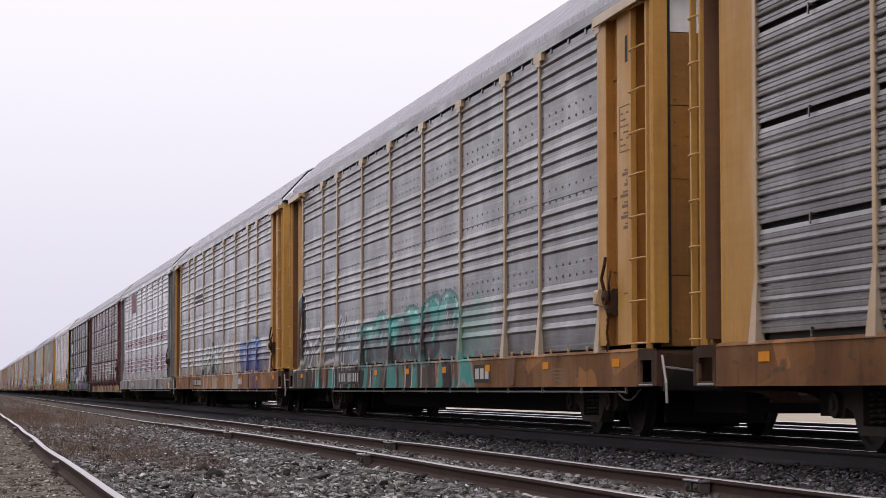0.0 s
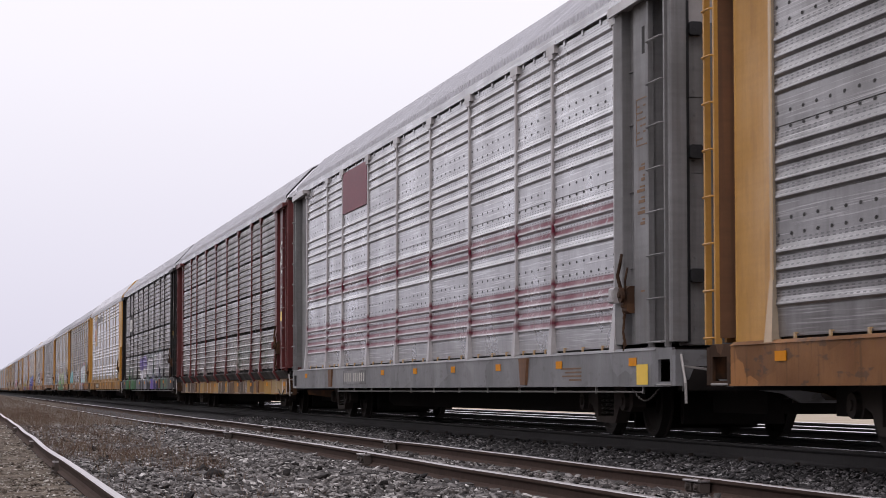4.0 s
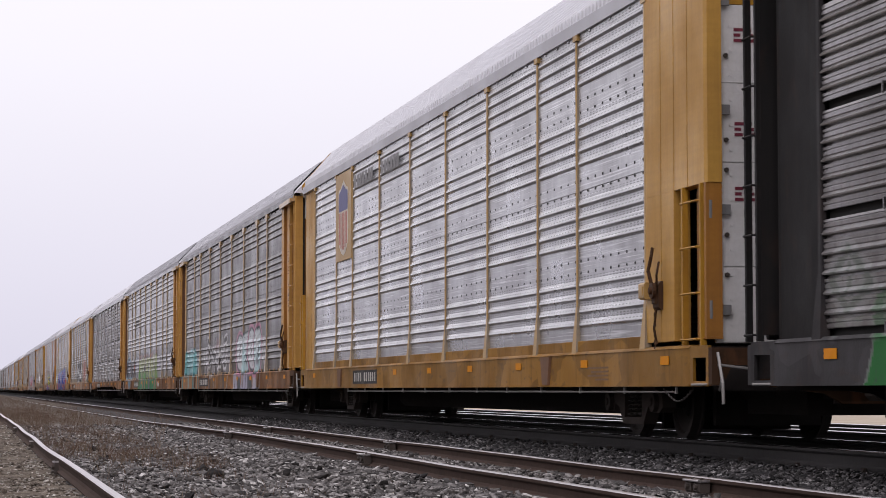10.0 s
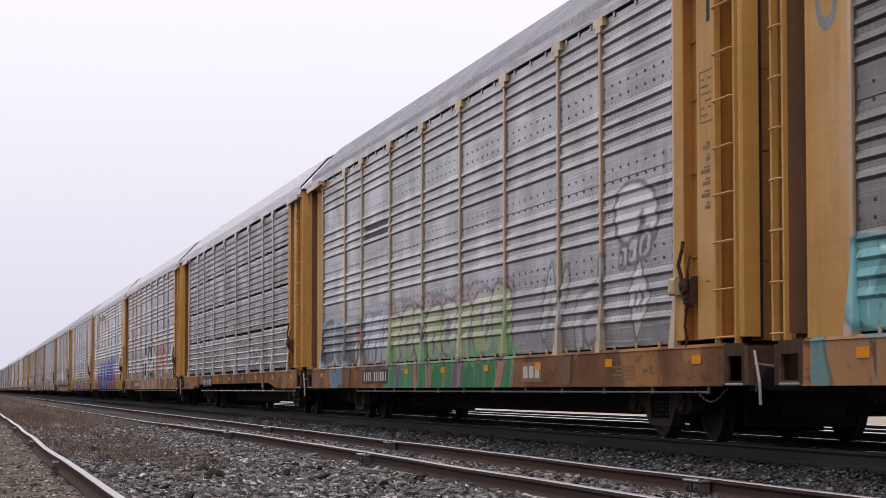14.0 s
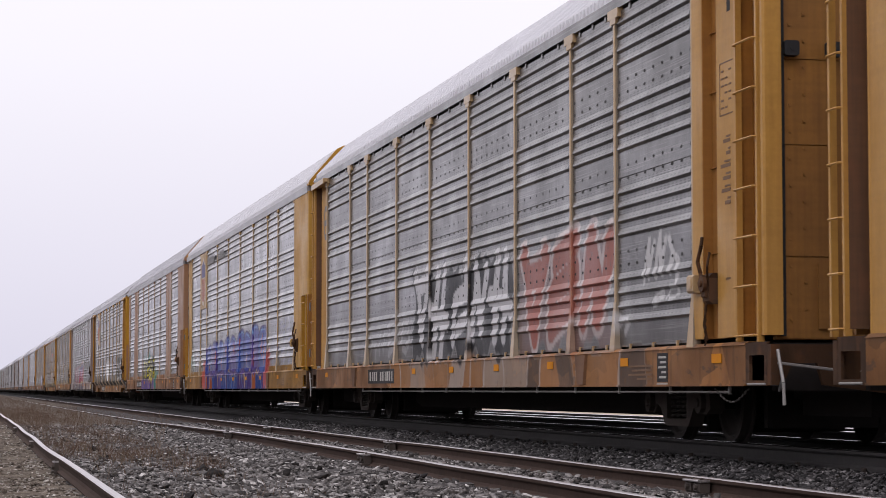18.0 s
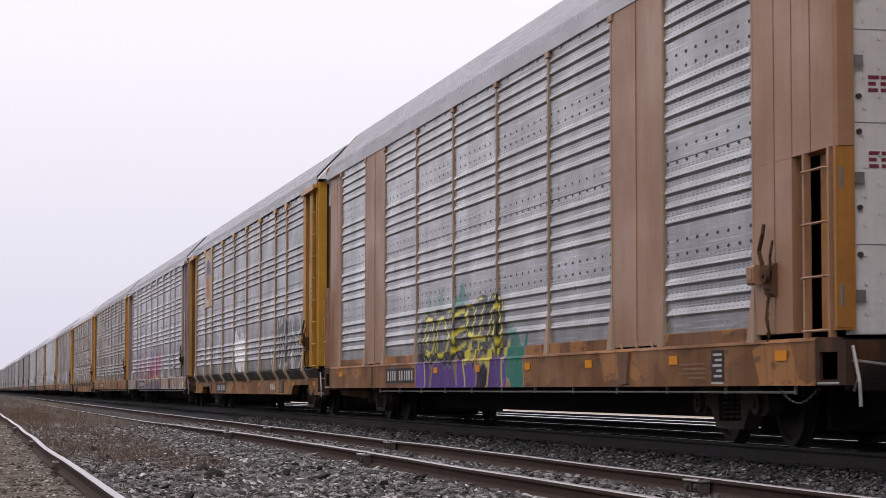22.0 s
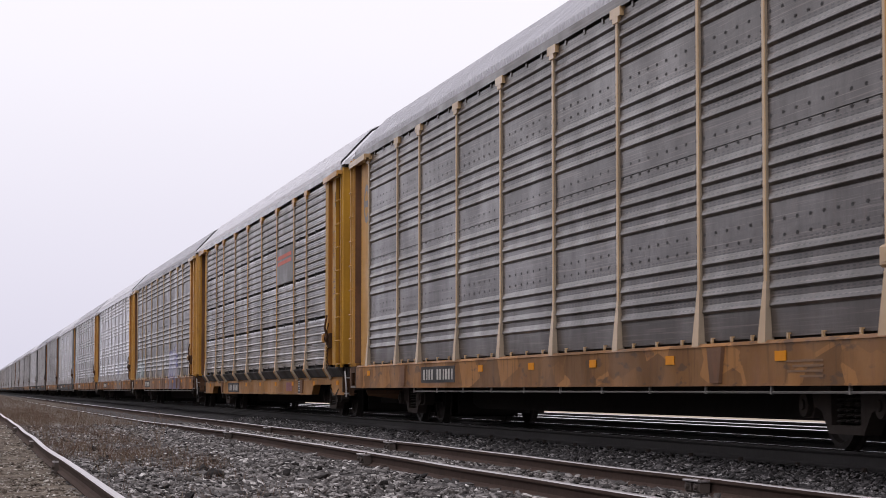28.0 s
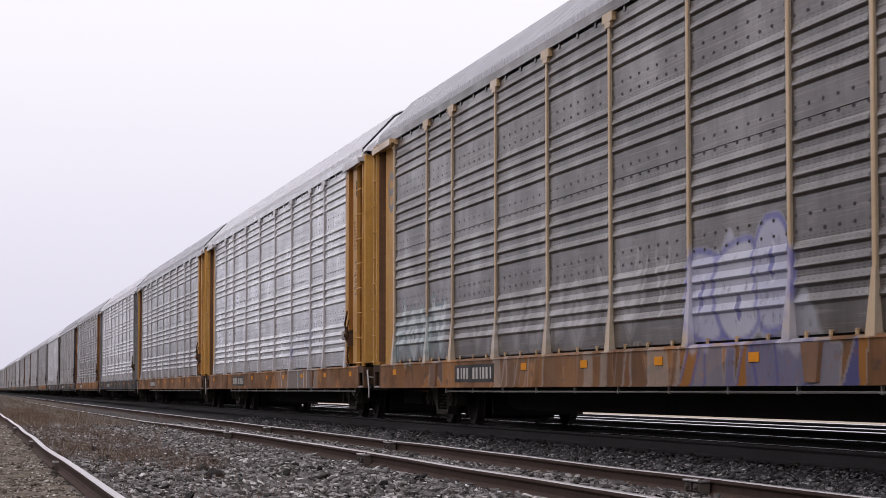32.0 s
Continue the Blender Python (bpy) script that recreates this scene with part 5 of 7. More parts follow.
def autorack(k, near_end, spec):
    """One enclosed car carrier on its flat car."""
    style, paint = spec["style"], spec.get("paint")
    root = thing("autorack_car", pose(TRAIN_X, near_end + CAR_L / 2, RAIL_TOP), spec["label"], "railway car", "cars of the train")
    train.append((root, near_end + CAR_L / 2))
    panel, post, end, sill, roof = PANEL[spec["panel"]], PAINT[spec["post"]], PAINT[spec["end"]], PAINT.get(spec["sill"] + "_sill", PAINT[spec["sill"]]), ROOF[spec["roof"]]
    # tan-toned posts get side faces with the haze in their colour
    post_side = PAINT["post_side"] if spec["post"] in ("tan", "amber_post", "ochre_pale", "peach") else post
    kind = spec.get("sill_kind", "flush")
    bays = BAYS
    face = "slotted" if style == "slotted" else "ridged"
    solid = spec.get("solid", ())
    for i, (a, b) in enumerate(zip(bays, bays[1:])):
        if i in solid:
            me = once(("solid", a, b), lambda: Mesh().box(-HALF_W - 0.02, -HALF_W + 0.05, a - CAR_L / 2, b - CAR_L / 2, 1.03, 4.86).box(-HALF_W - 0.03, -HALF_W - 0.02, (a + b) / 2 - CAR_L / 2 - 0.02, (a + b) / 2 - CAR_L / 2 + 0.02, 1.05, 4.84).done("side_panel"))
            part("side_panel", me, PAINT[spec.get("plate", spec["post"])], root, "plain painted steel panel")
            continue
        hit = paint and paint.reach(a, b)
        me = panel_mesh(face, a, b, paint) if hit else once((face, a, b), lambda: panel_mesh(face, a, b))
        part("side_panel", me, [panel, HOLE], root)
    for u in bays:
        hit = paint and paint.reach(u - 0.1, u + 0.1)
        me = post_mesh(style, u, paint) if hit else once(("post", style, u), lambda: post_mesh(style, u))
        part("side_post", me, [post, post_side], root)
    part("side_sill", sill_mesh(kind, paint, k in (12, 15)) if paint else once(("sill", kind), lambda: sill_mesh(kind)), sill, root)
    for near in (True, False):
        part("sill_end", once(("sill end", near, kind), lambda: sill_end_mesh(near, kind)), PAINT["grime"] if sill in (PAINT["brown_sill"], PAINT["orange_tan"], PAINT["ochre_sill"]) else sill, root, "sill end framing a step opening")
    if kind == "low":
        part("rub_rail", once("rub", lambda: Mesh().sweep([(-HALF_W - 0.035, 1.012), (-HALF_W - 0.035, 0.99), (-HALF_W + 0.075, 0.822), (-HALF_W + 0.13, 0.822), (-HALF_W + 0.04, 1.012)], [1.15 - CAR_L / 2, 27.4 - CAR_L / 2]).done("rub_rail")), PAINT["rub"], root, "dark sloping rub rail between sill and panels")
        for u in bays:
            part("post_foot", once("post foot", post_foot_mesh), [post, post_side], root, "", pose(0, u - CAR_L / 2, 0))
    for near in (True, False):
        edge = bays[0] - 0.05 if near else bays[-1] + 0.05
        part("end_sheet", once(("end", style, near, edge), lambda: end_sheet_mesh(style, near, edge)), PAINT[spec.get("sheet", spec["end"])], root, "", None if near else pose(SHEET_IN, 0, 0))
        if not near and style != "modern":
            # ochre, yellow and peach ends: the flange's shade is put into a rust brown
            part("corner_flange", once("flange", corner_flange_mesh), PAINT["rust" if spec["end"] in ("ochre", "yellow", "peach") else spec["end"]], root)
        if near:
            # ochre ends get the darker ochre here, which holds the bay's shade
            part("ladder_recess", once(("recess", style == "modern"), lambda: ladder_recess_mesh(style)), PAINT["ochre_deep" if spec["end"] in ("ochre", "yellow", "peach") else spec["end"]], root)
        if k == 0 and not near:
            part("sprayed_skin", sprayed_skin_mesh(paint), PAINT["ochre"], root, "black and teal sprayed paint", pose(SHEET_IN, 0, 0))
        if near and style != "modern":
            # thin dark plate, coloured as the slot's shaded inside
            part("slot", once("slot", lambda: Mesh().box(-HALF_W - 0.002, -HALF_W + 0.004, 1.66 - CAR_L / 2, 1.76 - CAR_L / 2, 4.22, 4.52).done("slot")), HOLE, root, "dark slot in the end sheet")
        if near and style != "modern":
            # black strip added on the door plane as the shade of the gap
            part("door_seal", once("seal", lambda: Mesh().box(-1.449, -1.40, 0.775 - CAR_L / 2, 0.797 - CAR_L / 2, 1.05, 4.88).done("door_seal")), RIM, root, "dark strip for the shade in the gap beside the end door")
        top = 2.62 if style == "modern" else 4.93
        part("ladder", once(("ladder", near, top), lambda: ladder_mesh(near, top)), end, root)
        if style != "modern":
            part("eave_bracket", once(("eaveb", near), lambda: eave_bracket_mesh(near)), post, root)
        for s in (-1, 1):
            # ochre and yellow ends take the door ochre with gap shade in it
            leaf = part("end_door", once(("door", near, s), lambda: door_mesh(near, s)), PAINT[spec.get("door", "ochre_door" if spec["end"] in ("ochre", "yellow") else spec["end"])], root)
            part("door_top", once(("door top", near, s), lambda: door_mesh(near, s, True)), PAINT[spec.get("door_top", "white")], leaf)
        part("roof_end", once(("rend", near, style == "modern"), lambda: roof_end_mesh(near, style)), PAINT[spec["end"]] if style == "modern" else ROOF[spec.get("hood", "white")], root)
        part("end_sill", once(("end_sill", near, kind == "low"), lambda: end_sill_mesh(near, kind == "low")), PAINT["grime"] if spec["sill"] not in ("grey", "dark_grey") else sill, root)
        part("coupler", once(("coupler", near), lambda: coupler_mesh(near)), IRON, root)
        if style == "slotted" or k in (2, 9):
            for z in (3.72, 4.78) if k == 9 else (1.75, 3.05, 4.35):
                for x in (-1.34, -0.92):
                    part("latch_box", once("latch", lambda: Mesh().bevelled(-0.07, 0.07, -0.045, 0.045, -0.07, 0.07, 0.015).rod((0, -0.05, 0), (0, 0.05, 0), 0.025, 8).done("latch_box")), RIM, root, "black latch box", pose(x, (0.755 if near else TAIL - 0.755) - CAR_L / 2, z))
    rise = 0.055 if style == "modern" else 0.0
    part("roof", once(("roof", rise), lambda: roof_mesh(0.98, TAIL - 0.98, rise)), roof, root)
    if style == "modern":
        for i, (a, b) in enumerate(zip(bays, bays[1:])):
            if i not in solid:
                if paint and paint.reach(a, b):
                    o = -HALF_W
                    me = Mesh().sweep([(o - 0.010, 1.0)] + [(o - 0.036, z) for z in (1.006, 1.03, 1.06, 1.09, 1.129)] + [(o - 0.010, 1.135)], list(np.linspace(a + 0.06, b - 0.10, 50) - CAR_L / 2)).done("kick_plate")
                    spray(me, paint)
                    part("kick_plate", me, sill, root)
                    continue
                part("kick_plate", once(("kick", a, b), lambda: Mesh().bevelled(-HALF_W - 0.036, -HALF_W - 0.010, a + 0.06 - CAR_L / 2, b - 0.10 - CAR_L / 2, 1.0, 1.135, 0.006).done("kick_plate")), sill, root)
        for z in (1.35, 2.35, 3.35, 4.45):
            part("door_hinge", once("hinge", lambda: Mesh().box(-HALF_W + 0.02, -HALF_W + 0.25, -0.01, 0.02, -0.05, 0.05).rod((-HALF_W + 0.03, -0.02, -0.09), (-HALF_W + 0.03, -0.02, 0.09), 0.022, 8).done("door_hinge")), PAINT["grey"], root, "grey steel hinge", pose(0, 0.765 - CAR_L / 2, z))
        for z in (1.7, 2.1, 2.75, 3.05, 3.9):
            part("bolt", once("bolt", lambda: Mesh().disc((0, 0, 0), (0, 1, 0), 0.024, 0.03, 8).done("bolt")), IRON, root, "", pose(-HALF_W + 0.22, 0.79 - CAR_L / 2, z))
        for z in (2.55, 3.2, 4.15):
            part("notice", once(("door text", z), lambda: door_notice_mesh(z)), INK_MAROON, root, "faded red lettering")
    if style != "modern":
        for near in (True, False):
            part("roof_rim", once(("rim", near), lambda: roof_rim_mesh(near, 0.0)), RIM, root, "black roof edge strip")
    part("brake_chain", once("chain", chain_mesh), DUSTY, root, "slack steel chain")
    part("brake_box", once("bbox", lambda: Mesh().bevelled(-HALF_W - 0.13, -HALF_W - 0.035, 2.46 - CAR_L / 2, 2.66 - CAR_L / 2, 1.52, 1.70, 0.02).box(-HALF_W - 0.14, -HALF_W - 0.131, 2.50 - CAR_L / 2, 2.62 - CAR_L / 2, 1.56, 1.66).done("brake_box")), post, root)
    part("eave_rail", once(("eave", style == "modern"), lambda: eave_mesh(4.833 if style == "modern" else 4.864)), panel if style != "modern" else ROOF["grey"], root)
    part("far_side", once("far", far_side_mesh), panel, root)
    part("underframe", once("under", underframe_mesh), UNDER, root)
    part("uncoupling_lever", once("lever", lever_mesh), PIPE, root)
    for u in (0.80, 27.57):
        part("step", once(("step", kind == "low"), lambda: step_mesh(kind == "low")), PIPE, root, "worn steel tread", pose(0, u - CAR_L / 2, 0))
    if kind != "low":
        part("brake_pipe", once("pipe", pipe_mesh), PIPE, root)
    part("hand_brake", once("brake", brake_gear_mesh), PAINT["grime"], root)
    truck(root, 4.85 - CAR_L / 2)
    truck(root, 24.6 - CAR_L / 2)
    for u in (6.75, 22.6):
        part("jacking_pad", once(("pad", kind), lambda: pad_mesh(kind)), PAINT["rust"], root, "rusty jacking pad", pose(SET_IN if kind == "low" else 0, u - CAR_L / 2, 0))
    zr, inward = (0.70, SET_IN) if kind == "low" else (0.86, 0.0)
    seat = pose(inward, 0, 0)
    zb = 0.51 if kind == "low" else 0.66
    if spec.get("letters"):
        part("lettering", once(("red letters", kind), lambda: bars(Mesh(), 8.35, zb + 0.02, 3, 0.26, 0.20, 0.077).done("lettering")), INK_MAROON, root, "faded maroon lettering", seat)
    elif k in (0, 1, 7, 12):
        part("letter_board", once(("letters", kind), lambda: letter_board_mesh(zb)), [INK_RUST if k else PAINT["dark_grey"], INK_PALE], root, "rubbed board with three pale bars", seat)
    if k in (9, 11, 12, 13, 15):
        part("data_board", once(("data", kind, k in (9, 11)), lambda: data_board_mesh(3.45 if k in (9, 11) else 7.05, zb)), [PAINT["dark_grey"], INK_PALE], root, "small dark data board", seat)
    for u in spec.get("tags", (1.9, 5.0, 8.2, 11.1, 14.0, 16.9, 22.6, 25.9)):
        part("reflector", once("tag", tag_mesh), AMBER, root, "", pose(-HALF_W - 0.081 + inward, u - CAR_L / 2, zr))
    if spec.get("board", True) and k not in (3, 4, 10):
        part("number_board", once(("board", kind), lambda: plate_mesh(18.62, 0.50 if kind == "low" else 0.67)), [PAINT["dark_grey"] if k != 2 else PAINT["grey"], INK_PALE], root, "dark board with pale bars", seat)
    if kind != "low":
        part("notice", once(("notice", kind), lambda: notice_mesh(4.0, 0.72 if kind == "low" else 0.80, 0.9, 0.18, 0.0765)), INK_RUST, root, "", seat)["kind"] = "stuff"
    if style != "modern":
        part("notice", once("notice end", stencil_mesh), INK_RUST if spec["end"] not in ("red", "black") else INK_PALE, root)["kind"] = "stuff"
    return root


def spec(style, panel, post, end, sill, roof, label, **more):
    return dict(style=style, panel=panel, post=post, end=end, sill=sill, roof=roof, label=label, **more)


# ---- sprayed paint ----
STROKES = {  # strokes of abstract wild shapes, in a unit box
    0: ((0.1, 0.1, 0.35, 0.9), (0.35, 0.9, 0.6, 0.15), (0.6, 0.15, 0.9, 0.8)),
    1: ((0.1, 0.3, 0.3, 0.85), (0.3, 0.85, 0.7, 0.85), (0.7, 0.85, 0.9, 0.4), (0.9, 0.4, 0.6, 0.1), (0.6, 0.1, 0.3, 0.15)),
    2: ((0.05, 0.1, 0.95, 0.35), (0.1, 0.45, 0.9, 0.65), (0.15, 0.8, 0.85, 0.95), (0.1, 0.1, 0.15, 0.5)),
    3: ((0.15, 0.0, 0.4, 1.0), (0.55, 0.0, 0.8, 1.0), (0.05, 0.55, 0.95, 0.35)),
    4: ((0.1, 0.95, 0.5, 0.1), (0.5, 0.1, 0.95, 0.95), (0.3, 0.75, 0.7, 0.8)),
    5: ((0.1, 0.2, 0.5, 0.6), (0.5, 0.6, 0.2, 0.95), (0.5, 0.6, 0.9, 0.5), (0.9, 0.5, 0.65, 0.05)),
    6: ((0.2, 0.0, 0.2, 0.45), (0.2, 0.45, 0.8, 0.6), (0.8, 0.6, 0.8, 1.0), (0.45, 0.1, 0.8, 0.25)),
    7: ((0.1, 0.5, 0.5, 0.95), (0.5, 0.95, 0.9, 0.5), (0.9, 0.5, 0.5, 0.05), (0.5, 0.05, 0.1, 0.5), (0.5, 0.3, 0.5, 0.7)),
}


def near_stroke(x, y, s):
    ax, ay, bx, by = s
    dx, dy = bx - ax, by - ay
    t = np.clip(((x - ax) * dx + (y - ay) * dy) / (dx * dx + dy * dy + 1e-9), 0, 1)
    return np.hypot(x - ax - t * dx, y - ay - t * dy)


class Spray:
    """Sprayed pieces on a car's side: each a row of wild shapes with fill, outline and halo, or a wash or stripes."""

    def __init__(self, seed, pieces):
        self.seed, self.pieces = seed, pieces
        top = max((p["z"][1] for p in pieces), default=0)
        self.split = 2.19 if top < 2.2 else 3.15

    def reach(self, a, b):
        return any(p["u"][0] < b and p["u"][1] > a and p["z"][1] > 1.0 for p in self.pieces)

    def __call__(self, u, z):
        rgb, cover = np.full((len(u), 3), 0.5), np.zeros(len(u))
        for n, p in enumerate(self.pieces):
            rg = np.random.default_rng(self.seed * 100 + n)
            (u0, u1), (z0, z1) = p["u"], p["z"]
            box = (u > u0 - 0.5) & (u < u1 + 0.5) & (z > z0 - 0.3) & (z < z1 + 0.5)
            if not box.any():
                continue
            # seen from the line's near side the lettering runs towards smaller u
            U, Z = u[box], z[box]
            wob = 0.05 * np.sin(U * 3.1 + n) + 0.04 * np.sin(Z * 7 + U * 1.7)
            x, y = (u1 - U) + wob, Z - z0 + 0.05 * np.sin(U * 2.3 + 2 * n)
            w, h = u1 - u0, z1 - z0
            col, al = np.full((len(U), 3), 0.5), np.zeros(len(U))
            strength = p.get("cover", 0.9)
            soft = lambda d, edge, r=0.04: np.clip((edge - d) / r + 0.5, 0, 1)

            def lay(c, k):
                nonlocal col, al
                k = k[:, None]
                col = col * (1 - k) + np.asarray(c) * k
                al = np.maximum(al, k[:, 0] * strength)

            how = p.get("how", "letters")
            if how == "wash":
                d = np.maximum.reduce([x * -1, x - w, -y, y - h]) + 0.12 * np.sin(U * 5 + 3) * np.sin(Z * 4) + 0.06 * np.sin(U * 13)
                lay(p["fill"][0], soft(d, 0.0, 0.08))
            elif how == "bands":
                for zc, zh in p["bands"]:
                    lay(p["fill"][0], soft(np.abs(Z - zc), zh, 0.012) * (x > 0) * (x < w))
                rgb[box], col[:] = p["fill"][0], p["fill"][0]
            elif how == "slants":
                # leaning strips of paint run down over the sill
                i = 0
                xx = 0.0
                while xx < w:
                    ww = rg.uniform(*p.get("width", (0.25, 0.9)))
                    lean = rg.uniform(-0.35, 0.6)
                    xs = x - y * lean
                    c = p["fill"][int(rg.integers(len(p["fill"])))]
                    lay(c, soft(np.abs(xs - xx - ww / 2), ww / 2, 0.03) * (y > -0.02) * (y < h + 0.02) * (x > 0) * (x < w))
                    if p.get("line") and rg.random() < 0.4:
                        lay(p["line"], soft(np.abs(xs - xx), 0.03, 0.03) * (y > -0.02) * (y < h + 0.02) * (x > 0) * (x < w))
                    xx += ww
            elif how == "bubble":
                # fat overlapping rounded letters with slits, outlines and thin highlights
                m = p["n"]
                lw = w / m
                low, high = p.get("grow", (0.92, 1.0))
                for i in range(m):
                    hh = h * (low + (high - low) * i / max(1, m - 1)) * rg.uniform(0.9, 1.05)
                    a, cx, tilt = lw * rg.uniform(0.52, 0.66), (i + 0.5) * lw, rg.uniform(-0.10, 0.16)
                    lx, ly = x - cx - tilt * (y - hh / 2), y - hh / 2
                    q = ((np.abs(lx) / a) ** 2.8 + (np.abs(ly) / (hh / 2)) ** 2.8) ** (1 / 2.8)
                    d = (q - 1) * min(a, hh / 2)
                    if "halo" in p:
                        lay(p["halo"], soft(d, 0.13, 0.06) * (rg.random() < 0.75))
                    if "line" in p:
                        lay(p["line"], soft(d, 0.035, 0.03))
                    fills = p["fill"]
                    lay(fills[i % len(fills)], soft(d, -0.035, 0.03))
                    if "second" in p:
                        t = np.clip((y / hh - p.get("split", 0.45)) * 3.0 + 0.5 * np.sin(U * 4 + i), 0, 1)
                        lay(p["second"], soft(d, -0.035, 0.03) * t)
                    for k in range(int(rg.integers(1, 3))):
                        sx, sy, sl = rg.uniform(-0.35, 0.35) * a, rg.uniform(-0.25, 0.15) * hh, rg.uniform(0.14, 0.26) * hh
                        g = np.hypot((lx - sx - 0.25 * (ly - sy)) / 0.09, (ly - sy) / sl)
                        lay(p.get("slit", p.get("line", fills[0])), soft((g - 1) * 0.09, 0.0, 0.03))
                        if "edge" in p:
                            lay(p["edge"], soft(np.abs((g - 1) * 0.09), 0.014, 0.015))
                    if "shine" in p:
                        lay(p["shine"], soft(np.abs(d + 0.085), 0.016, 0.016) * (lx * 0.6 + ly > 0.12 * hh) * (np.sin(U * 5 + Z * 4 + i) > -0.3))
                        lay(p["shine"], soft(np.abs(lx + 0.3 * a + 0.2 * ly), 0.014, 0.016) * (d < -0.06) * (np.sin(Z * 6 + 2 * i) > 0.55))
            else:
                letters, th = p["n"], p.get("thick", 0.16) * h
                lw = w / letters
                d = np.full(len(U), 9.0)
                inner = np.full(len(U), 0.0)
                for i in range(letters):
                    shape = STROKES[int(rg.integers(8))]
                    tilt, grow, up = rg.uniform(-0.12, 0.2), rg.uniform(0.85, 1.08), rg.uniform(-0.05, 0.06)
                    hh = (h - 2 * th) * grow
                    lx = (x - i * lw - th * 0.5) - tilt * y
                    ly = y - th - up * h
                    for s in shape:
                        q = (s[0] * (lw - th), s[1] * hh, s[2] * (lw - th), s[3] * hh)
                        dd = near_stroke(lx, ly, q)
                        inner = np.where(dd < d, i, inner)
                        d = np.minimum(d, dd)
                if "halo" in p:
                    lay(p["halo"], soft(d, th * 1.5 + 0.12, 0.05) * (y > -0.05))
                if "line" in p:
                    lay(p["line"], soft(d, th * 1.05 + 0.075, 0.03))
                fills = p["fill"]
                pick = (inner * 7 + n) % len(fills)
                if not p.get("hollow"):
                    for j, c in enumerate(fills):
                        lay(c, soft(d, th * 0.95, 0.02) * (pick == j))
                    if len(fills) > 1:
                        fade = np.clip((y / h - 0.35) * 2.2, 0, 1) * p.get("fade", 0.8)
                        lay(fills[(n + 1) % len(fills)], soft(d, th * 0.95, 0.03) * fade)
                else:
                    k = soft(d, th * 1.05 + 0.01, 0.02) * 0.85
                    al = al * (1 - k)
                if "shine" in p:
                    lay(p["shine"], soft(np.abs(d - th * 0.45), 0.018, 0.02) * (np.sin(U * 9 + Z * 6) > 0.2))
            keep = al > 0.01
            idx = np.where(box)[0][keep]
            k = al[keep][:, None]
            old = cover[idx][:, None]
            rgb[idx] = np.where(old < 0.02, col[keep], rgb[idx] * (1 - k) + col[keep] * k)
            cover[idx] = np.maximum(cover[idx], al[keep])
        return rgb, cover


WHT, BLK, GRY, MAR = (0.62, 0.61, 0.62), (0.022, 0.022, 0.026), (0.20, 0.20, 0.21), (0.135, 0.013, 0.030)
SILL_Z = (0.56, 1.0)


def piece(u0, u1, z0, z1, n=4, **k):
    return dict(u=(u0, u1), z=(z0, z1), n=n, **k)


def on_sill(u0, u1, fills, line=None, cover=0.85, z=SILL_Z, width=(0.25, 0.9)):
    return dict(u=(u0, u1), z=z, how="slants", fill=fills, line=line, cover=cover, width=width)


def bubble(u0, u1, z0, z1, n, **k):
    return dict(u=(u0, u1), z=(z0, z1), n=n, how="bubble", **k)


def wash(u0, u1, z0, z1, colour, cover):
    return dict(u=(u0, u1), z=(z0, z1), how="wash", fill=[colour], cover=cover)


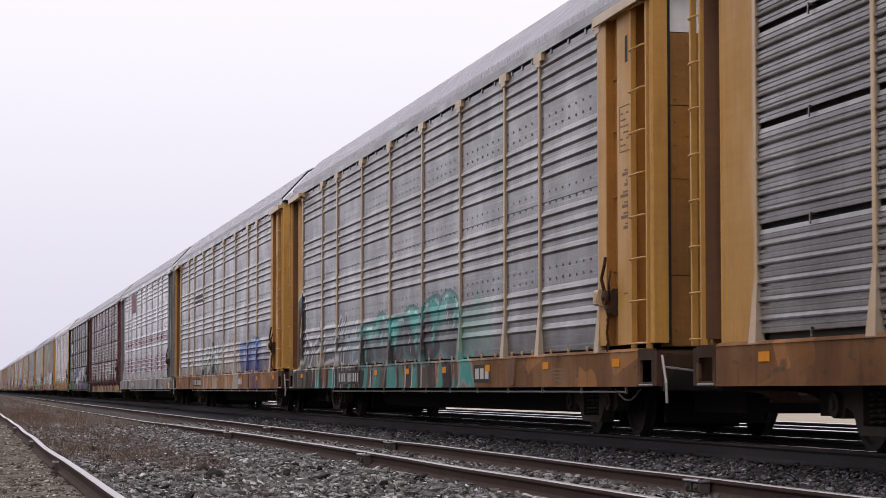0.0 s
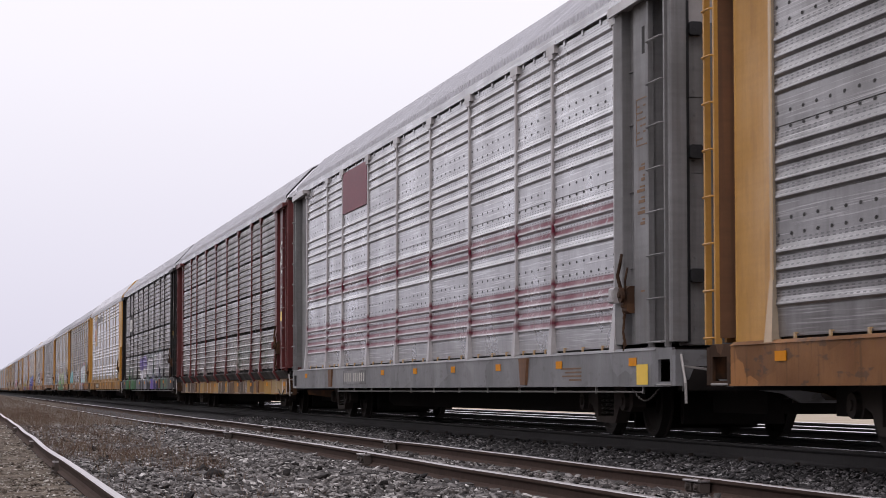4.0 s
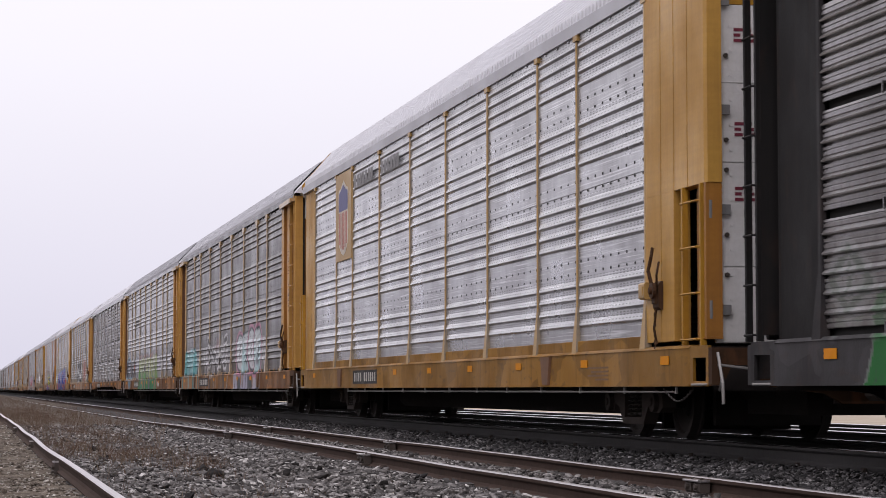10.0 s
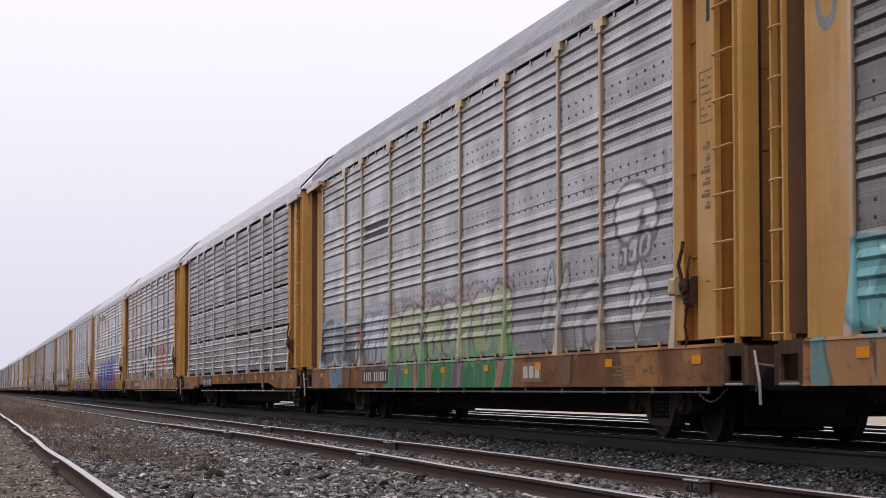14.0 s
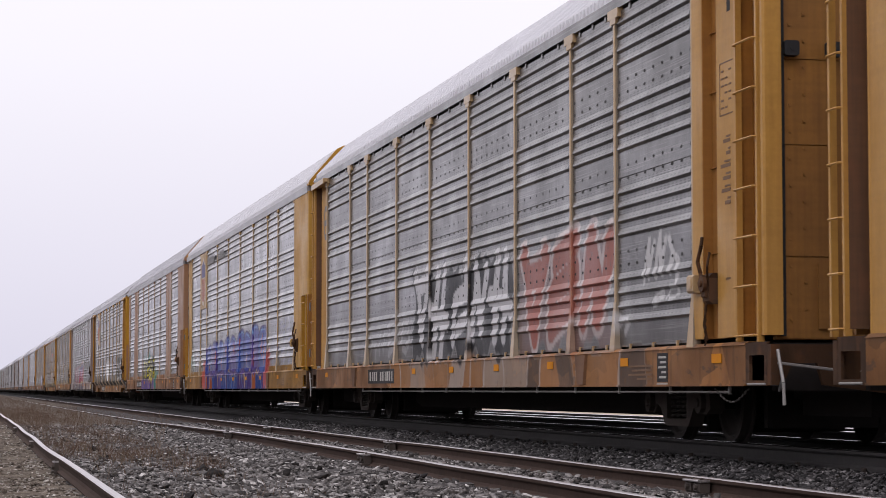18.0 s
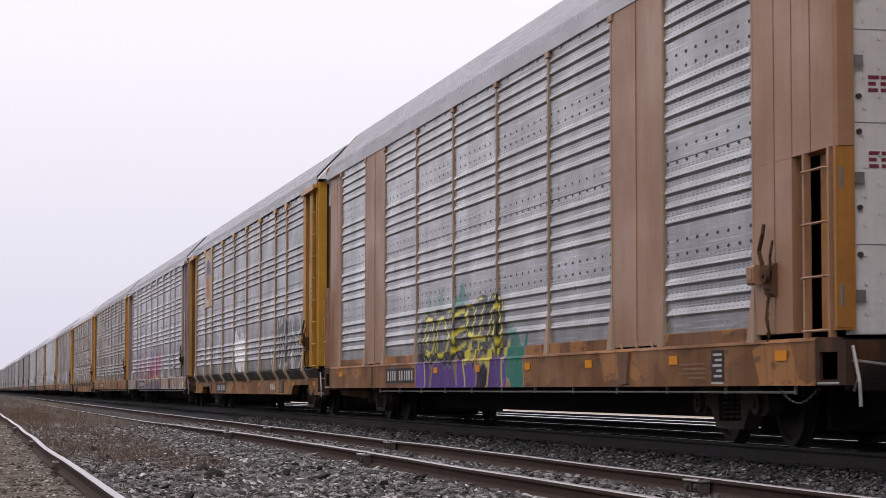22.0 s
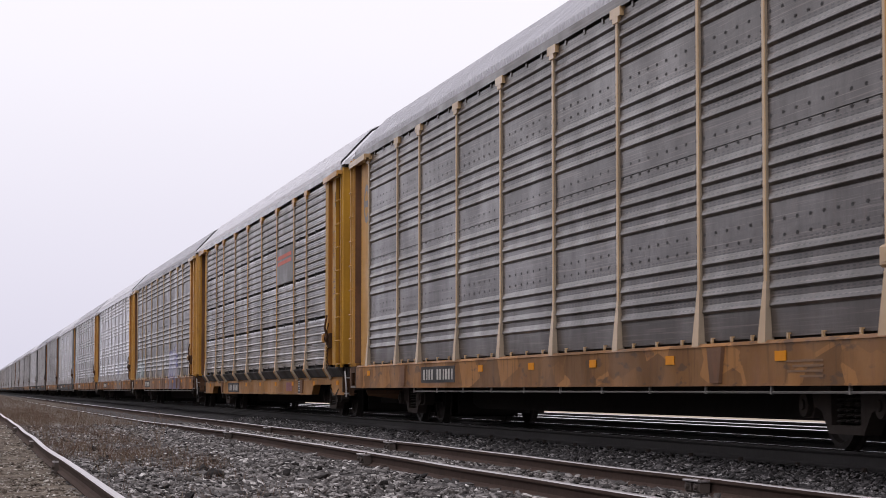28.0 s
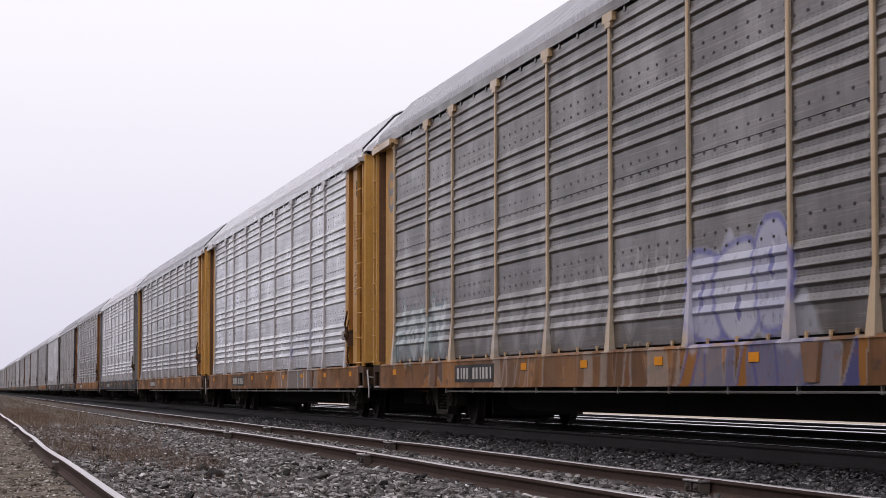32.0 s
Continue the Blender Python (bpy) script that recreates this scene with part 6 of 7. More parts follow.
INKY, NAVY = (0.026, 0.025, 0.030), (0.030, 0.032, 0.085)
PAINTED = {
    0: Spray(1, [on_sill(9.9, 27.6, [(0.05, 0.20, 0.18), (0.035, 0.035, 0.04), (0.05, 0.05, 0.055), (0.06, 0.26, 0.24), (0.10, 0.09, 0.08), (0.03, 0.03, 0.035)], (0.55, 0.56, 0.56), 0.9, width=(0.12, 0.55)),
                 wash(9.2, 10.0, 0.56, 1.0, (0.05, 0.30, 0.28), 0.9), wash(8.2, 10.4, 1.03, 1.85, (0.10, 0.33, 0.26), 0.42),
                 wash(18.9, 26.2, 1.03, 1.62, (0.10, 0.10, 0.11), 0.6), piece(18.9, 26.3, 1.03, 1.92, 5, fill=[(0.05, 0.052, 0.06)], line=(0.60, 0.61, 0.62), thick=0.10, cover=0.85),
                 wash(23.4, 24.6, 1.05, 1.4, (0.34, 0.20, 0.08), 0.5), wash(18.9, 20.6, 1.03, 1.75, (0.22, 0.34, 0.36), 0.5),
                 wash(10.3, 18.7, 1.03, 1.5, INKY, 0.8), bubble(10.3, 18.9, 1.02, 2.08, 6, fill=[(0.030, 0.030, 0.034), (0.045, 0.040, 0.05)], second=(0.045, 0.38, 0.33), split=0.52, line=(0.05, 0.15, 0.14), slit=(0.05, 0.34, 0.30), shine=(0.60, 0.62, 0.63), cover=0.9, grow=(0.72, 1.05)),
                 wash(26.4, 27.8, 1.0, 2.35, INKY, 0.95), bubble(25.9, 27.7, 1.02, 2.75, 1, fill=[INKY], line=(0.60, 0.58, 0.56), slit=(0.36, 0.19, 0.06), edge=(0.62, 0.61, 0.6), second=(0.10, 0.26, 0.30), split=0.9, cover=0.95)]),
    1: Spray(2, [on_sill(8.8, 18.6, [(0.42, 0.38, 0.34), (0.38, 0.42, 0.34), (0.30, 0.16, 0.08), (0.46, 0.42, 0.40), (0.38, 0.20, 0.10), (0.10, 0.11, 0.08)], (0.45, 0.16, 0.12), 0.8, width=(0.12, 0.5)), on_sill(2.6, 7.4, [(0.26, 0.12, 0.05), (0.10, 0.05, 0.14), (0.30, 0.14, 0.05)], None, 0.55),
                 wash(13.3, 18.6, 1.03, 1.62, (0.055, 0.058, 0.060), 0.8), piece(13.3, 18.9, 1.05, 1.98, 5, fill=[(0.62, 0.64, 0.60), (0.42, 0.46, 0.42)], line=(0.04, 0.045, 0.045), thick=0.105, cover=0.88),
                 piece(19.0, 20.2, 1.15, 1.9, 2, fill=[WHT], thick=0.07, cover=0.6), wash(9.0, 12.9, 1.03, 1.62, (0.44, 0.42, 0.38), 0.5),
                 piece(9.0, 13.2, 1.05, 1.95, 4, fill=[(0.58, 0.56, 0.50), (0.48, 0.52, 0.42)], line=(0.40, 0.16, 0.10), thick=0.11, cover=0.68), wash(4.3, 9.0, 1.03, 1.42, (0.045, 0.030, 0.10), 0.82),
                 bubble(4.9, 9.1, 1.04, 1.90, 5, fill=[(0.045, 0.07, 0.26), (0.05, 0.10, 0.34)], second=(0.11, 0.24, 0.56), line=(0.035, 0.025, 0.09), slit=(0.05, 0.03, 0.11), shine=(0.30, 0.40, 0.62), cover=0.88, grow=(0.86, 1.0)),
                 wash(2.9, 5.0, 1.03, 1.58, (0.050, 0.034, 0.085), 0.62), piece(2.95, 4.7, 1.78, 2.28, 3, fill=[(0.05, 0.05, 0.06)], thick=0.11, cover=0.6)]),
    2: Spray(3, [dict(u=(2.8, 26.2), z=(1.15, 2.95), how="bands", fill=[MAR], bands=[(1.375, 0.044), (1.532, 0.044), (1.689, 0.044), (1.846, 0.044), (2.497, 0.044), (2.654, 0.044)], cover=0.98)]),
    3: Spray(4, [piece(3.2, 6.6, 1.1, 1.9, 3, fill=[(0.12, 0.20, 0.15)], line=(0.40, 0.42, 0.40), thick=0.09, cover=0.42), piece(7.6, 10.2, 1.1, 1.98, 3, fill=[(0.07, 0.14, 0.10)], line=(0.48, 0.50, 0.47), halo=(0.20, 0.07, 0.07), thick=0.10, cover=0.5), piece(10.4, 13.0, 1.1, 1.95, 3, fill=[GRY], line=(0.55, 0.54, 0.50), hollow=True, thick=0.08, cover=0.6),
                 piece(13.2, 15.8, 1.12, 1.95, 3, fill=[(0.24, 0.09, 0.09)], line=(0.44, 0.40, 0.40), thick=0.09, cover=0.4), piece(15.9, 20.6, 1.12, 2.02, 6, fill=[(0.22, 0.21, 0.21)], line=(0.48, 0.48, 0.48), thick=0.08, cover=0.4),
                 on_sill(1.0, 27.5, [(0.06, 0.052, 0.045), (0.42, 0.25, 0.07), (0.30, 0.17, 0.06), (0.10, 0.07, 0.05), (0.36, 0.27, 0.15), (0.08, 0.07, 0.06)], WHT, 0.8, (0.47, 0.80), (0.3, 1.3))]),
    4: Spray(5, [on_sill(18.8, 25.2, [(0.025, 0.12, 0.035), (0.035, 0.16, 0.05), (0.03, 0.09, 0.04)], (0.3, 0.4, 0.32), 0.9), on_sill(12.9, 18.8, [(0.07, 0.07, 0.075), (0.16, 0.16, 0.17), (0.035, 0.035, 0.04), (0.28, 0.27, 0.30)], WHT, 0.9, width=(0.4, 1.1)), on_sill(6.6, 12.9, [(0.12, 0.075, 0.30), (0.05, 0.035, 0.12), (0.16, 0.11, 0.38), (0.03, 0.03, 0.034)], (0.4, 0.36, 0.5), 0.95, width=(0.5, 1.6)), on_sill(2.4, 6.6, [(0.06, 0.06, 0.06), (0.09, 0.10, 0.09), (0.10, 0.19, 0.13), (0.05, 0.05, 0.05)], (0.3, 0.3, 0.3), 0.75),
                 piece(18.9, 26.2, 1.08, 1.75, 6, fill=[(0.10, 0.15, 0.11)], line=(0.34, 0.36, 0.35), thick=0.07, cover=0.45), wash(18.9, 25.8, 1.03, 1.22, (0.05, 0.16, 0.06), 0.6), wash(14.0, 17.6, 1.03, 1.42, (0.66, 0.65, 0.69), 0.92), bubble(13.9, 17.7, 1.40, 1.98, 4, fill=[(0.16, 0.11, 0.40)], second=(0.22, 0.17, 0.50), line=(0.10, 0.06, 0.22), shine=(0.50, 0.48, 0.62), cover=0.88),
                 wash(6.9, 13.0, 1.03, 1.26, (0.16, 0.12, 0.36), 0.75), bubble(10.2, 13.1, 1.05, 2.02, 3, fill=[(0.60, 0.60, 0.62), (0.52, 0.51, 0.56)], slit=(0.03, 0.03, 0.035), line=(0.045, 0.06, 0.055), halo=(0.20, 0.24, 0.24), cover=0.92), bubble(6.8, 10.15, 1.05, 2.05, 3, fill=[(0.62, 0.62, 0.64), (0.50, 0.49, 0.56)], slit=(0.03, 0.03, 0.04), line=(0.04, 0.05, 0.05), halo=(0.22, 0.26, 0.26), cover=0.92),
                 piece(5.5, 6.7, 1.08, 1.9, 2, fill=[(0.2, 0.2, 0.21)], line=(0.45, 0.45, 0.46), thick=0.08, cover=0.6), wash(2.9, 5.2, 1.05, 2.1, (0.10, 0.10, 0.10), 0.5), piece(2.9, 5.3, 1.62, 2.3, 4, fill=[WHT], line=(0.06, 0.06, 0.06), thick=0.10, cover=0.7), piece(2.9, 5.3, 1.06, 1.66, 4, fill=[WHT], line=(0.06, 0.06, 0.06), thick=0.10, cover=0.7)]),
    6: Spray(7, [on_sill(21.6, 27.0, [(0.16, 0.36, 0.36), (0.10, 0.26, 0.28), (0.36, 0.20, 0.10)], (0.05, 0.12, 0.14), 0.8), on_sill(13.4, 20.2, [(0.14, 0.10, 0.07), (0.20, 0.12, 0.06), (0.11, 0.10, 0.10), (0.26, 0.13, 0.05)], (0.55, 0.54, 0.54), 0.75, width=(0.25, 0.9)), on_sill(6.4, 12.0, [(0.44, 0.43, 0.50), (0.10, 0.115, 0.13), (0.40, 0.39, 0.48), (0.12, 0.13, 0.15)], BLK, 0.93, width=(0.25, 0.7)),
                 bubble(22.7, 26.3, 1.05, 1.92, 3, fill=[(0.20, 0.46, 0.48), (0.26, 0.52, 0.54)], line=(0.07, 0.20, 0.22), slit=(0.10, 0.26, 0.28), shine=(0.50, 0.68, 0.70), cover=0.92), piece(19.9, 20.7, 1.08, 1.7, 1, fill=[WHT], thick=0.05, cover=0.6),
                 piece(14.0, 19.8, 1.04, 2.28, 4, fill=[(0.075, 0.07, 0.075)], line=(0.72, 0.71, 0.72), thick=0.062, halo=(0.11, 0.10, 0.105), cover=0.92), wash(16.2, 17.4, 1.75, 2.0, (0.30, 0.09, 0.13), 0.4),
                 wash(6.3, 11.9, 1.05, 1.9, (0.48, 0.22, 0.30), 0.35), bubble(6.8, 11.6, 1.03, 2.14, 4, fill=[(0.66, 0.68, 0.70), (0.50, 0.66, 0.68)], second=(0.62, 0.66, 0.68), slit=(0.045, 0.065, 0.075), line=(0.05, 0.07, 0.08), halo=(0.55, 0.26, 0.36), edge=(0.40, 0.42, 0.46), cover=0.96, grow=(0.90, 1.06)), piece(5.85, 6.6, 1.55, 1.98, 2, fill=[WHT], thick=0.10, cover=0.75), piece(5.85, 6.4, 1.2, 1.5, 1, fill=[WHT], thick=0.12, cover=0.7)]),
    7: Spray(8, [on_sill(9.6, 18.9, [(0.045, 0.20, 0.09), (0.055, 0.25, 0.12), (0.06, 0.22, 0.10), (0.36, 0.20, 0.14), (0.05, 0.24, 0.11), (0.13, 0.13, 0.20)], (0.07, 0.09, 0.12), 0.95, width=(0.12, 0.6)), wash(23.5, 24.9, 0.66, 1.0, (0.10, 0.24, 0.36), 0.85),
                 bubble(23.3, 26.2, 1.03, 2.02, 2, fill=[(0.075, 0.080, 0.105)], second=(0.11, 0.12, 0.15), line=(0.28, 0.46, 0.56), slit=(0.05, 0.05, 0.07), edge=(0.36, 0.48, 0.54), cover=0.88), bubble(21.4, 23.3, 1.03, 2.02, 1, fill=[(0.070, 0.068, 0.080)], line=(0.20, 0.19, 0.20), slit=(0.44, 0.42, 0.36), edge=(0.5, 0.5, 0.5), cover=0.85), wash(21.45, 21.65, 1.4, 1.65, (0.55, 0.10, 0.06), 0.9),
                 wash(18.9, 21.3, 1.05, 1.9, (0.10, 0.11, 0.16), 0.55), bubble(18.9, 21.2, 1.03, 2.10, 3, fill=[(0.52, 0.53, 0.60), (0.58, 0.58, 0.60)], slit=(0.09, 0.09, 0.14), line=(0.14, 0.15, 0.20), edge=(0.30, 0.36, 0.42), cover=0.75),
                 bubble(9.9, 18.9, 1.38, 2.12, 7, fill=[(0.46, 0.27, 0.22)], line=(0.10, 0.09, 0.14), cover=0.6), bubble(9.9, 18.9, 1.02, 2.0, 8, fill=[(0.33, 0.40, 0.17), (0.28, 0.37, 0.18), (0.38, 0.42, 0.24)], second=(0.42, 0.45, 0.28), split=0.5, slit=(0.08, 0.075, 0.12), line=(0.05, 0.048, 0.08), edge=(0.22, 0.2, 0.26), cover=0.9, grow=(0.94, 1.02)), wash(9.6, 18.8, 1.02, 1.16, (0.14, 0.36, 0.17), 0.75),
                 wash(8.4, 9.7, 1.2, 1.75, (0.24, 0.19, 0.30), 0.4), piece(5.3, 8.5, 1.03, 2.3, 2, fill=[(0.36, 0.355, 0.36)], line=(0.075, 0.075, 0.08), shine=(0.58, 0.57, 0.57), thick=0.10, cover=0.72), piece(2.95, 3.5, 2.3, 3.1, 1, fill=[(0.07, 0.07, 0.08)], thick=0.16, cover=0.4),
                 bubble(3.55, 4.85, 2.10, 2.92, 1, fill=[(0.56, 0.55, 0.55)], line=(0.075, 0.07, 0.07), slit=(0.09, 0.085, 0.085), edge=(0.2, 0.2, 0.2), cover=0.9), bubble(3.6, 4.9, 1.95, 2.25, 3, fill=[(0.60, 0.59, 0.59)], line=(0.10, 0.10, 0.10), cover=0.85), piece(3.75, 4.6, 1.12, 1.98, 1, fill=[(0.56, 0.55, 0.55)], line=(0.09, 0.09, 0.095), thick=0.09, cover=0.8)]),
    8: Spray(9, [piece(8.0, 12.7, 1.08, 1.8, 4, fill=[(0.55, 0.55, 0.57)], line=(0.12, 0.12, 0.13), thick=0.10, cover=0.72), wash(11.0, 12.8, 1.05, 1.5, (0.5, 0.5, 0.52), 0.55), on_sill(7.0, 21.0, [(0.05, 0.032, 0.022), (0.20, 0.10, 0.04), (0.10, 0.055, 0.03)], None, 0.65, width=(0.4, 1.2))]),
    9: Spray(10, [on_sill(4.2, 19.0, [(0.34, 0.27, 0.22), (0.40, 0.34, 0.30), (0.32, 0.16, 0.07), (0.10, 0.08, 0.07), (0.34, 0.17, 0.08)], (0.45, 0.42, 0.40), 0.7, width=(0.4, 1.4)), wash(10.5, 17.3, 1.03, 2.40, (0.028, 0.028, 0.032), 0.94),
                  piece(10.4, 17.3, 1.05, 2.62, 5, fill=[(0.60, 0.59, 0.60)], thick=0.10, cover=0.95), piece(17.5, 19.6, 1.05, 1.9, 2, fill=[(0.45, 0.45, 0.45)], thick=0.09, cover=0.5), piece(19.8, 21.4, 1.05, 1.7, 2, fill=[(0.4, 0.4, 0.4)], thick=0.06, cover=0.35),
                  wash(5.9, 10.1, 1.05, 2.3, (0.30, 0.11, 0.085), 0.35), piece(5.7, 10.1, 1.03, 2.66, 3, fill=[(0.42, 0.105, 0.065), (0.38, 0.12, 0.085)], line=(0.60, 0.52, 0.50), thick=0.115, cover=0.85), piece(3.3, 4.5, 1.62, 2.25, 3, fill=[(0.66, 0.65, 0.65)], thick=0.085, cover=0.85), piece(3.3, 4.2, 1.42, 1.62, 2, fill=[(0.66, 0.65, 0.65)], thick=0.12, cover=0.7), piece(5.05, 5.6, 1.1, 1.5, 1, fill=[WHT], thick=0.12, cover=0.75)]),
    10: Spray(11, [on_sill(7.3, 21.8, [(0.022, 0.050, 0.20), (0.050, 0.026, 0.13), (0.065, 0.036, 0.17), (0.034, 0.034, 0.16), (0.055, 0.032, 0.15), (0.30, 0.075, 0.025), (0.024, 0.060, 0.22), (0.050, 0.030, 0.14)], (0.12, 0.24, 0.48), 0.98, width=(0.35, 1.1)), wash(21.4, 22.6, 0.62, 1.45, (0.46, 0.09, 0.07), 0.9), wash(6.9, 7.6, 0.62, 1.62, (0.44, 0.09, 0.09), 0.88),
                   wash(7.4, 21.7, 1.00, 1.72, (0.085, 0.05, 0.24), 0.95), bubble(7.5, 21.7, 1.01, 2.22, 9, fill=[(0.050, 0.075, 0.30), (0.085, 0.055, 0.26), (0.045, 0.10, 0.36)], second=(0.07, 0.10, 0.42), split=0.6, slit=(0.46, 0.11, 0.05), line=(0.05, 0.03, 0.13), shine=(0.24, 0.46, 0.72), cover=0.93, grow=(0.78, 1.05)),
                   piece(3.3, 6.9, 1.1, 1.9, 4, fill=[(0.10, 0.12, 0.34)], thick=0.05, cover=0.5), piece(3.6, 5.4, 1.75, 2.2, 3, fill=[(0.10, 0.12, 0.34)], thick=0.08, cover=0.5), piece(25.3, 27.0, 1.03, 1.65, 2, fill=[(0.52, 0.62, 0.58)], line=(0.4, 0.5, 0.48), thick=0.10, cover=0.7)]),
    11: Spray(12, [wash(11.4, 12.9, 0.62, 1.38, (0.020, 0.20, 0.16), 0.9), wash(14.8, 15.9, 1.72, 2.0, (0.06, 0.27, 0.23), 0.75), wash(16.9, 17.7, 1.75, 2.0, (0.06, 0.27, 0.23), 0.6),
                   on_sill(12.3, 18.6, [(0.12, 0.07, 0.30), (0.10, 0.06, 0.22), (0.14, 0.085, 0.34), (0.03, 0.025, 0.05), (0.12, 0.07, 0.28)], (0.68, 0.60, 0.08), 0.96),
                   wash(12.6, 18.5, 1.0, 1.62, INKY, 0.97), bubble(12.6, 18.5, 1.0, 2.0, 6, fill=[INKY, (0.034, 0.033, 0.034)], slit=(0.68, 0.60, 0.07), shine=(0.68, 0.60, 0.08), cover=0.97, grow=(0.86, 1.0)),
                   piece(12.7, 18.4, 0.98, 1.8, 5, fill=[(0.70, 0.62, 0.07)], line=INKY, thick=0.045, cover=0.97), wash(12.5, 15.4, 1.0, 1.06, (0.66, 0.58, 0.08), 0.85)]),
    12: Spray(13, [wash(13.4, 15.8, 1.03, 2.08, (0.86, 0.85, 0.85), 0.98), wash(14.0, 15.2, 2.0, 2.22, (0.66, 0.65, 0.65), 0.6), wash(8.0, 8.25, 1.15, 1.5, (0.62, 0.6, 0.6), 0.7), piece(8.4, 12.6, 1.2, 2.0, 4, fill=[(0.36, 0.20, 0.20)], thick=0.05, cover=0.25), wash(2.95, 7.1, 1.2, 2.1, (0.10, 0.098, 0.10), 0.62), piece(2.95, 7.2, 1.06, 2.4, 4, fill=[(0.065, 0.063, 0.065)], line=(0.56, 0.55, 0.54), thick=0.085, cover=0.8), wash(4.3, 4.7, 1.06, 1.3, (0.66, 0.65, 0.64), 0.9)]),
    13: Spray(14, [on_sill(10.3, 24.0, [(0.05, 0.05, 0.08), (0.14, 0.05, 0.07), (0.06, 0.06, 0.10), (0.24, 0.17, 0.15), (0.045, 0.045, 0.09)], (0.40, 0.30, 0.28), 0.88, width=(0.2, 0.8)), wash(16.6, 24.4, 1.03, 1.6, (0.12, 0.11, 0.13), 0.5), wash(10.2, 17.6, 1.02, 1.4, NAVY, 0.8),
                   bubble(17.7, 23.0, 1.04, 2.12, 4, fill=[(0.42, 0.24, 0.27), (0.36, 0.16, 0.20)], second=(0.44, 0.33, 0.36), slit=(0.30, 0.06, 0.08), line=(0.30, 0.07, 0.09), edge=(0.58, 0.46, 0.36), halo=(0.30, 0.27, 0.28), cover=0.75), bubble(11.4, 16.3, 1.02, 2.28, 3, fill=[(0.42, 0.10, 0.14), (0.30, 0.22, 0.40)], second=(0.26, 0.36, 0.52), split=0.5, slit=(0.32, 0.05, 0.08), line=(0.36, 0.06, 0.08), halo=(0.56, 0.44, 0.26), edge=(0.56, 0.46, 0.32), cover=0.88, grow=(0.9, 1.05)),
                   piece(5.2, 10.2, 1.45, 2.05, 7, fill=[(0.05, 0.05, 0.055)], thick=0.09, cover=0.62), piece(2.9, 10.1, 1.1, 1.6, 9, fill=[(0.05, 0.05, 0.055)], thick=0.09, cover=0.6), piece(2.9, 5.0, 1.6, 2.2, 3, fill=[(0.055, 0.055, 0.06)], thick=0.08, cover=0.55)]),
    15: Spray(15, [on_sill(1.0, 27.5, [(0.44, 0.22, 0.07), (0.36, 0.18, 0.06)], None, 0.4, (0.47, 0.80), (0.8, 2.5))]),
    16: Spray(16, [on_sill(5.6, 10.4, [(0.13, 0.135, 0.20), (0.17, 0.165, 0.20), (0.28, 0.12, 0.03), (0.14, 0.14, 0.22), (0.06, 0.07, 0.18)], (0.08, 0.09, 0.24), 0.85, width=(0.2, 0.7)), on_sill(10.4, 18.8, [(0.20, 0.10, 0.05), (0.14, 0.08, 0.05), (0.34, 0.30, 0.26), (0.30, 0.14, 0.05)], (0.4, 0.36, 0.34), 0.5, width=(0.15, 0.5)), wash(22.0, 23.0, 0.62, 1.0, (0.07, 0.07, 0.08), 0.7),
                   wash(22.3, 26.2, 1.05, 1.75, (0.34, 0.42, 0.44), 0.4), piece(22.0, 26.3, 1.04, 1.95, 4, fill=[(0.50, 0.58, 0.60), (0.55, 0.58, 0.58)], line=(0.16, 0.22, 0.24), thick=0.10, cover=0.72), piece(18.3, 20.6, 1.06, 1.75, 2, fill=[(0.46, 0.45, 0.44)], line=(0.24, 0.23, 0.23), thick=0.09, cover=0.42),
                   piece(11.9, 18.2, 1.06, 1.98, 6, fill=[(0.44, 0.43, 0.42)], line=(0.24, 0.23, 0.23), thick=0.08, cover=0.46), piece(11.0, 12.3, 1.3, 2.2, 2, fill=[(0.45, 0.44, 0.44)], thick=0.05, cover=0.4), wash(7.5, 10.2, 1.04, 1.92, (0.46, 0.46, 0.56), 0.72), bubble(7.4, 10.3, 1.04, 2.08, 3, fill=[(0.46, 0.46, 0.58), (0.52, 0.52, 0.60)], slit=(0.13, 0.13, 0.36), line=(0.18, 0.18, 0.42), edge=(0.62, 0.62, 0.70), cover=0.82), wash(6.7, 7.4, 0.9, 1.3, (0.40, 0.40, 0.46), 0.6)]),
    17: Spray(17, [piece(6.0, 11.0, 1.1, 1.95, 4, fill=[(0.20, 0.22, 0.36), (0.45, 0.46, 0.52)], line=(0.5, 0.5, 0.52), thick=0.11, cover=0.6), on_sill(6, 12, [(0.20, 0.20, 0.20), (0.30, 0.20, 0.14)], WHT, 0.7)]),
    18: Spray(18, [piece(8.0, 17.0, 1.1, 1.8, 6, fill=[(0.42, 0.42, 0.42)], line=(0.25, 0.25, 0.25), thick=0.10, cover=0.5)]),
}

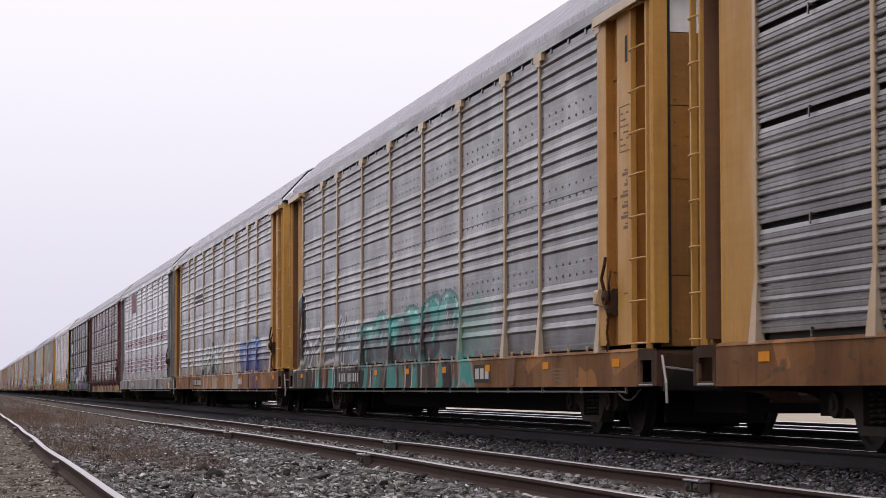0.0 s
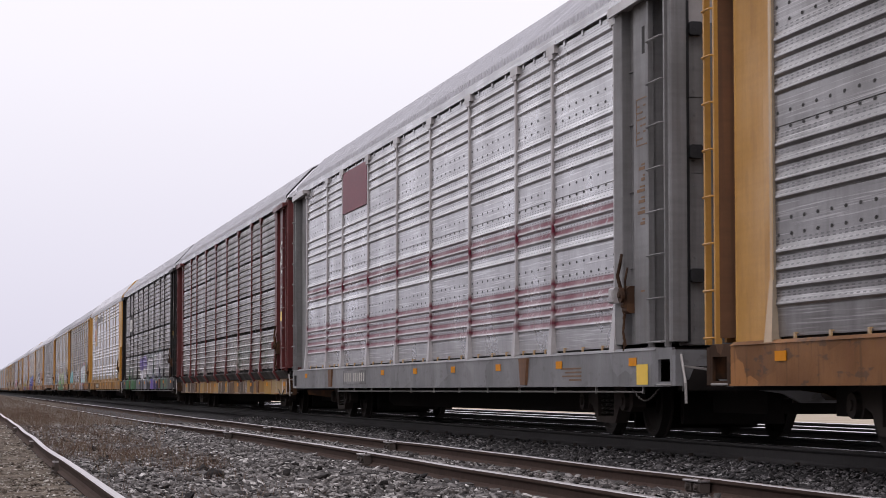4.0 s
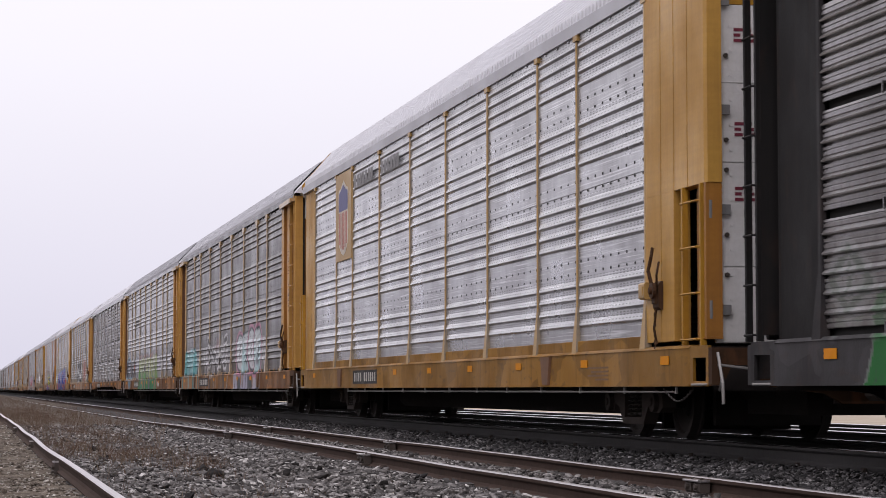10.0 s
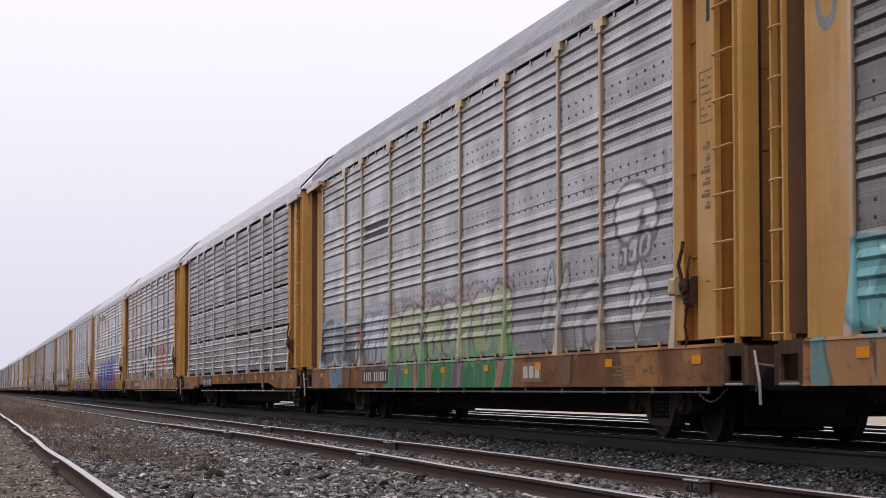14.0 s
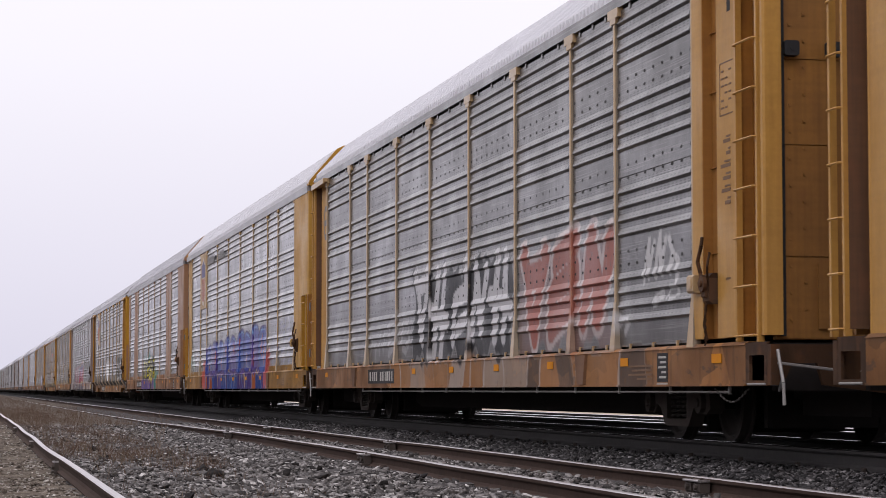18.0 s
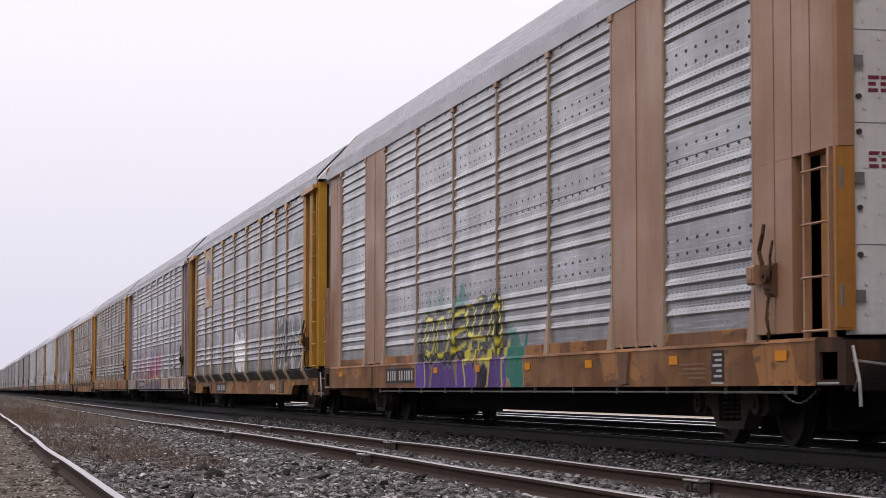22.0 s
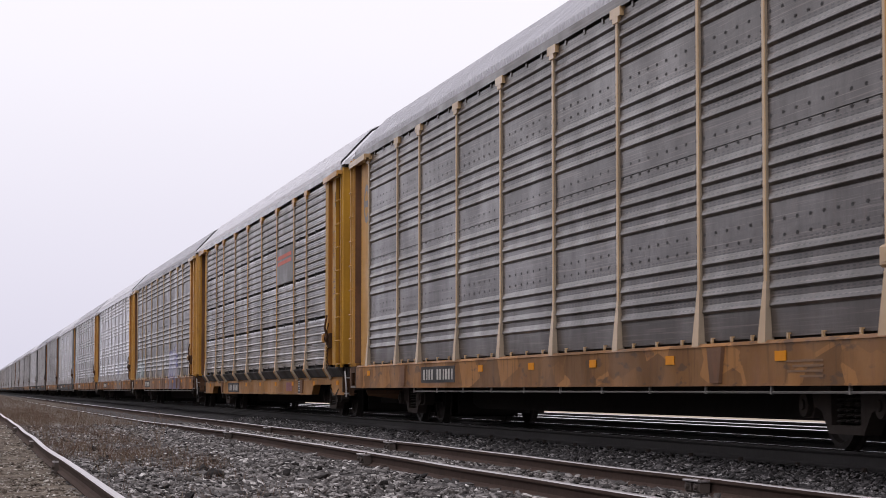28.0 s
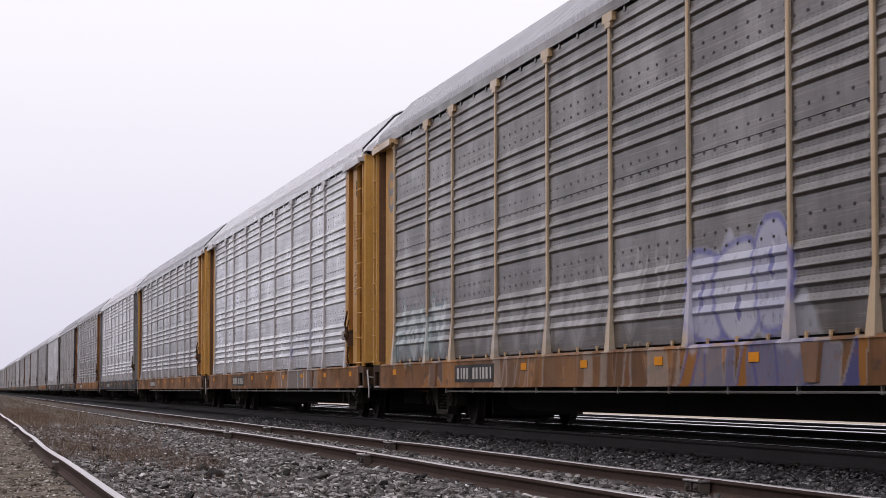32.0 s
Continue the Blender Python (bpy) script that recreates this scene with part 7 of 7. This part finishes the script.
R, S, M = "ridged", "slotted", "modern"
MODERN = dict(door="white", door_top="yellow", sheet="golden")
CARS = [
    spec(S, "slat", "tan", "ochre", "brown_sill", "grey", "ochre autorack with dull slotted steel side panels"),
    spec(R, "dull", "tan", "ochre", "brown_sill", "grey", "ochre-ended autorack with teal spray paint on ridged panels"),
    spec(R, "worn", "tan", "ochre", "orange_tan", "grey", "ochre autorack with blue and white spray paint along its base"),
    spec(R, "bright", "silver", "grey", "grey", "grey", "light grey autorack with maroon stripes on its panels", door_top="silver"),
    spec(S, "slat", "red", "red", "ochre_sill", "grey", "oxide red autorack with slotted grey panels and a pale emblem", sill_kind="low"),
    spec(S, "slat", "dark_grey", "black", "dark_grey", "grey", "black-ended autorack with purple, white and green spray paint", door_top="black"),
    spec(M, "bright", "ochre_pale", "yellow", "yellow", "white", "bright yellow autorack with clean silver panels and a shield", **MODERN),
    spec(R, "brown", "tan", "ochre", "brown_sill", "grey", "tan-posted autorack with teal, black and white spray paint"),
    spec(R, "worn", "tan", "ochre", "brown_sill", "dark", "ochre-ended autorack with green and white spray paint"),
    spec(S, "slat", "silver", "ochre", "brown_sill", "white", "ochre autorack with slotted panels and a fish-bellied sill", sill_kind="fish"),
    spec(R, "dull", "tan", "ochre", "orange_tan", "white", "tan autorack with black, white and red block spray paint"),
    spec(M, "clean", "ochre_pale", "yellow", "yellow", "white", "yellow autorack with blue and purple spray paint and a shield", **MODERN),
    spec(M, "clean", "peach", "peach", "orange_tan", "grey", "faded orange autorack with plain plates and yellow spray paint", solid=(1, 7), plate="peach", door="white", door_top="white"),
    spec(R, "dull", "amber_post", "yellow", "ochre_sill", "grey", "ochre autorack with a tan shield plate and a whitewashed patch", sill_kind="low"),
    spec(R, "pink", "silver", "blush", "blush", "grey", "faded pinkish autorack with red and blue spray paint"),
    spec(R, "brown", "tan", "ochre", "ochre_sill", "grey", "tan-posted autorack with dull brownish ridged panels"),
    spec(S, "slat", "amber_post", "yellow", "ochre_sill", "white", "tan autorack with slotted panels and a faded red stripe", sill_kind="low", letters="red"),
    spec(R, "brown", "tan", "ochre", "brown_sill", "grey", "tan-posted autorack with pale blue spray paint along its base"),
    spec(R, "bright", "silver", "ochre", "brown_sill", "white", "ochre-ended autorack with bright silver ridged panels"),
    spec(R, "worn", "silver", "ochre", "brown_sill", "grey", "ochre autorack with worn grey ridged panels"),
    spec(R, "bright", "silver", "grey", "dark_grey", "white", "grey-ended autorack with bright silver panels"),
    spec(R, "brown", "silver", "brown_sill", "brown_sill", "grey", "rusty brown-ended autorack with dull ridged panels"),
]
more = [spec(R, "worn", "silver", "grey", "dark_grey", "grey", "grey-ended autorack with worn ridged panels"),
        spec(R, "dull", "silver", "brown_sill", "dark_grey", "grey", "brown-ended autorack with dull ridged panels"),
        spec(S, "slat", "silver", "dark_grey", "dark_grey", "dark", "dark-ended autorack with slotted panels"),
        spec(R, "bright", "silver", "grey", "dark_grey", "white", "grey-ended autorack with bright ridged panels"),
        spec(R, "brown", "silver", "grey", "brown_sill", "grey", "grey autorack with dull brownish panels")]
while len(CARS) < 38:
    CARS.append(more[len(CARS) % 5])
FIRST_GAP = 22.03
SHIFT = {-1: -0.25, 0: -0.01, 1: 0.15, 2: 0.17, 3: 0.22, 4: -0.06, 5: -0.01, 6: 0.01, 7: -0.27, 8: -0.32, 9: 0.18, 10: -0.13, 11: -0.11, 12: -0.14, 13: -0.10, 14: -0.13, 15: -0.18, 16: 0.02}
cars = {}
for i, s in enumerate(CARS):
    s["paint"] = PAINTED.get(i - 1)
    cars[i - 1] = autorack(i - 1, FIRST_GAP + CAR_L * (i - 1) + SHIFT.get(i - 1, 0.0), s)


# ---- marks on single cars ----
def shield(car, u0, u1, ground):
    """A tan plate with a blue and white striped shield, drawn as plain shapes."""
    base = part("emblem_plate", Mesh().box(-HALF_W - 0.032, -HALF_W - 0.01, u0 - CAR_L / 2, u1 - CAR_L / 2, 3.08, 4.80).done("emblem_plate"), ground, car, "tan steel plate")
    x, mid, w = -HALF_W - 0.033, (u0 + u1) / 2 - CAR_L / 2, (u1 - u0) * 0.30

    def flat(name, outline, out, mat, label):
        m = Mesh()
        k = len(outline)
        m.v = [(x - out, mid + a * w, 3.2 + b * 1.42) for a, b in outline] + [(x - out - 0.003, mid + a * w, 3.2 + b * 1.42) for a, b in outline]
        m.f = [tuple(range(k)), tuple(range(2 * k - 1, k - 1, -1))] + [(i, (i + 1) % k, k + (i + 1) % k, k + i) for i in range(k)]
        m.mi = [0] * len(m.f)
        part(name, m.done(name), mat, base, label)

    edge = [(0, 0), (0.45, 0.04), (0.9, 0.16), (1.0, 0.35), (0.92, 0.55), (1.0, 0.75), (0.95, 0.88), (0.6, 0.90), (0.25, 0.96), (0, 1.0)]
    whole = edge + [(-a, b) for a, b in reversed(edge[1:-1])]
    flat("shield_field", [(a * 1.08, 0.5 + (b - 0.5) * 1.04) for a, b in whole], 0.0, SHIELD[0], "faded pale shield outline")
    flat("shield_band", [(0.93, 0.60), (0.97, 0.75), (0.9, 0.86), (0.58, 0.88), (0.22, 0.93), (0, 0.96), (-0.22, 0.93), (-0.58, 0.88), (-0.9, 0.86), (-0.97, 0.75), (-0.93, 0.60)], 0.005, SHIELD[1], "faded blue upper field")
    for i in range(6):
        a = -0.82 + i * 0.31
        bottom = 0.06 + 0.13 * abs(a + 0.06) ** 2
        flat("shield_stripe", [(a, bottom), (a + 0.14, bottom), (a + 0.14, 0.575), (a, 0.575)], 0.005, SHIELD[2], "faded red stripe")


def bar_row(car, u, z, cells, cw, h, out, mat, label, lean=0.0):
    """A row of plain bars, one for each worn character."""
    x = -HALF_W - out
    for i in range(cells):
        y = u - i * cw * 1.32 - CAR_L / 2
        face = [(y, z), (y - cw, z), (y - cw - lean * h, z + h), (y - lean * h, z + h)]
        m = Mesh().add([(e, a, b) for e in (x, x - 0.004) for a, b in face], [(0, 1, 2, 3), (7, 6, 5, 4), (0, 4, 5, 1), (1, 5, 6, 2), (2, 6, 7, 3), (3, 7, 4, 0)])
        part("slogan_bar", m.done("slogan_bar"), mat, car, label)


for k in (5, 10, 12):
    shield(cars[k], 21.64, 23.42, PAINT["ochre_pale"])
    for n, (a, cells) in enumerate(((21.2, 7), (18.4, 6)) if k != 12 else ()):
        bar_row(cars[k], a, 4.36 if k != 12 else 4.30, cells, 0.22, 0.24, 0.046, INK_FADED, "faded dark lettering")
for k in (1, 7):
    bar_row(cars[k], 21.35, 3.33, 8, 0.22, 0.27, 0.004, INK_BLACK, "worn dark lettering", 0.25)
# the square emblem of the black car
plate = part("emblem_plate", Mesh().box(-HALF_W - 0.03, -HALF_W - 0.02, 21.64 - CAR_L / 2, 23.42 - CAR_L / 2, 3.03, 3.86).done("emblem_plate"), PAINT["dark_grey"], cars[4], "dark plate behind the emblem")
for a, b, z0, z1 in ((23.18, 22.66, 3.58, 3.70), (23.18, 23.00, 3.30, 3.58), (23.18, 22.66, 3.18, 3.30), (22.52, 22.36, 3.18, 3.70), (22.36, 22.16, 3.52, 3.70), (22.36, 22.22, 3.36, 3.50), (22.16, 22.02, 3.18, 3.70)):
    part("emblem_bar", Mesh().box(-HALF_W - 0.036, -HALF_W - 0.031, b - CAR_L / 2, a - CAR_L / 2, z0, z1).done("emblem_bar"), INK_WHITE, plate, "white bar of a block emblem")
# the ring emblem and notices of the red car
ring = Mesh()
for i in range(40):
    t0, t1 = 6.28319 * i / 40, 6.28319 * (i + 1) / 40
    for r0, r1 in ((0.235, 0.285), (0.11, 0.145)):
        arc = [(1.795 + r * math.cos(t), 3.67 + 1.35 * r * math.sin(t)) for r, t in ((r0, t0), (r1, t0), (r1, t1), (r0, t1))]
        if all(1.515 < u < 2.075 for u, z in arc):
            ring.add([(-HALF_W - 0.002, u - CAR_L / 2, z) for u, z in arc], [(0, 1, 2, 3)])
ring.box(-HALF_W - 0.0025, -HALF_W - 0.0005, 1.56 - CAR_L / 2, 1.90 - CAR_L / 2, 3.635, 3.705)
ring.box(-HALF_W - 0.0025, -HALF_W - 0.0005, 1.77 - CAR_L / 2, 1.83 - CAR_L / 2, 3.53, 3.81)
part("ring_emblem", ring.done("ring_emblem"), INK_WHITE, cars[3], "faded white ring emblem")
for k, z in ((3, 2.28), (4, 2.55), (2, 0.72), (13, 0.74)):
    u, e = (1.78, 0.001) if k in (3, 4) else (1.55, 0.081)
    part("notice_plate", Mesh().box(-HALF_W - e - 0.004, -HALF_W - e, u - 0.2 - CAR_L / 2, u + 0.2 - CAR_L / 2, z - 0.11, z + 0.11).done("notice_plate"), LEMON, cars[k], "yellow notice plate")
# the maroon field of the striped car and the red stripe of the slotted car
part("maroon_field", Mesh().box(-HALF_W - 0.032, -HALF_W - 0.01, 18.82 - CAR_L / 2, 21.50 - CAR_L / 2, 3.98, 4.78).done("maroon_field"), INK_MAROON, cars[2], "maroon painted field")
grey_plate = part("emblem_plate", Mesh().box(-HALF_W - 0.03, -HALF_W - 0.015, 7.50 - CAR_L / 2, 10.18 - CAR_L / 2, 3.03, 3.86).done("emblem_plate"), PAINT["grey"], cars[15], "grey plate behind the stripe")
for z in (3.46, 3.60):
    y0, y1 = 7.75 - CAR_L / 2, 10.05 - CAR_L / 2
    edge = [(y0, z + 0.03), (y0 + 0.7, z + 0.02), (y1, z), (y1 - 0.10, z + 0.085), (y0 + 0.7, z + 0.105), (y0 + 0.06, z + 0.115)]
    part("stripe", Mesh().add([(-HALF_W - x, y, h) for x in (0.034, 0.030) for y, h in edge], [(0, 1, 2, 3, 4, 5), (11, 10, 9, 8, 7, 6)] + [(i, (i + 1) % 6, 6 + (i + 1) % 6, 6 + i) for i in range(6)]).done("stripe"), INK_SCARLET, grey_plate, "faded scarlet swoosh bar")
# hooks that hold the slotted panels
hook = Mesh().box(-HALF_W - 0.036, -HALF_W - 0.022, -0.010, 0.010, -0.055, 0.045).box(-HALF_W - 0.03, -HALF_W + 0.05, -0.010, 0.010, 0.025, 0.045).done("panel_hook")
for k in (-1, 3, 4, 8, 15):
    for a, b in zip(BAYS, BAYS[1:]):
        for z in (1.055, 2.05, 2.985, 3.885):
            part("panel_hook", hook, PANEL["dull"], cars[k], "", pose(0, (a + b) / 2 - CAR_L / 2, z))
# tabs along the foot of the ridged panels
clip = Mesh().box(-HALF_W - 0.030, -HALF_W - 0.012, -0.022, 0.022, 1.0, 1.052).box(-HALF_W - 0.030, -HALF_W + 0.02, -0.022, 0.022, 1.053, 1.066).done("panel_clip")
for k in (0, 1, 2, 6, 7, 9, 11, 13, 14, 16):
    for a, b in zip(BAYS, BAYS[1:]):
        for s in (0.2, 0.5, 0.8):
            part("panel_clip", clip, PAINT["tan"], cars[k], "", pose(0, a + (b - a) * s - CAR_L / 2, 0))
# faded ring emblems on the trailing sheets
far_ring = Mesh()
for i in range(28):
    t0, t1 = 6.28319 * i / 28, 6.28319 * (i + 1) / 28
    far_ring.add([(-HALF_W - 0.0015, 26.97 - CAR_L / 2 + r * math.cos(t), 4.02 + 1.35 * r * math.sin(t)) for r, t in ((0.18, t0), (0.27, t0), (0.27, t1), (0.18, t1))], [(0, 1, 2, 3)])
far_ring.box(-HALF_W - 0.003, -HALF_W - 0.0005, 26.83 - CAR_L / 2, 27.11 - CAR_L / 2, 3.96, 4.08)
far_ring = far_ring.done("ring_emblem")
for k in (3, 6, 9, 14, 16):
    part("ring_emblem", far_ring, INK_WHITE if k == 3 else INK_FADED, cars[k], "faded white ring emblem" if k == 3 else "faded dark ring emblem", pose(SHEET_IN, 0, 0))


# ---- what moves ----
def travelled(t):
    """Metres that the train has run since the start."""
    tt = t / 16 - 1
    return 16 * sum(s * (tt ** (i + 1) - (-1) ** (i + 1)) / (i + 1) for i, s in enumerate((14.5136, 0.3524, 0.2216, -0.1150)))


def motions():
    moments = [0, 3, 6, 9, 12, 15, 18, 21, 24, 27, 30, 32]
    for car, middle in train:
        walk(car, [(t, pose(TRAIN_X, middle - travelled(t), RAIL_TOP)) for t in moments])
    first = wheelsets[0]
    walk(first, [(i / FPS, pose(0, 0, 0, math.degrees(travelled(i / FPS) / WHEEL_R))) for i in range(32 * FPS + 1)])
    keys = first.animation_data
    for w in wheelsets[1:]:
        w.rotation_mode = "QUATERNION"
        w.animation_data_create()
        w.animation_data.action = keys.action
        w.animation_data.action_slot = keys.action_slot


motions()
